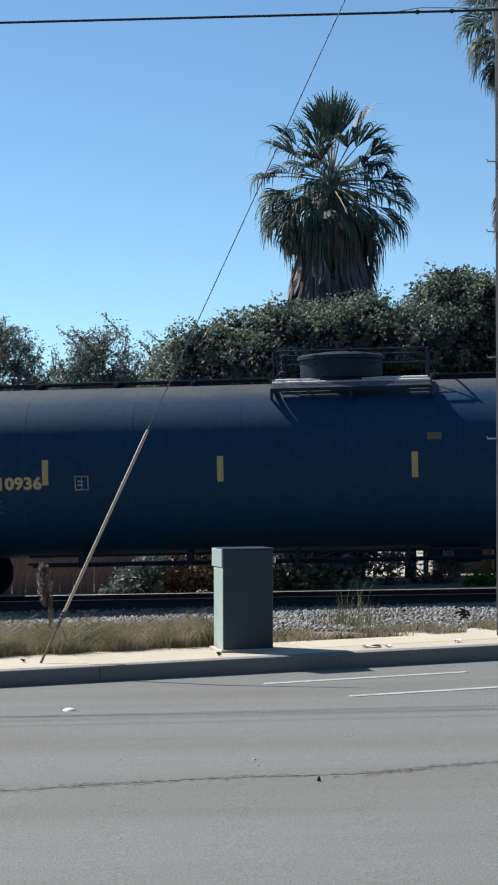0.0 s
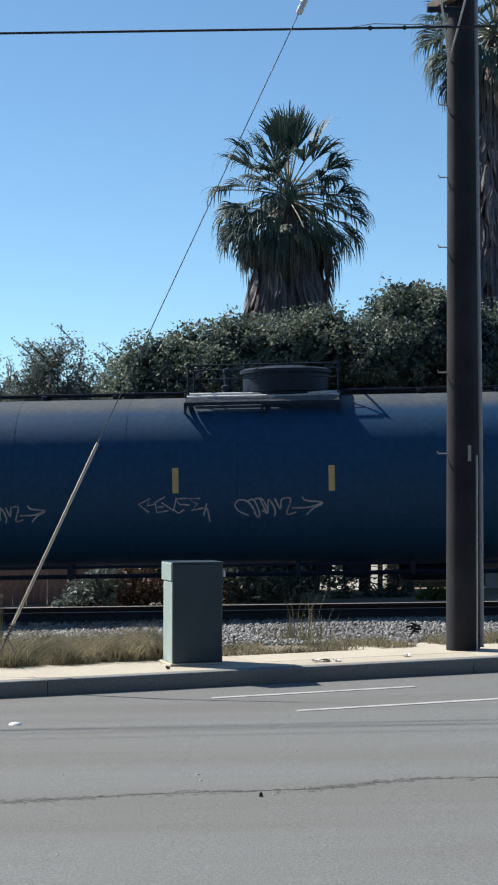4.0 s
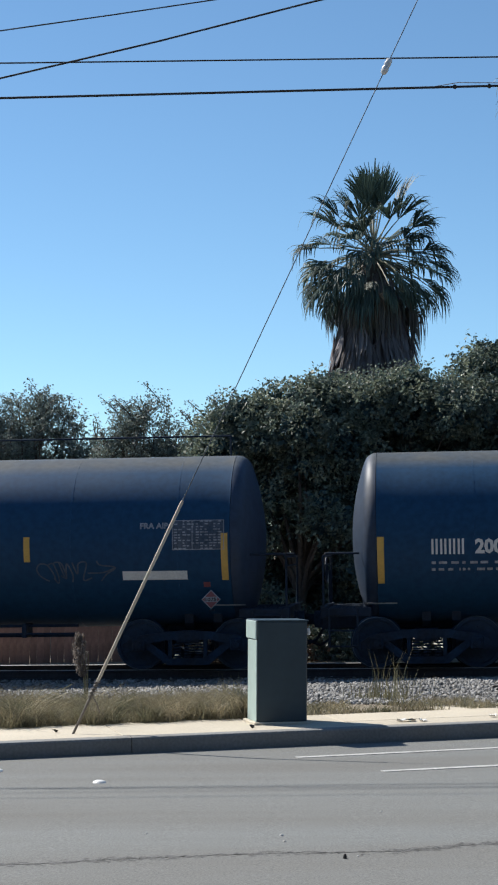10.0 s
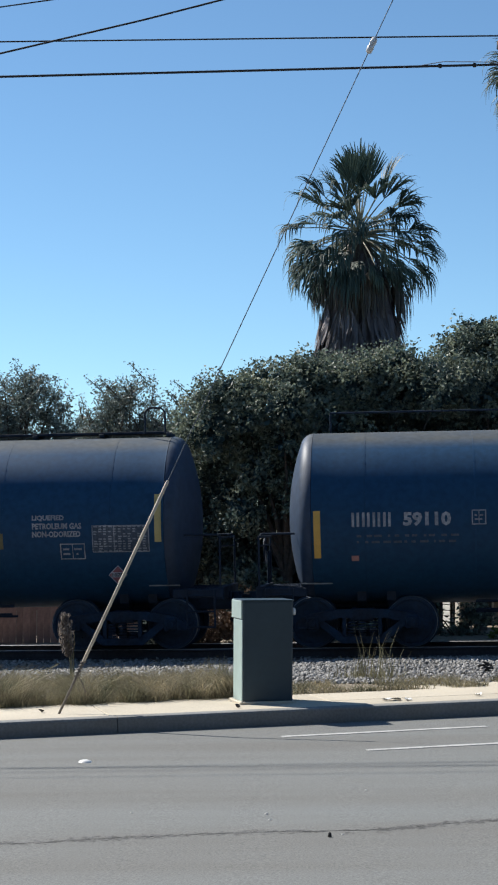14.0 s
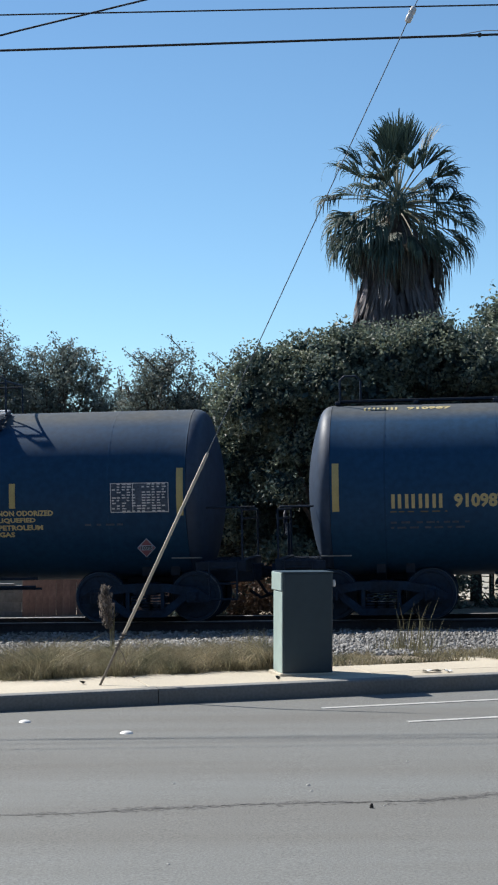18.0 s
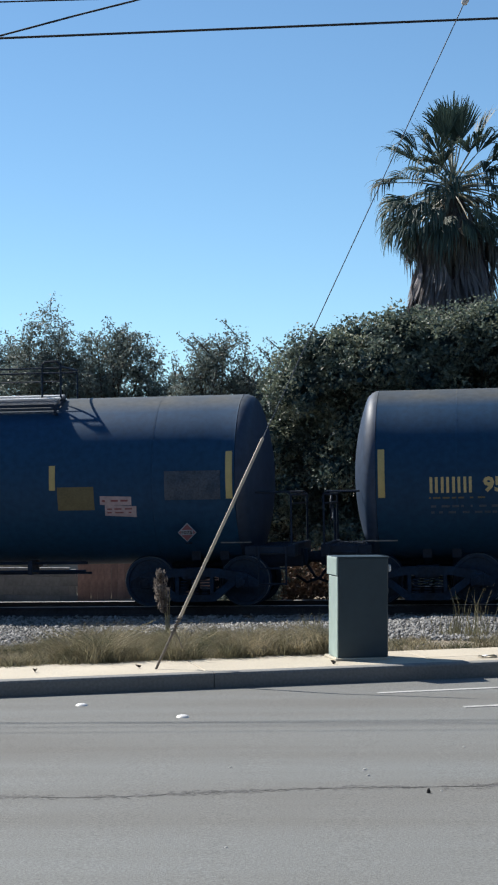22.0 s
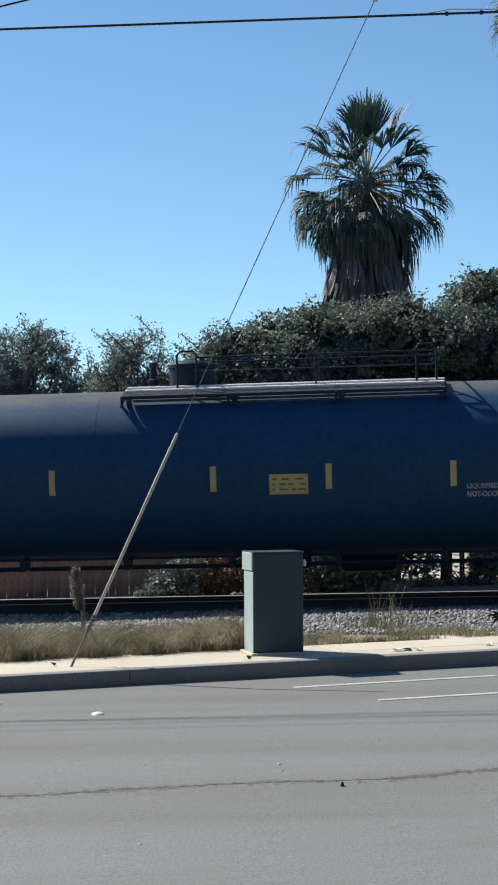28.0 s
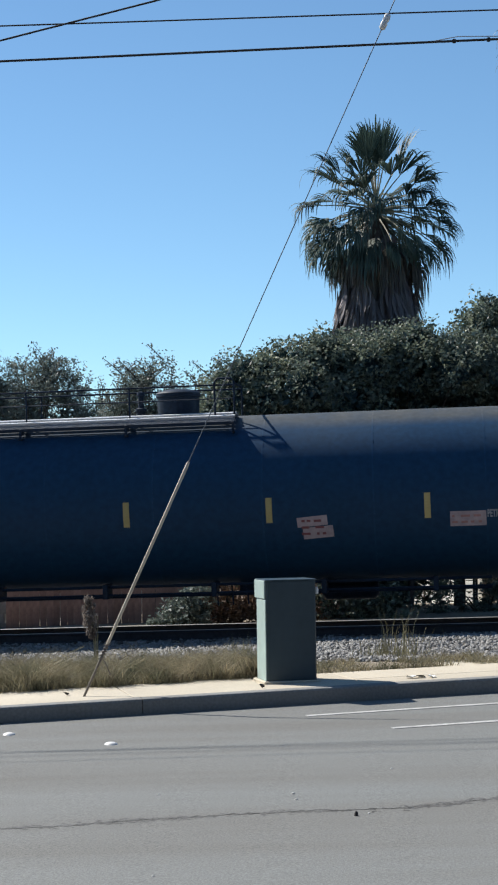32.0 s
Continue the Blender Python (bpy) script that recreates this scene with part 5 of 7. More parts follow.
tank_car(dict(at=-58.90, half=8.72, label=LPG + "white number, square valve housing and thin handrail", h=-0.13, he=-0.31, style="deck", deck=(-59.7, -57.2), dome=(-58.42, 0.95), square=True, toprail=True, seams=9, stripe=YELLOW,
              stripes=[-53.88, -55.58, -57.30, -60.38, -62.25, -64.18],
              marks=[("text", "FRA AIP", -51.81, -51.30, 0.21, 0.32, DIM_WHITE), ("panel", -51.23, -50.3, -0.17, 0.36, DIM_WHITE), ("plate", -52.15, -50.98, -0.72, -0.55, WHITE_PAINT, 0), ("text", "LIQUEFIED PETROLEUM GAS", -52.1, -51.03, -0.68, -0.59, RED), ("placard", -50.57, -1.06), ("plate", -50.7, -50.58, -0.88, -0.78, RED, 0),
                     ("scrawl", -56.34, -55.42, -0.64, -0.14, DIM_WHITE, "wavy"), ("scrawl", -53.71, -52.26, -0.80, -0.34, FAINT, "looped"), ("scrawl", -59.36, -57.88, -0.85, -0.25, DIM_WHITE, "ticks"), ("scrawl", -57.68, -56.98, -0.66, -0.32, DIM_WHITE, "worn_ticks"), ("scrawl", -56.75, -56.25, -0.88, -0.55, FAINT, "rubbed"), ("scrawl", -61.6, -60.35, -0.66, -0.36, DIM_WHITE, "DOOMS>"),
                     ("bars", 4, -66.91, -66.17, -0.17, 0.08, DIM_WHITE), ("text", "59110", -65.98, -65.14, -0.17, 0.08, DIM_WHITE), ("print", 2, -66.8, -65.0, -0.5, -0.28, FAINT), ("frame", -64.78, -64.53, -0.16, 0.10, DIM_WHITE), ("plate", -66.9, -66.77, -0.8, -0.7, PINK, 0)]), 4)
tank_car(dict(at=-79.10, half=8.88, label=LPG + "yellow number, large pale graffiti and round dome", h=0.05, he=0.05, style="dome", deck=(-80.6, -77.95), dome=(-79.25, 1.45), seams=9,
              stripes=[-74.17, -77.61, -80.10, -82.37, -84.71],
              marks=lines("text", [("LIQUEFIED", 0.65), ("PETROLEUM GAS", 1.0), ("NON-ODORIZED", 0.98)], -72.62, -71.72, -0.29, 0.14, DIM_WHITE)
              + [("plate", -73.9, -73.16, -0.48, -0.19, DULL_YELLOW, 0), ("frame", -72.12, -71.67, -0.69, -0.39, DIM_WHITE), ("panel", -71.53, -70.5, -0.56, -0.07, DIM_WHITE), ("placard", -71.09, -0.96),
                 ("scrawl", -81.74, -79.17, -0.85, -0.02, DIM_WHITE, "haloed"), ("scrawl", -79.53, -79.20, -0.40, -0.03, DIM_WHITE, "starred"), ("scrawl", -80.8, -79.9, -1.06, -0.78, DIM_WHITE, "second_line"), ("frame", -84.35, -84.07, -0.32, -0.06, DIM_WHITE), ("plate", -79.57, -79.22, 0.40, 0.57, DULL_YELLOW, 0),
                 ("bars", 4, -86.91, -85.95, -0.34, -0.09, MARK_YELLOW), ("text", "910987", -85.78, -84.86, -0.34, -0.09, MARK_YELLOW), ("print", 1, -86.9, -85.9, -0.43, -0.37, DULL_YELLOW), ("print", 2, -86.9, -85.5, -0.75, -0.55, FAINT),
                 ("bars", 4, -87.4, -86.75, 1.83, 1.98, MARK_YELLOW), ("text", "910987", -86.6, -85.8, 1.83, 1.98, MARK_YELLOW), ("scrawl", -83.7, -82.9, -0.7, -0.4, FAINT, "rubbed"), ("scrawl", -77.4, -76.5, -0.3, 0.05, DIM_WHITE, "wavy")]), 5)
tank_car(dict(at=-99.18, half=8.65, label=LPG + "yellow number, fish-shaped graffiti and long walkway", h=0.0, he=0.03, style="long", deck=(-100.1, -94.05), dome=(-99.0, 0.8), seams=6,
              stripes=[-93.72, -96.46, -99.27, -101.87, -104.43],
              marks=lines("text", [("NON ODORIZED", 1.0), ("LIQUEFIED", 0.68), ("PETROLEUM", 0.8), ("GAS", 0.28)], -94.0, -92.97, -0.79, -0.25, MARK_YELLOW)
              + [("panel", -91.91, -90.85, -0.33, 0.2, WHITE_PAINT), ("plate", -97.0, -96.25, -0.75, -0.48, OCHRE, 0), ("print", 3, -96.92, -96.33, -0.69, -0.54, PLUME), ("print", 1, -98.1, -97.7, 0.58, 0.68, FAINT), ("placard", -91.29, -0.97), ("scrawl", -98.42, -97.02, -0.77, -0.47, DIM_WHITE, "MDR..."), ("print", 1, -92.4, -91.7, -0.6, -0.5, FAINT),
                 ("bars", 4, -106.89, -106.1, -0.33, -0.05, MARK_YELLOW), ("text", "952384", -105.93, -104.78, -0.33, -0.05, MARK_YELLOW), ("print", 1, -106.88, -105.9, -0.46, -0.38, DULL_YELLOW), ("print", 2, -106.85, -105.1, -0.75, -0.52, FAINT), ("frame", -104.21, -103.96, -0.32, -0.08, DIM_WHITE), ("fish", )]), 6)
tank_car(dict(at=-119.55, half=9.23, label=LPG + "grey number, yellow decal and long railed walkway", h=0.05, he=0.06, style="long", deck=(-120.3, -113.75), dome=(-118.92, 0.82), seams=6,
              stripes=[-113.70, -117.06, -120.0, -122.55, -124.92],
              marks=[("panel", -111.62, -110.6, -0.38, 0.14, FAINT), ("placard", -111.24, -0.97), ("plate", -113.61, -112.93, -0.55, -0.12, DULL_YELLOW, 0), ("plate", -112.82, -112.24, -0.46, -0.30, PALE_PINK, -0.03), ("plate", -112.74, -112.16, -0.68, -0.47, PALE_PINK, -0.06), ("print", 2, -112.7, -112.2, -0.64, -0.5, RED), ("print", 1, -112.78, -112.28, -0.43, -0.33, RED),
                     ("bars", 4, -127.2, -126.5, -0.36, -0.12, DIM_WHITE), ("text", "308957", -126.35, -125.25, -0.36, -0.12, DIM_WHITE), ("print", 2, -127.1, -125.5, -0.7, -0.5, FAINT), ("frame", -124.78, -124.51, -0.38, -0.12, DIM_WHITE), ("scrawl", -118.9, -117.5, -0.95, -0.72, FAINT, "rubbed")]), 7)
tank_car(dict(at=-139.88, half=8.68, label=LPG + "large white company mark and long railed walkway", h=-0.12, he=-0.36, style="long", deck=(-140.85, -135.0), inset=(1.3, 0.12), dome=(-139.7, 0.85), seams=6,
              stripes=[-134.9, -137.09, -139.15, -142.07, -145.0],
              marks=lines("text", [("LIQUEFIED PETROLEUM GAS", 1.0), ("NOT-ODORIZED", 0.55)], -134.67, -133.18, -0.57, -0.29, DIM_WHITE)
              + [("panel", -132.62, -131.57, -0.41, 0.13, DIM_WHITE), ("frame", -133.44, -133.06, -0.83, -0.57, DIM_WHITE), ("placard", -131.65, -0.96), ("plate", -138.15, -137.46, -0.42, -0.06, PALE_YELLOW, 0), ("print", 3, -138.1, -137.5, -0.38, -0.1, DULL_YELLOW),
                 ("logo", ), ("bars", 4, -147.58, -146.9, -0.40, -0.17, WHITE_PAINT), ("text", "93231", -146.78, -145.99, -0.40, -0.17, WHITE_PAINT), ("print", 2, -147.5, -146.1, -0.72, -0.5, FAINT), ("frame", -144.80, -144.52, -0.42, -0.14, DIM_WHITE)]), 8)
tank_car(dict(at=-159.84, half=8.89, edge=(0.26, 0.26), label=LPG + "red and white decals and railed walkway", h=-0.21, he=-0.37, style="long", deck=(-164.3, -158.4), dome=(-159.55, 0.8), seams=9,
              stripes=[-154.95, -157.75, -160.32, -163.2],
              marks=[("panel", -152.63, -151.59, -0.42, 0.08, DIM_WHITE), ("placard", -151.49, -0.95), ("frame", -153.30, -152.90, -0.79, -0.52, WHITE_PAINT), ("plate", -154.56, -153.93, -0.60, -0.33, PALE_PINK, 0), ("print", 2, -154.53, -153.98, -0.58, -0.36, PINK),
                     ("plate", -153.68, -153.13, -0.45, -0.30, PALE_PINK, 0), ("print", 1, -153.66, -153.16, -0.44, -0.32, RED), ("text", "PETR", -153.91, -153.70, -0.45, -0.31, DIM_WHITE), ("plate", -157.26, -156.72, -0.52, -0.34, PALE_PINK, 0.08), ("plate", -157.16, -156.62, -0.75, -0.53, PALE_PINK, 0.08), ("print", 3, -157.18, -156.7, -0.72, -0.36, RED)]), 9)


def fish_scrawl(car, c):
    """The outline of a long-nosed fish, drawn in one pale line."""
    g = Shape()
    def line(pts, width=0.024):
        n = len(pts)
        verts = []
        for i in range(n):
            d = (Vector(pts[min(i + 1, n - 1)]) - Vector(pts[max(i - 1, 0)])).normalized()
            for sg in (-0.5, 0.5):
                verts.append(tank_side(pts[i][0] - c - d.y * width * sg, pts[i][1] + d.x * width * sg, 0.006))
        g.add(verts, [(2 * i + 1, 2 * i, 2 * i + 2, 2 * i + 3) for i in range(n - 1)])
    def arc(cx, ch, rx, rh, a0, a1, n=20):
        line([(cx + rx * math.cos(a0 + (a1 - a0) * i / n), ch + rh * math.sin(a0 + (a1 - a0) * i / n)) for i in range(n + 1)])
    def curve(*pts):
        """A smooth line through a few places, given in metres from the fish's middle."""
        out = []
        for i in range(len(pts) - 1):
            q = [Vector(pts[min(max(i + k, 0), len(pts) - 1)]) for k in (-1, 0, 1, 2)]
            for k in range(6):
                f = k / 6
                v = 0.5 * (2 * q[1] + (q[2] - q[0]) * f + (2 * q[0] - 5 * q[1] + 4 * q[2] - q[3]) * f * f + (3 * q[1] - q[0] - 3 * q[2] + q[3]) * f ** 3)
                out.append((v.x - 100.58, v.y - 0.49))
        line(out + [(pts[-1][0] - 100.58, pts[-1][1] - 0.49)], 0.027)
    curve((0.0, 0.0), (-0.35, 0.17), (-0.93, 0.14), (-1.31, 0.08), (-1.42, -0.02), (-1.27, -0.14), (-0.93, -0.23), (-0.5, -0.28), (-0.04, -0.26))
    curve((0.0, 0.0), (0.08, 0.08), (0.34, 0.18), (0.67, 0.17), (0.88, 0.08), (0.92, -0.03))
    curve((-0.04, -0.26), (0.17, -0.40), (0.59, -0.49), (1.01, -0.45), (1.35, -0.30), (1.39, -0.12), (1.26, -0.04))
    curve((-0.40, 0.17), (-0.34, 0.29), (0.0, 0.32), (0.42, 0.33), (0.51, 0.22))
    curve((0.51, 0.22), (0.59, 0.31), (0.84, 0.34), (1.10, 0.32), (1.24, 0.21), (1.18, 0.10))
    curve((0.88, -0.02), (0.92, 0.08), (1.05, 0.14), (1.22, 0.06), (1.35, -0.04))
    curve((0.50, -0.11), (1.0, -0.09), (1.35, -0.07)), curve((-0.63, -0.32), (-0.34, -0.34), (-0.08, -0.28))
    curve((-0.34, -0.11), (-0.27, -0.01), (-0.20, -0.11)), curve((-0.27, -0.01), (-0.27, -0.15))
    curve((1.46, 0.06), (1.45, -0.09)), curve((-1.35, -0.26), (-1.25, -0.17)), curve((-1.30, -0.28), (-1.20, -0.19)), curve((1.41, -0.32), (1.51, -0.26))
    arc(-102.19, -0.58, 0.05, 0.09, 0, 6.3, 12), arc(-100.16, -0.56, 0.065, 0.065, 0, 6.3, 12)
    for x in (-2.29, -1.98, -1.79):
        curve((x, -0.43), (x + 0.05, -0.43))
    tagged(part("graffiti", g, DIM_WHITE, car, "fish outline sprayed in one pale line"), kind="stuff")


def company_mark(car, c):
    """A wide white mark of six rounded outlines."""
    x0, x1, h0, h1 = -147.95, -144.5, 0.04, 0.52
    w, n = (x1 - x0) / 6, 6
    for k in range(6):
        a, b = x0 + k * w + 0.03 - c, x0 + (k + 1) * w - 0.03 - c
        rim = {}
        for inset in (0.0, 0.105):
            r = 0.085 - inset * 0.55
            line = []
            for cx, ch, turn in ((b - inset - r, h1 - inset * 0.92 - r, 0), (a + inset + r, h1 - inset * 0.92 - r, 1), (a + inset + r, h0 + inset * 0.92 + r, 2), (b - inset - r, h0 + inset * 0.92 + r, 3)):
                line += [(cx + r * math.cos((turn + q / n) * math.pi / 2), ch + r * math.sin((turn + q / n) * math.pi / 2)) for q in range(n + 1)]
            rim[inset] = line
        m = len(rim[0.0])
        g = Shape().add([tank_side(x, h, 0.006) for line in rim.values() for x, h in line], [(q, (q + 1) % m, m + (q + 1) % m, m + q) for q in range(m)])
        part("mark", g, WHITE_PAINT, car, "white outline of the company mark")


fish_scrawl(*CARS[5])
company_mark(*CARS[7])

# ---- utility cabinet ----
cabinet = thing("utility_cabinet", pose(-0.39, 22.0, WALK_Z + GRADE * -0.39, 0, 0, math.degrees(KERB_TURN)), "tall grey-green steel utility cabinet standing on the pavement", "utility cabinet")
W, D, T = 0.667, 0.53, 1.335
part("concrete_base", Shape().box((W / 2, D / 2, 0.01), (W + 0.10, D + 0.10, 0.05), 0.01), CONCRETE, cabinet, "thin concrete base")
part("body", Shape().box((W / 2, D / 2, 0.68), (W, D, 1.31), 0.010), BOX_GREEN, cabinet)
part("hood", Shape().box((-0.012, D / 2 + 0.01, 1.215), (0.024, D - 0.02, 0.236), 0.006), BOX_SUNLIT, cabinet, "upper side panel standing proud")
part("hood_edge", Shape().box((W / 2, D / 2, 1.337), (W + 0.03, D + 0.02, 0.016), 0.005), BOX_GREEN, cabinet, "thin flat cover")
part("side_panel", Shape().box((-0.008, D / 2 - 0.035, 0.56), (0.014, D - 0.08, 1.05), 0.004), BOX_SUNLIT, cabinet, "pale green side panel, coloured as sunlit")
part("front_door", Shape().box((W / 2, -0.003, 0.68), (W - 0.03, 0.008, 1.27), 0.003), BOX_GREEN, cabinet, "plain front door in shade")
part("latch", Shape().lathe([(1.145, 0.004), (1.15, 0.024), (1.205, 0.026), (1.232, 0.018), (1.24, 0.003)], 12, "z", (W + 0.03, 0.06, 0)), WHITE_PAINT, cabinet, "pale domed latch cover", smooth=50)
part("hinge", Shape().tube([(W + 0.004, 0.02, 0.86), (W + 0.004, 0.02, 0.92)], 0.010, 8), BOX_GREEN, cabinet)

# ---- utility pole ----
PX, PY = 3.60, 23.50
PZ = WALK_Z + GRADE * PX
pole = thing("utility_pole", pose(PX, PY, PZ), "dark creosoted wooden utility pole with a grey conduit", "utility pole")
g = Shape()
g.tube([(0.0, 0, -0.1), (0.0, 0, 3), (-0.01, 0, 6), (-0.02, 0, 9), (-0.03, 0, 14.2)], [0.235, 0.222, 0.205, 0.188, 0.155], 28)
part("shaft", g, POLE_WOOD, pole, smooth=50)
g = Shape().tube([(0.245, -0.05, 0.04), (0.235, -0.05, 3), (0.20, -0.04, 6), (0.18, -0.03, 9), (0.15, -0.02, 13)], 0.037, 12)
part("conduit", g, CONDUIT, pole, "grey plastic conduit strapped to the pole", smooth=50)
part("ground_wire_cover", Shape().box((0.165, -0.165, 1.35), (0.03, 0.03, 2.7), 0.006, pose(0, 0, 0, 0, 0, 40)), GALV, pole)
for z in (2.72, 3.85, 5.60, 6.58, 7.60):
    r = 0.235 - 0.0055 * z
    part("step", Shape().tube([(-r + 0.05, -0.02, z), (-r - 0.13, -0.02, z), (-r - 0.14, -0.02, z + 0.035)], 0.010, 6), GALV, pole, "steel climbing step")
part("tag", Shape().box((0.06, -0.222, 2.72), (0.045, 0.006, 0.22), 0.002), GALV, pole, "small upright metal tag")
# a crossarm seen nearly end on, braced to the shaft
arm = Shape().box((-0.10, -0.45, 9.06), (0.10, 1.7, 0.125), 0.01, pose(0, 0, 0, 0, 3, 22))
part("crossarm", arm, ARM_WOOD, pole, "weathered wooden crossarm")
part("crossarm", Shape().box((-0.30, -0.45, 8.82), (0.5, 0.07, 0.07), 0.008), STEEL, pole, "short dark steel arm")
for dx, dy in ((-0.44, -0.9), (-0.05, -0.95)):
    part("brace", Shape().tube([(-0.20, -0.1, 8.20), (dx, dy, 9.0)], 0.014, 6), GALV, pole, "flat galvanised brace")
for sg in (-0.7, 0.7):
    part("insulator", Shape().lathe([(9.12, 0.02), (9.2, 0.06), (9.24, 0.035), (9.28, 0.055), (9.33, 0.02)], 14, "z", (-0.10 + sg * 0.28, -0.45 - sg, 0)), PORCELAIN, pole)


def wire(name, pts, r, label, sag=0.0, mat=CABLE, wobble=0.0):
    """A cable through its ends, with sag."""
    (a, b) = (Vector(p) for p in pts)
    n = 24
    line = []
    for i in range(n + 1):
        f_ = i / n
        p = a.lerp(b, f_)
        p.z -= sag * 4 * f_ * (1 - f_) - wobble * noise.noise((p.x * 1.1, 5, 0))
        line.append(p)
    return tagged(part(name, Shape().tube(line, r, 8), mat, smooth=60), label, "cable")


def along(a, b, x):
    """The point at x on the line through a and b."""
    f_ = (x - a[0]) / (b[0] - a[0])
    return tuple(p + (q - p) * f_ for p, q in zip(a, b))


w1, w2 = ((-4.008, 22.9, 9.331), (2.84, 22.9, 9.40)), ((-4.0, 22.9, 8.841), (2.84, 22.9, 8.999))
for (a, b), r, label in ((w1, 0.011, "thin black overhead cable"), (w2, 0.017, "thick black overhead cable clamped near the pole")):
    wire("overhead_cable", (along(a, b, -38), along(a, b, 3.45)), r, label)
    wire("overhead_cable", (along(a, b, 3.45), along(a, b, 40)), r, label)
wire("overhead_cable", ((-30, 20.5, 5.2), (30, 25.5, 15.6)), 0.010, "thin black service cable rising to the pole's top", 0.0, wobble=0.05)
wire("overhead_cable", ((-30, 20.5, 2.07), (22, 25.0, 16.05)), 0.014, "twisted black service cable rising over the road", 0.0, wobble=0.08)
for x in (2.25, 2.72):
    p = along(*w2, x)
    g = Shape().box(p, (0.05, 0.04, 0.06), 0.012)
    tagged(part("cable_clamp", g, DEBRIS), "small dark clamp on the overhead cable", "clamp", group="clamps on the cable")
tagged(part("messenger_wire", Shape().tube([along(*w2, 1.9), tuple(q + (0.06 if k == 2 else 0) for k, q in enumerate(along(*w2, 2.3))), tuple(q + (0.02 if k == 2 else 0) for k, q in enumerate(along(*w2, 3.4)))], 0.006, 6), GALV), "thin support wire above the cable", "cable")

# ---- guy wire with its guard ----
F0 = Vector((-2.66, 21.2, 0.36))
D_GUY = Vector((1.28 + 2.66, 22.3 - 21.2, 9.1 - 0.37)).normalized()


def up_guy(z):
    return F0 + D_GUY * ((z - F0.z) / D_GUY.z)


guy = thing("guy_wire", Matrix.Identity(4), "taut steel guy wire with a cream guard tube", "guy wire")
part("strand", Shape().tube([up_guy(0.9), up_guy(9.0)], 0.0065, 8), STRAND, guy)
part("strand", Shape().tube([up_guy(9.0), up_guy(13.8)], 0.0065, 8), STRAND, guy)
part("guard", Shape().tube([up_guy(0.98), up_guy(1.0), up_guy(3.24), up_guy(3.27)], [0.015, 0.021, 0.021, 0.015], 14), GUARD, guy, "cream plastic guard tube", smooth=50)
part("anchor_rod", Shape().tube([F0 - D_GUY * 0.1, up_guy(0.86)], 0.016, 10), ANCHOR, guy, "dull brown anchor rod")
g = Shape()
for k in range(5):
    p = up_guy(0.82 + 0.04 * k)
    g.tube([p - Vector((0.03, 0, 0.01)), p + Vector((0.03, 0, 0.012))], 0.016, 8)
g.tube([up_guy(0.80) + Vector((0.02, 0, 0.02)), up_guy(0.80) + Vector((0.07, 0.0, -0.06)), up_guy(0.8) + Vector((0.12, 0.02, -0.2))], 0.008, 6)
part("clamp", g, ANCHOR, guy, "clamps and a loose wire end")
p = up_guy(9.1)
g = Shape()
q = D_GUY.to_track_quat("Z", "Y").to_matrix().to_4x4()
g.lathe([(-0.12, 0.018), (-0.10, 0.042), (-0.03, 0.048), (-0.01, 0.040), (0.01, 0.040), (0.03, 0.048), (0.10, 0.042), (0.12, 0.018)], 16, "z")
ins = part("strain_insulator", g, PORCELAIN, guy, "white porcelain strain insulator", smooth=50)
ins.matrix_basis = Matrix.Translation(p) @ q

# ---- a raised gate arm's tip beyond the pole ----
gate = thing("barrier_arm", pose(4.25, 24.0, 0.42), "grey barrier arm with an orange reflector on its tip", "barrier")
part("arm", Shape().box((1.7, 0, 2.35), (3.3, 0.06, 0.11), 0.012, pose(0, 0, 0, 0, 8, 0)), ARM_WOOD, gate, "grey wooden arm")
part("reflector", Shape().box((0.02, 0, 2.515), (0.09, 0.07, 0.10), 0.01), ORANGE, gate, "orange reflector")
part("post", Shape().tube([(3.3, 0, 0), (3.3, 0, 2.3)], 0.06, 12), GALV, gate, "grey steel post")

# ---- fence, wall and houses behind the track ----
fence = thing("wooden_fence", pose(0, 36.2, 0), "red-brown wooden board fence behind the track", "fence")
board = Shape().box((0, 0, 0.72), (0.142, 0.02, 1.44), 0.004).mesh("board", FENCE_WOOD)
for k in range(31):
    x = -6.22 + 0.146 * k
    part("board", board, FENCE_WOOD, fence, at=pose(x, rng.uniform(-0.006, 0.006), -0.08 + GRADE * x + rng.uniform(-0.02, 0.02), 0, rng.uniform(-0.4, 0.4), 0))
for z in (0.25, 1.05):
    part("fence_rail", Shape().box((-4.0, 0.05, z + GRADE * -4), (4.6, 0.04, 0.09), 0.006, pose(0, 0, 0, 0, -1.1, 0)), FENCE_WOOD, fence)
for x in (-6.2, -4.7, -3.2, -1.8):
    part("fence_post", Shape().box((x, 0.09, 0.55 + GRADE * x), (0.09, 0.09, 1.4), 0.006), FENCE_WOOD, fence)
wall = thing("block_wall", pose(0, 36.4, 0), "low wall of pale grey blocks beside the fence", "wall")
block = Shape().box((0, 0, 0), (0.392, 0.19, 0.192), 0.006).mesh("block", BLOCK)
for r in range(6):
    for k in range(15):
        x = -6.5 - 0.402 * k - (0.2 if r % 2 else 0)
        part("block", block, BLOCK, wall, at=pose(x, 0, -0.05 + 0.2 * r + GRADE * -9, 0, 0, 0))
part("mortar", Shape().box((-9.5, 0, 0.44 + GRADE * -9), (6.3, 0.17, 1.14), 0.004), BLOCK, wall, "recessed mortar")

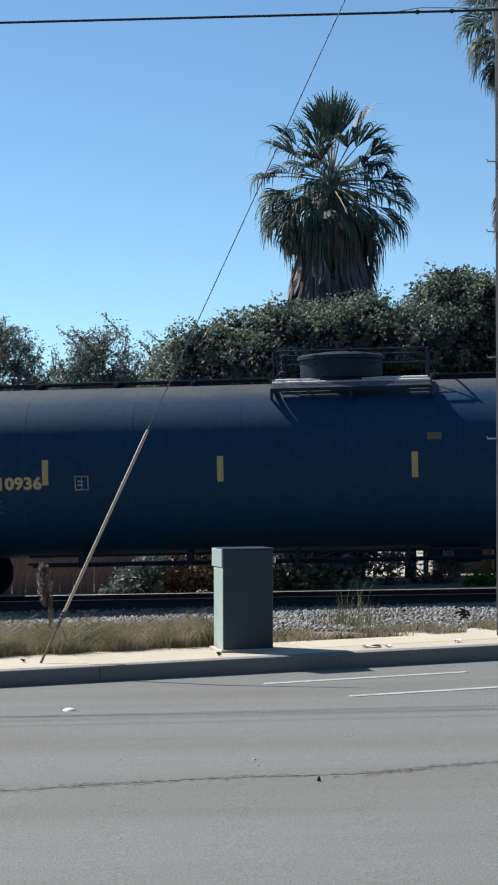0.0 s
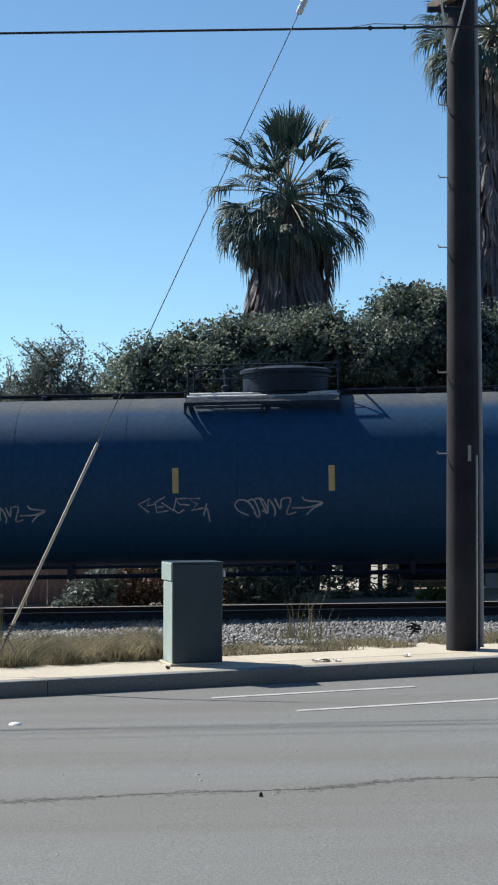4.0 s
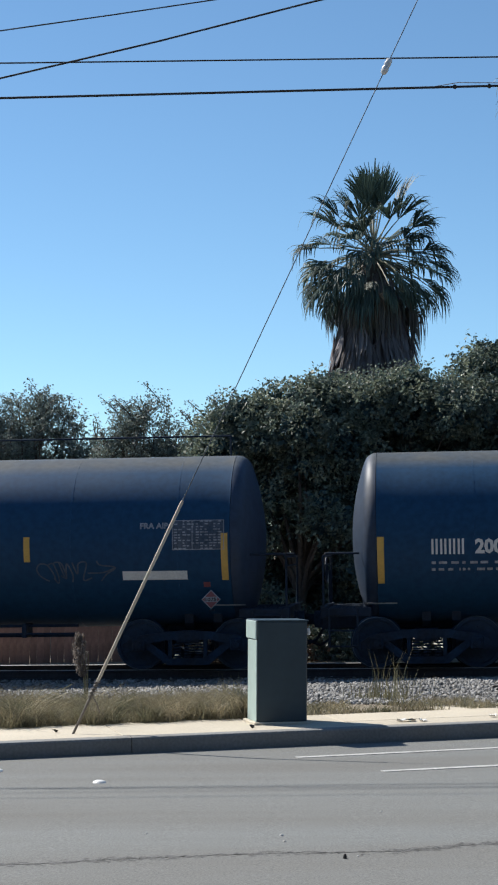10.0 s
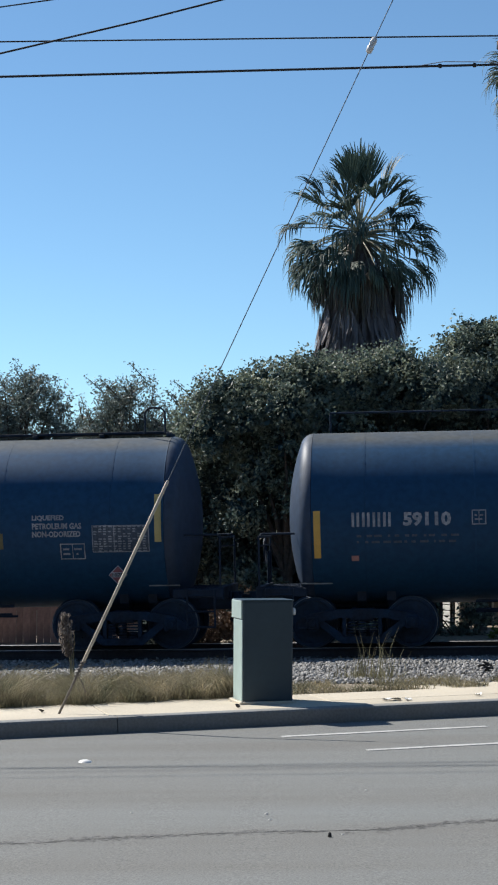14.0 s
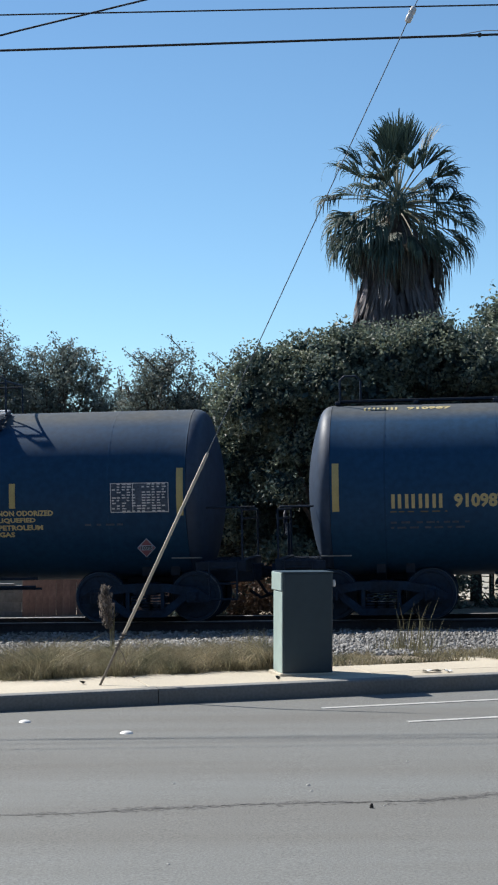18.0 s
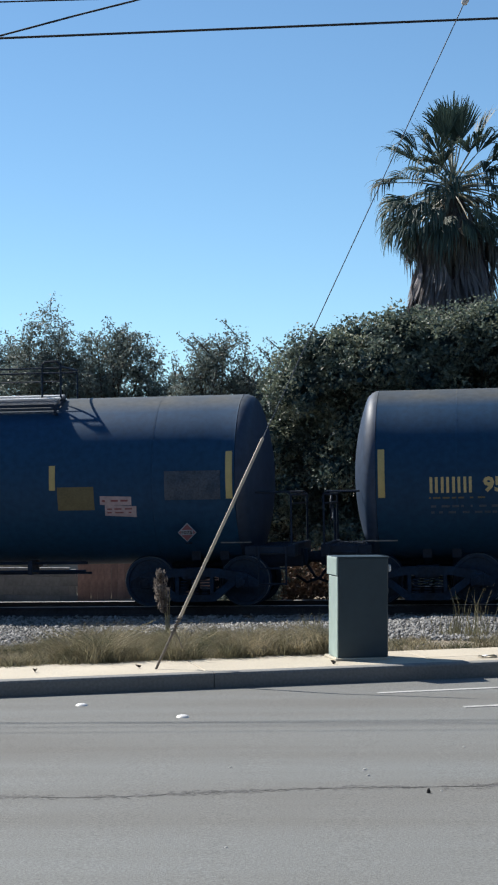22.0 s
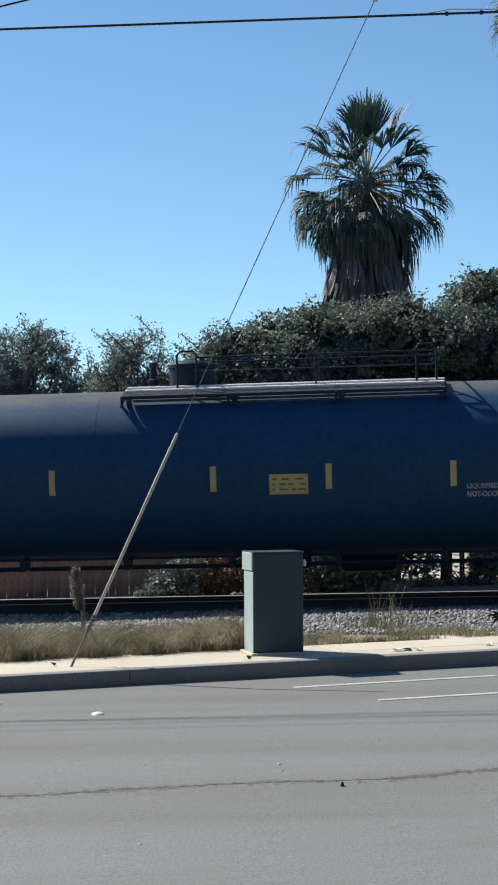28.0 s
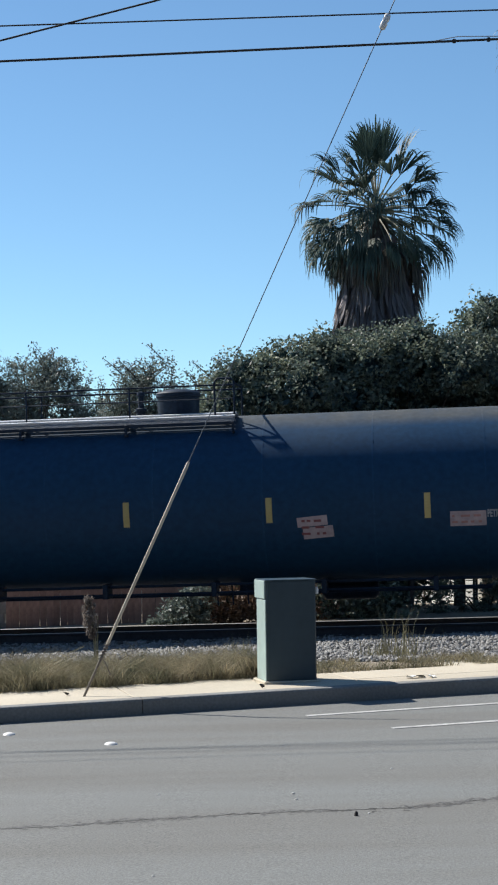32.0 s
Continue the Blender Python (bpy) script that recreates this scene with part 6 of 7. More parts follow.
house = thing("house", pose(-9.6, 44.0, -0.7), "low beige stucco house with a grey shingle roof", "house")
part("wall", Shape().box((1.5, 4.0, 1.1), (7.6, 6.4, 2.2), 0.02), STUCCO, house, "beige stucco wall")
g = Shape()
g.poly([(-2.6, 0), (2.6, 0), (2.6, 0.02), (0.0, 1.72), (-2.6, 0.02)][:1] + [(2.6, 0), (0, 1.72)], 0.2, Matrix.Translation((0.0, 0.2, 2.05)) @ pose(0, 0, 0, 90, 0, 0))
g.box((0, 0.6, 1.05), (4.8, 1.0, 2.1), 0.02)
part("gable_wall", g, STUCCO, house, "beige gable wall")
roof_a = math.atan2(1.72, 2.6)
for sg in (-1, 1):
    ln = math.hypot(2.9, 2.9 * 1.72 / 2.6)
    m = Matrix.Translation((sg * 1.42, 1.8, 2.05 + 1.72 - 1.42 * 1.72 / 2.6 + 0.06)) @ pose(0, 0, 0, 0, math.degrees(roof_a) * sg, 0)
    part("gable_roof", Shape().box((0, 0, 0), (ln, 3.9, 0.07), 0.01), SHINGLE, house, at=m)
    part("fascia", Shape().box((0, -1.97, -0.05), (ln, 0.03, 0.15), 0.006), TRIM, house, "white fascia board", at=m)
rows = 13
course = Shape().box((0, 0, 0), (9.4, 0.37, 0.022), 0.004).mesh("shingle_course", SHINGLE)
for k in range(rows):
    f_ = k / (rows - 1)
    part("shingle_course", course, SHINGLE, house, at=pose(2.0, 0.35 + 3.6 * f_, 2.12 + 1.62 * f_, 25, 0, 0))
part("roof_deck", Shape().box((2.0, 2.2, 2.86), (9.3, 4.2, 0.05), 0.01, pose(0, 0, 0, 24.2, 0, 0)), SHINGLE, house)
part("roof_deck", Shape().box((2.0, 5.9, 2.86), (9.3, 4.2, 0.05), 0.01, pose(0, 0, 0, -24.2, 0, 0)), SHINGLE, house)
part("eave_board", Shape().box((4.2, 0.18, 2.03), (5.0, 0.03, 0.14), 0.006), TRIM, house, "white eave board")
part("roof_vent", Shape().box((4.6, 3.7, 3.86), (0.35, 0.25, 0.16), 0.03), TRIM, house, "white roof vent")
for x in (-0.2, 0.75):
    w_ = part("window", Shape().box((x, 0.06, 1.55), (0.72, 0.10, 0.62), 0.01), TRIM, house, "white window frame")
    part("pane", Shape().box((x, 0.0, 1.55), (0.60, 0.03, 0.50), 0.004), GLASS, w_, "dark pane")

house2 = thing("house", pose(7.4, 42.2, -0.6), "beige stucco house in shade behind the hedge", "house")
part("wall", Shape().box((0.6, 2.5, 1.35), (7.0, 5.0, 2.7), 0.02), STUCCO, house2, "beige stucco wall")
part("roof", Shape().box((0.6, 1.1, 2.95), (7.8, 3.4, 0.09), 0.01, pose(0, 0, 0, 20, 0, 0)), SHINGLE, house2, "grey shingle roof")
part("roof", Shape().box((0.6, 4.2, 2.95), (7.8, 3.4, 0.09), 0.01, pose(0, 0, 0, -20, 0, 0)), SHINGLE, house2, "grey shingle roof")
part("eave_board", Shape().box((0.6, -0.46, 2.38), (7.8, 0.03, 0.14), 0.006), TRIM, house2, "white eave board")
for x, w in ((-2.3, 0.5), (-1.0, 0.85), (1.2, 0.9)):
    w_ = part("window", Shape().box((x, -0.02, 1.25), (w, 0.08, 0.8), 0.01), TRIM, house2, "white window frame")
    part("pane", Shape().box((x, -0.05, 1.25), (w - 0.12, 0.05, 0.68), 0.004), GLASS, w_, "dark pane")
    part("glazing_bar", Shape().box((x, -0.085, 1.25), (0.03, 0.02, 0.68), 0.003), TRIM, w_)
slats = thing("slatted_screen", pose(3.33, 42.73, 0.0, 0, 0, -64.5), "white slatted wooden screen in the sun behind the hedge", "fence")
for k in range(9):
    part("slat", Shape().box((0, 0, 0.10 + 0.135 * k), (4.1, 0.025, 0.112), 0.006), TRIM, slats)
for x in (-2.0, -1.2, -0.4, 0.4, 1.2, 2.0):
    part("slat_post", Shape().box((x, -0.03, 0.60), (0.05, 0.03, 1.25), 0.006), BARK, slats, "dark upright batten")
part("slat_back", Shape().box((0, 0.05, 0.58), (4.1, 0.02, 1.2), 0.004), BARK, slats, "dark board behind the slats")
panel = thing("white_panel", pose(6.73, 40.0, 0), "weathered white upright board leaning by the house", "board")
part("board", Shape().box((0, 0, 0.42), (0.24, 0.03, 0.9), 0.006), TRIM, panel)
part("board", Shape().box((0.22, 0.01, 0.46), (0.16, 0.03, 0.8), 0.006), TRIM, panel)

# ---- foliage ----


def leaf_quads(rs, at, size, droop=0.3):
    """Small folded leaves at the given places, turned every way, as arrays."""
    n = len(at)
    a, b = rs.uniform(0, 2 * np.pi, n), rs.uniform(-1.0, 0.9, n) - droop
    d = np.stack([np.cos(a) * np.cos(b), np.sin(a) * np.cos(b), np.sin(b)], -1)
    s = np.cross(d, rs.normal(size=(n, 3)))
    s /= np.linalg.norm(s, axis=1)[:, None] + 1e-9
    ln = (size * rs.uniform(0.6, 1.4, n))[:, None]
    v = np.stack([at, at + d * ln * 0.5 + s * ln * 0.26, at + d * ln, at + d * ln * 0.5 - s * ln * 0.26], 1)
    f_ = np.arange(4 * n).reshape(n, 4)
    return v.reshape(-1, 3), f_


def crown_points(rs, blobs, n, shell=0.55, rough=0.18, clumps=90, spread=0.22):
    """Leaf places gathered in clumps on and inside uneven blobs (x, y, z, rx, ry, rz)."""
    blobs = np.array(blobs, float)
    vol = blobs[:, 3] * blobs[:, 5]
    pick = rs.choice(len(blobs), clumps, p=vol / vol.sum())
    d = rs.normal(size=(clumps, 3))
    d /= np.linalg.norm(d, axis=1)[:, None]
    rad = shell + (1 - shell) * rs.uniform(0, 1, clumps) ** 0.6
    rad *= 1 + rough * rs.normal(size=clumps)
    c = blobs[pick, :3] + d * rad[:, None] * blobs[pick, 3:]
    which = rs.randint(0, clumps, n)
    sp = spread * rs.uniform(0.45, 1.45, clumps)
    return c[which] + np.clip(rs.normal(size=(n, 3)), -1.6, 1.6) * sp[which][:, None] * [1, 1, 0.8], c


def lump_points(rs, blobs, n, lumps, lump_r, spray_r, each=34):
    """Leaf places in small sprays that sit on the skins of large lumps, and the places of a dim core inside the lumps."""
    blobs = np.array(blobs, float)
    size = blobs[:, 3] * blobs[:, 5]
    pick = rs.choice(len(blobs), lumps, p=size / size.sum())
    d = rs.normal(size=(lumps, 3))
    d /= np.linalg.norm(d, axis=1)[:, None]
    c = blobs[pick, :3] + d * blobs[pick, 3:] * (0.55 + 0.40 * rs.uniform(0, 1, (lumps, 1)) ** 0.5)
    # the undersides lie back in the shade of the lumps above them
    c[:, 1] += 0.8 * np.clip(-d[:, 2], 0, 1)
    r = lump_r * rs.uniform(0.55, 1.45, lumps)
    sprays = n // each
    k = rs.choice(lumps, sprays, p=r ** 2 / (r ** 2).sum())
    o = rs.normal(size=(sprays, 3))
    o /= np.linalg.norm(o, axis=1)[:, None]
    at = c[k] + o * (r[k] * rs.uniform(0.78, 1.16, sprays))[:, None] * [1, 1, 0.8]
    q = rs.randint(0, sprays, n)
    reach = spray_r * rs.uniform(0.5, 1.5, sprays)
    out = at[q] + (np.clip(rs.normal(size=(n, 3)), -1.5, 1.5) + o[q] * 0.6) * reach[q][:, None]
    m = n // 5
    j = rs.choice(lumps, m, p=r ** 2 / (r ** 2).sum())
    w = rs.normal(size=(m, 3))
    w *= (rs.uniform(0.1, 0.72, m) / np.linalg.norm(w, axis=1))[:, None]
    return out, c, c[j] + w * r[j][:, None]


def tree(name, base, trunk_h, blobs, n_leaf, size, mat, label, seed, clumps, spread, twigs=30, shell=0.5, thick=0.16, droop=0.3, sprays=0, back=1.0):
    # back: a tree further off, larger by as much
    base = (base[0] * back, base[1] * back, base[2] * back + 2.6 * (1 - back))
    blobs = [tuple(q * back for q in b) for b in blobs]
    trunk_h, size, spread, thick = trunk_h * back, size * back, spread * back, thick * back
    dense = name == "hedge_tree"
    rs = np.random.RandomState(seed)
    rnd = random.Random(seed)
    t = thing(name, pose(*base), label, "tree")
    core = None
    if dense:
        pts, cs, core = lump_points(rs, blobs, n_leaf, clumps, spread, size * 1.15)
    else:
        pts, cs = crown_points(rs, blobs, n_leaf, shell, 0.16, clumps, spread)
    g = Shape()
    top = max(b[2] for b in blobs)
    fork = Vector((0, 0, trunk_h))
    g.tube([(0, 0, -0.3), (0.03, 0.02, trunk_h * 0.5), fork], [thick, thick * 0.85, thick * 0.75], 10)
    for k in rnd.sample(range(len(cs)), min(twigs, len(cs))):
        e = Vector(cs[k])
        mid = fork.lerp(e, 0.5) + Vector((rnd.uniform(-0.2, 0.2), rnd.uniform(-0.2, 0.2), rnd.uniform(0, 0.3)))
        g.tube([fork - Vector((0, 0, rnd.uniform(0, 0.5))), fork.lerp(mid, 0.5), mid, e], [thick * 0.45, thick * 0.32, thick * 0.2, 0.012], 6)
    part("trunk", g, BARK, t, "rough brown trunk with limbs", smooth=60)
    if sprays:
        # thin shoots that stand out of the crown against the sky
        g = Shape()
        extra = []
        for k in range(sprays):
            c_ = Vector(cs[rnd.randrange(len(cs))])
            if c_.z < top - 0.9:
                continue
            tip = c_ + Vector((rnd.uniform(-0.5, 0.5), rnd.uniform(-0.2, 0.2), rnd.uniform(0.15, 0.62)))
            bend = c_.lerp(tip, 0.55) + Vector((rnd.uniform(-0.1, 0.1), 0, rnd.uniform(0.05, 0.16)))
            line = [c_.lerp(bend, q / 4).lerp(bend.lerp(tip, q / 4), q / 4) for q in range(5)]
            g.tube(line, [0.014, 0.012, 0.010, 0.008, 0.005], 5)
            for q in range(30):
                p_ = line[rnd.randrange(1, 5)].lerp(line[rnd.randrange(1, 5)], rnd.random())
                extra.append((p_.x + rnd.gauss(0, 0.055), p_.y + rnd.gauss(0, 0.055), p_.z + rnd.gauss(0, 0.05)))
        if g.v:
            tagged(part("shoot", g, BARK, t, "thin bare shoots"), kind="stuff")
        if extra:
            pts = np.concatenate([pts, np.array(extra)])
    v, f_ = leaf_quads(rs, pts, np.full(len(pts), size), droop)
    part("crown", raw_mesh("crown", v, f_, mat), mat, t, "uneven crown of small leaves")
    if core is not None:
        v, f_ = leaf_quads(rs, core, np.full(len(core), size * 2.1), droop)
        part("inner_leaves", raw_mesh("inner_leaves", v, f_, LEAF_CORE), LEAF_CORE, t, "leaves deep inside the crown, painted dark for the shade there")
    return t


# dense dark trees behind the middle of the train
tree("hedge_tree", (0.2, 38.0, 0.38), 1.5, [(0, 0, 4.6, 1.5, 1.3, 1.7), (-1.0, 0, 4.5, 1.0, 1.1, 1.5), (0.9, 0, 4.65, 1.2, 1.2, 1.4), (0.2, 0, 2.4, 1.7, 1.3, 1.6), (-0.9, 0.2, 1.4, 1.0, 1.0, 1.2), (-1.6, 0.1, 4.6, 0.5, 0.6, 1.2)], 80000, 0.090, LEAF_DARK, "dense dark green tree with a rounded crown", 11, 64, 0.46)
tree("hedge_tree", (2.5, 38.2, 0.38), 1.5, [(0, 0, 4.9, 1.5, 1.3, 1.6), (0.9, 0, 5.1, 1.3, 1.2, 1.6), (-0.9, 0, 4.7, 1.2, 1.2, 1.5), (0.2, 0.3, 2.7, 1.8, 1.2, 1.4), (0.6, 0.4, 1.65, 1.7, 0.8, 0.6)], 80000, 0.090, LEAF_DARK, "dense dark green tree, tallest leaves in sun", 12, 64, 0.46, thick=0.06)
tree("hedge_tree", (4.6, 38.6, 0.38), 1.5, [(0, 0, 5.3, 1.35, 1.0, 1.6), (0.2, 0, 5.9, 0.9, 0.8, 0.9), (-0.6, 0, 5.2, 1.0, 0.9, 1.4), (0.9, 0, 5.2, 1.2, 1.0, 1.5), (0.1, 0.3, 2.9, 1.6, 1.2, 1.4), (-0.2, 0.3, 1.75, 1.6, 0.8, 0.6)], 80000, 0.090, LEAF_DARK, "tall dense dark green tree beside the hedge", 13, 64, 0.46)
tree("hedge_tree", (6.9, 38.8, 0.38), 1.5, [(0, 0, 4.8, 1.5, 1.2, 1.7), (-0.8, 0, 4.9, 1.1, 1.1, 1.7), (1.2, 0, 4.4, 1.5, 1.2, 1.7), (0.1, 0.3, 2.6, 1.8, 1.2, 1.6)], 64000, 0.090, LEAF_DARK, "dense dark green tree behind the utility pole", 14, 56, 0.46)
tree("hedge_tree", (9.8, 39.0, 0.1), 1.5, [(0, 0, 4.2, 1.6, 1.2, 1.7), (0.8, 0, 3.6, 1.5, 1.2, 1.7)], 12000, 0.12, LEAF_DARK, "dense dark green tree at the hedge's end", 15, 40, 0.48)
for k, (x, y, top) in enumerate(((-0.6, 39.6, 5.2), (1.4, 39.6, 5.5), (3.7, 39.7, 5.6), (6.2, 40.3, 5.6), (8.4, 40.5, 5.2))):
    tree("hedge_tree", (x, y, 0.0), 1.6, [(0, 0, top - 1.3, 1.5, 0.6, 1.4), (0.3, 0, top - (2.9 if x < 2 else 2.45), 1.6, 0.6, 1.4 if x < 2 else 0.9)] + ([(0, 0, 1.2, 1.5, 0.8, 1.2)] if x < 2 else []), 20000, 0.15, LEAF_DARK, "dark tree standing deep in the hedge's shade", 60 + k, 36, 0.55)
tree("hedge_tree", (-2.3, 38.9, 0.0), 1.2, [(0, 0, 2.6, 0.9, 0.7, 1.2), (0.5, 0, 1.3, 1.0, 0.7, 1.1), (0.7, 0, 3.6, 0.7, 0.7, 0.9), (-0.5, 0, 1.0, 0.8, 0.6, 0.9)], 40000, 0.080, LEAF_DARK, "dark leafy tree hanging down behind the fence", 17, 46, 0.38)
# thinner grey-green trees to the left
LOOSE = "loose grey-green tree with sky showing through"
tree("thin_tree", (-3.5, 40.0, 0.00), 2.4, [(0, 0, 5.2, 0.9, 0.9, 1.1), (-0.6, 0, 4.7, 0.8, 0.9, 1.0), (0.7, 0, 4.9, 0.8, 0.9, 1.0), (0.0, 0, 3.7, 1.5, 0.8, 0.9)], 25000, 0.066, LEAF_GREY, LOOSE, 21, 190, 0.14, 60, 0.35, 0.12, sprays=260)
tree("thin_tree", (-6.15, 40.3, 0.10), 2.4, [(0, 0, 5.2, 1.0, 0.9, 1.2), (-0.5, 0, 4.7, 0.8, 0.9, 1.0), (0.5, 0, 5.0, 0.7, 0.9, 1.0), (0.0, 0, 3.7, 1.6, 0.8, 0.9)], 25000, 0.066, LEAF_GREY, LOOSE, 22, 190, 0.14, 60, 0.35, 0.12, sprays=260, back=1.29)
tree("thin_tree", (-8.1, 42.0, 0.40), 2.6, [(0, 0, 5.2, 1.1, 0.9, 1.3), (-0.6, 0, 4.4, 0.9, 0.9, 1.2), (0.6, 0, 4.7, 0.9, 0.9, 1.1), (0.0, 0, 3.7, 1.7, 0.8, 0.9)], 25000, 0.068, LEAF_GREY, LOOSE, 23, 190, 0.15, 60, 0.35, 0.13, sprays=260, back=1.25)
tree("thin_tree", (-10.3, 44.0, -0.30), 2.8, [(0, 0, 5.9, 1.1, 0.9, 1.5), (-0.7, 0, 5.0, 0.9, 0.9, 1.2), (0.7, 0, 5.2, 0.9, 0.9, 1.2), (0.0, 0, 4.0, 1.4, 0.8, 0.9)], 14000, 0.07, LEAF_GREY, "tall open grey-green tree with bare twigs", 24, 130, 0.17, 60, 0.3, 0.14, sprays=160, back=1.25)
tree("thin_tree", (-12.3, 44.5, -0.30), 2.8, [(0, 0, 5.4, 1.3, 0.9, 1.5), (0.7, 0, 4.6, 1.0, 0.9, 1.2), (-0.4, 0, 3.9, 1.4, 0.8, 0.9)], 22000, 0.07, LEAF_GREY, LOOSE, 25, 130, 0.18, 50, 0.3, 0.14, sprays=120, back=1.25)
tree("thin_tree", (-1.75, 39.2, 0.00), 1.8, [(0, 0, 5.0, 0.55, 0.7, 1.0), (0.1, 0, 3.9, 0.9, 0.8, 1.1), (0.0, 0, 2.4, 1.1, 0.9, 1.3), (-0.3, 0, 1.4, 1.0, 0.8, 1.0)], 24000, 0.065, LEAF_GREY, "loose yellowish-green tree between the hedge and the thin trees", 26, 190, 0.17, 40, 0.4, 0.1, sprays=180)
tree("thin_tree", (-4.4, 41.5, -0.10), 1.2, [(0, 0, 3.0, 1.5, 0.8, 0.8), (-1.5, 0, 3.1, 1.2, 0.8, 0.8), (1.0, 0, 2.6, 1.0, 0.8, 0.9)], 24000, 0.065, LEAF_GREY, "low grey-green tree behind the fence", 27, 190, 0.18, 30, 0.4, 0.1, back=1.29)
for k, (x, y, z) in enumerate(((-2.6, 41.6, 4.7), (-5.0, 41.8, 4.55), (-7.15, 42.4, 4.9), (-9.2, 43.6, 5.3))):
    tree("thin_tree", (x, y, -0.1), 1.6, [(0, 0, z, 1.35, 0.7, 0.95), (0.5, 0, z - 0.9, 1.4, 0.7, 0.9), (-0.6, 0, z - 1.5, 1.3, 0.7, 0.9)], 22000, 0.064, LEAF_GREY, "grey-green tree filling the gap between its neighbours", 80 + k, 200, 0.19, 36, 0.3, 0.1, sprays=160, back=1.0 if k == 0 else 1.25)
tree("thin_tree", (-5.0, 41.2, 0.0), 0.8, [(0, 0, 1.9, 0.35, 0.4, 0.5), (0.5, 0, 2.6, 0.5, 0.4, 0.7), (1.0, 0, 3.3, 0.5, 0.4, 0.8)], 6500, 0.075, LEAF_GREY, "slender light green sapling behind the fence", 29, 60, 0.15, 26, 0.3, 0.05)
tree("green_shrub", (-8.5, 43.2, 0.35), 1.6, [(0, 0, 3.8, 0.75, 0.6, 0.6), (0.3, 0, 3.3, 0.6, 0.6, 0.5)], 3600, 0.10, LEAF_BRIGHT, "sunlit bright green shrub above the house roof", 28, 90, 0.13, 20, 0.4, 0.07)


def shrub(base, blobs, n, size, mat, label, seed, clumps, spread):
    rs = np.random.RandomState(seed)
    rnd = random.Random(seed)
    t = thing("shrub", pose(*base), label, "shrub", group="shrubs behind the track")
    pts, cs = crown_points(rs, blobs, n, 0.3, 0.15, clumps, spread)
    pts[:, 2] = np.abs(pts[:, 2])
    g = Shape()
    for k in range(14):
        e = Vector(cs[k % len(cs)])
        g.tube([(rnd.uniform(-0.2, 0.2), 0, -0.1), e * 0.5 + Vector((0, 0, 0.1)), e], [0.025, 0.016, 0.006], 5)
    part("stem", g, BARK, t)
    v, f_ = leaf_quads(rs, pts, np.full(len(pts), size))
    part("leaves", raw_mesh("leaves", v, f_, mat), mat, t, "small crowded leaves")


shrub((-2.35, 35.3, 0.05), [(0, 0, 0.45, 0.5, 0.4, 0.5), (-0.4, 0, 0.25, 0.4, 0.3, 0.3), (0.3, 0, 0.7, 0.35, 0.3, 0.4)], 3200, 0.085, LEAF_GREY, "leggy green shrub against the fence", 31, 80, 0.10)
shrub((-1.55, 35.6, 0.05), [(0, 0, 0.5, 0.5, 0.4, 0.6), (0.5, 0, 0.4, 0.5, 0.4, 0.5)], 3200, 0.085, LEAF_BROWN, "brownish creeper thicket beside the fence", 32, 80, 0.12)
shrub((-0.7, 35.9, 0.05), [(0, 0, 0.6, 0.6, 0.4, 0.7), (0.7, 0, 0.5, 0.6, 0.4, 0.6)], 3200, 0.085, LEAF_BROWN, "brownish creeper thicket in shade", 33, 80, 0.13)
shrub((0.9, 36.2, 0.05), [(0, 0, 0.6, 0.9, 0.4, 0.7), (0.88, 0, 0.25, 0.70, 0.4, 0.85)], 4400, 0.10, LEAF_DARK, "dark low shrub under the hedge trees", 34, 110, 0.14)
shrub((4.1, 37.2, 0.05), [(-0.25, 0, 0.3, 0.65, 0.3, 0.32), (-1.3, 0, 0.2, 0.5, 0.3, 0.3), (-0.93, 0, 0.55, 0.22, 0.3, 0.65), (-0.95, 0, 0.9, 0.2, 0.3, 0.4), (0.2, 0, 0.6, 0.38, 0.3, 0.62)], 4200, 0.09, LEAF_DARK, "dark low shrub in front of the house", 35, 70, 0.12)
shrub((4.95, 36.3, 0.12), [(0, 0, 0.38, 0.38, 0.3, 0.10), (0.3, 0, 0.30, 0.3, 0.3, 0.08)], 900, 0.09, LEAF_BRIGHT, "low sunlit green shrub beside the track", 36, 30, 0.06)


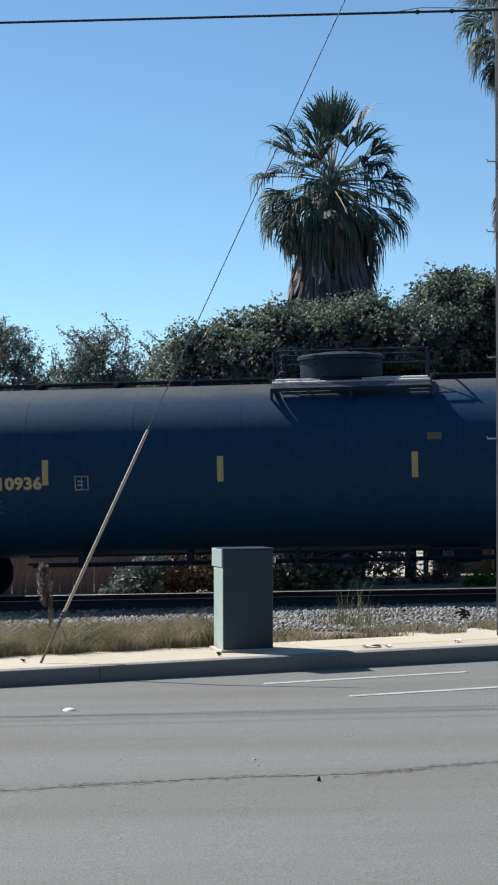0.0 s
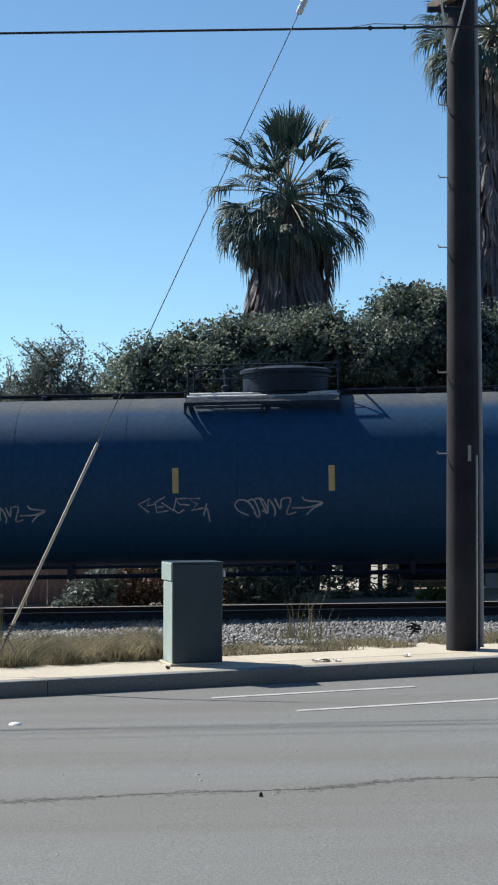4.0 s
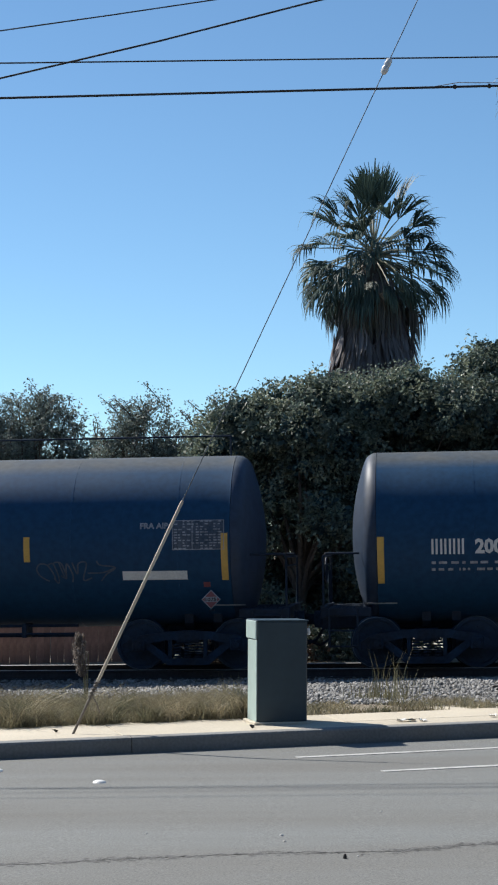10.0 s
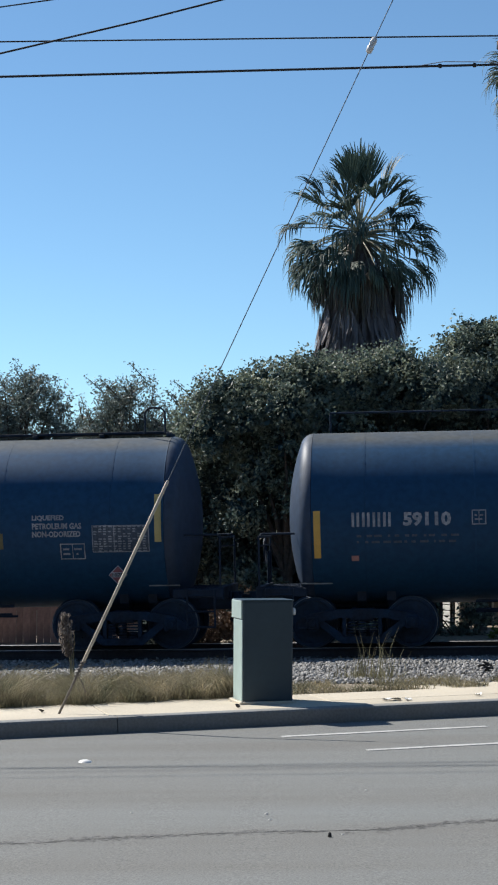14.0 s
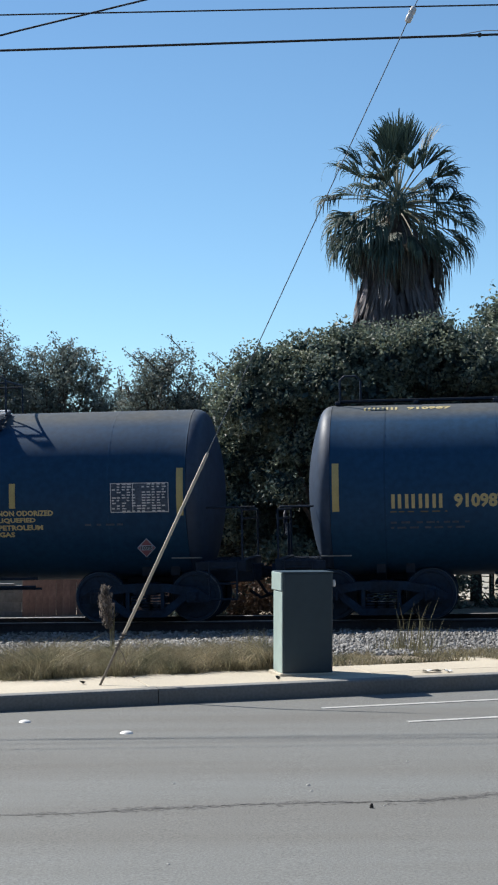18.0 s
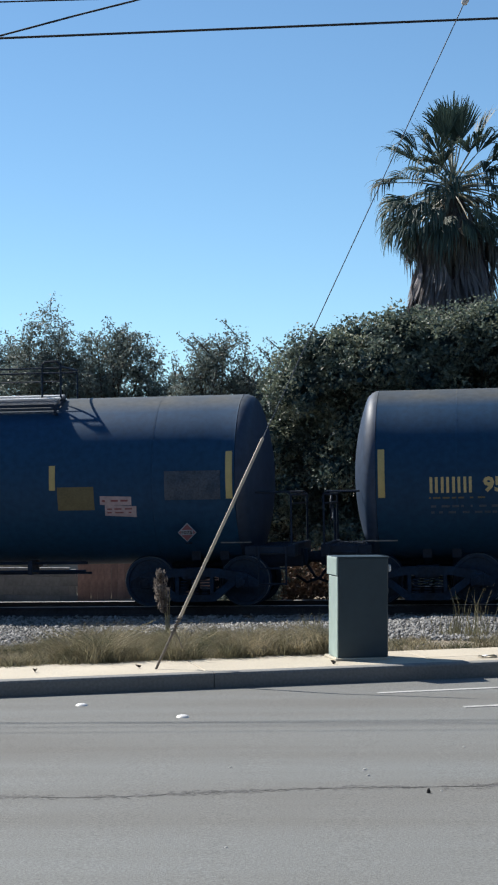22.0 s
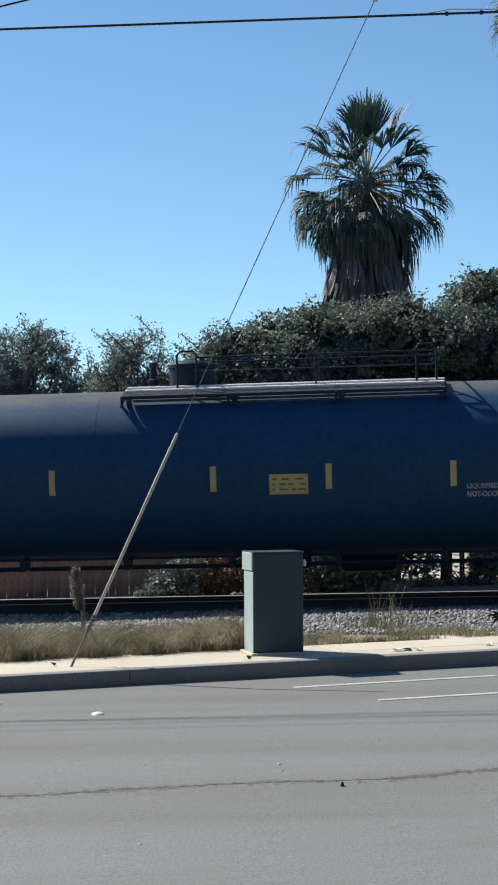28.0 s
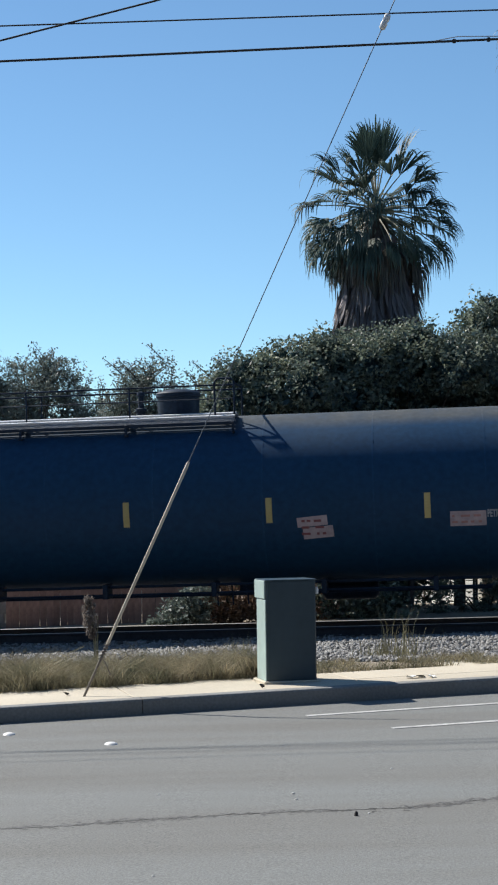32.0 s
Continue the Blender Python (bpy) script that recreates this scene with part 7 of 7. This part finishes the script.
# ---- fan palms ----
def frond_mesh(rnd, turn, up, stalk, blade, droop, segs=30, spread=78, bend=0.42, mat=PALM_GREEN):
    """A fan leaf growing from the origin: a stalk that bows under its weight, and pleated segments whose tips hang."""
    g = Shape()
    d = Vector((math.cos(turn) * math.cos(up), math.sin(turn) * math.cos(up), math.sin(up)))
    s = Vector((-math.sin(turn), math.cos(turn), 0))
    s = (Matrix.Rotation(rnd.uniform(-0.5, 0.5), 3, d) @ s).normalized()
    pts, p = [Vector((0, 0, 0))], Vector((0, 0, 0))
    for k in range(4):
        p = p + d * stalk / 4
        pts.append(p.copy())
        d = (d + Vector((0, 0, -0.035 * droop))).normalized()
    s = (s - d * s.dot(d)).normalized()
    up_ = d.cross(s)
    g.tube(pts, [0.030, 0.024, 0.019, 0.016, 0.012], 5, mi=1)
    for k in range(segs):
        a = radians(-spread + 2 * spread * k / (segs - 1)) + rnd.uniform(-0.03, 0.03)
        ln = blade * (1 - 0.30 * abs(a) / 1.6) * rnd.uniform(0.80, 1.12)
        r = (d * math.cos(a) + s * math.sin(a) + up_ * (0.42 * abs(math.sin(a)) + 0.05 * (k % 2))).normalized()
        side = r.cross(up_).normalized()
        q = pts[-1].copy()
        verts = []
        hang = droop * rnd.uniform(0.4, 1.5)
        fold = bend
        if droop > 0.6 and rnd.random() < 0.22:
            hang, fold, ln = hang * 2 + 1, bend * 0.75, ln * rnd.uniform(1.0, 1.25)
        gap, step = 2 * radians(spread) / segs, ln / 8
        for i in range(9):
            f_ = i / 8
            w = min(0.5 * gap * f_ * ln * 1.2, 0.060 * (1.06 - f_)) + 0.002
            verts += [q - side * w, q + up_ * w * 0.5, q + side * w]
            q = q + r * step
            r = (r + Vector((0, 0, -hang * (0.05 * f_ + 1.1 * max(0, f_ - fold))))).normalized()
        faces = []
        for i in range(8):
            j = 3 * i
            faces += [(j, j + 3, j + 4, j + 1), (j + 1, j + 4, j + 5, j + 2)]
        g.add(verts, faces)
    return g.mesh("frond", [mat, PETIOLE])


def dry_mesh(seed):
    """A dead leaf folded shut, hanging down from the origin."""
    rnd = random.Random(seed)
    g = Shape()
    for k in range(13):
        x0, y0 = rnd.uniform(-0.05, 0.05), rnd.uniform(-0.03, 0.03)
        wide, ln = rnd.uniform(-0.24, 0.24), rnd.uniform(0.7, 1.35)
        w = rnd.uniform(0.018, 0.044)
        twist = rnd.uniform(-0.8, 0.8)
        side = Vector((math.cos(twist), math.sin(twist), 0))
        verts = []
        for i, f_ in enumerate((0, 0.25, 0.55, 0.8, 1.0)):
            p = Vector((x0 + wide * math.sin(f_ * 2.2), y0 + 0.10 * math.sin(f_ * 3.0) + 0.16 * (1 - f_) ** 2, -ln * f_))
            ww = w * (0.15, 0.8, 1.0, 0.8, 0.1)[i]
            verts += [p - side * ww, p + side * ww]
        g.add(verts, [(2 * i, 2 * i + 1, 2 * i + 3, 2 * i + 2) for i in range(4)])
    return g.mesh("dry_frond", PALM_DRY)


DRY_FRONDS = [dry_mesh(50 + k) for k in range(7)]


WHORLS = [
    (9, 54, 84, 1.00, 1.00, 0.7, 0.60, 40, PALM_GREEN),
    (16, 14, 54, 1.12, 1.00, 1.8, 0.45, 50, PALM_GREEN),
    (24, -12, 20, 1.28, 1.00, 3.2, 0.40, 56, PALM_GREEN),
    (22, -34, -8, 1.36, 1.00, 4.0, 0.32, 54, PALM_GREEN),
    (20, -60, -26, 1.22, 0.95, 5.0, 0.20, 44, PALM_FADED)]


def palm(base, height, skirt, label, seed, size=1.0, dry=260):
    """height: of the heart; skirt: (from, to, half width) of the dead leaves below the heart."""
    rnd = random.Random(seed)
    t = thing("fan_palm", pose(*base), label, "palm tree")
    h = height
    g = Shape()
    pts = [(0, 0, -0.3 + (h - 0.2) * k / 12) for k in range(13)]
    g.tube(pts, [0.36 - 0.06 * k / 12 + 0.015 * (k % 2) for k in range(13)], 16)
    part("trunk", g, BARK, t, "thick ringed trunk", smooth=60)
    # whorls of leaves: how many, lowest and highest rise, stalk, blade, weight of the tips, where they bend, half spread
    for n, lo, hi, stalk, blade, weight, bend, spread, mat in WHORLS:
        first = rnd.uniform(0, 6)
        for k in range(n):
            f_ = (k + 0.5) / n
            up = radians(hi + (lo - hi) * f_ + rnd.uniform(-5, 5))
            me = frond_mesh(rnd, first + k * 2.39996 + rnd.uniform(-0.2, 0.2), up, size * stalk * rnd.uniform(0.88, 1.12), size * blade * rnd.uniform(0.85, 1.12) * (rnd.uniform(0.75, 1.5) if mat is PALM_FADED else 1), weight * rnd.uniform(0.7, 1.3), 24, spread, bend, mat)
            part("frond", me, mat, t, at=pose(0, 0, h - 0.25 * max(0, 1 - (lo + hi) / 160)))
    z0, z1, wide = skirt
    for k in range(dry):
        f_ = (k + rnd.random()) / dry
        turn = k * 2.39996
        far = wide * (0.55 + 0.45 * min(1, f_ * 2.2)) * rnd.uniform(0.72, 1.0)
        m = pose(math.cos(turn) * far, math.sin(turn) * far, h - z0 - (z1 - z0 - 0.9) * f_, rnd.uniform(-9, 9), rnd.uniform(-9, 9), math.degrees(turn) + 90)
        part("dry_frond", rnd.choice(DRY_FRONDS), PALM_DRY, t, "dead brown frond of the skirt" if k == 0 else "", at=m)
    return t


palm((2.02, 42.0, 0.0), 10.22, (0.75, 4.6, 1.20), "shaggy fan palm with a skirt of dead fronds", 41)
palm((7.85, 46.0, -0.2), 15.7, (0.8, 9.9, 1.28), "taller fan palm with a long skirt of dead fronds", 42, 1.1, dry=300)


# ---- what moves ----
START = 0.15
TRAVEL = [(0, 0.0), (1, 4.75), (2, 9.66), (3, 14.32), (4, 19.14), (4.5, 21.73), (6.5, 32.08), (7, 34.66), (8, 39.41), (9, 44.29), (10, 49.14), (11, 53.59), (12, 58.48), (13, 63.2), (14, 68.24), (14.5, 70.81), (16.5, 80.86), (17, 83.32), (18, 88.24), (19, 93.12), (20, 98.06), (21, 103.0), (22, 107.93), (23, 112.88), (24, 117.81), (24.5, 120.3), (26.5, 130.43), (27, 133.0), (28, 137.88), (29, 142.57), (30, 147.58), (31, 152.39), (32, 157.26)]


def motions():
    """The train rolls by to the right; its wheels turn with it."""
    ts, ss = zip(*TRAVEL)
    for car, c in CARS:
        walk(car, [(t, track_place(c + s + START)) for t, s in TRAVEL])
    steps = [k * 4 / 30 for k in range(241)]
    gone = np.interp(steps, ts, ss)
    for w, c, x in WHEELS:
        walk(w, [(t, pose(x, 0, WHEEL_R) @ Matrix.Rotation(s / WHEEL_R, 4, "Y")) for t, s in zip(steps, gone)])


motions()
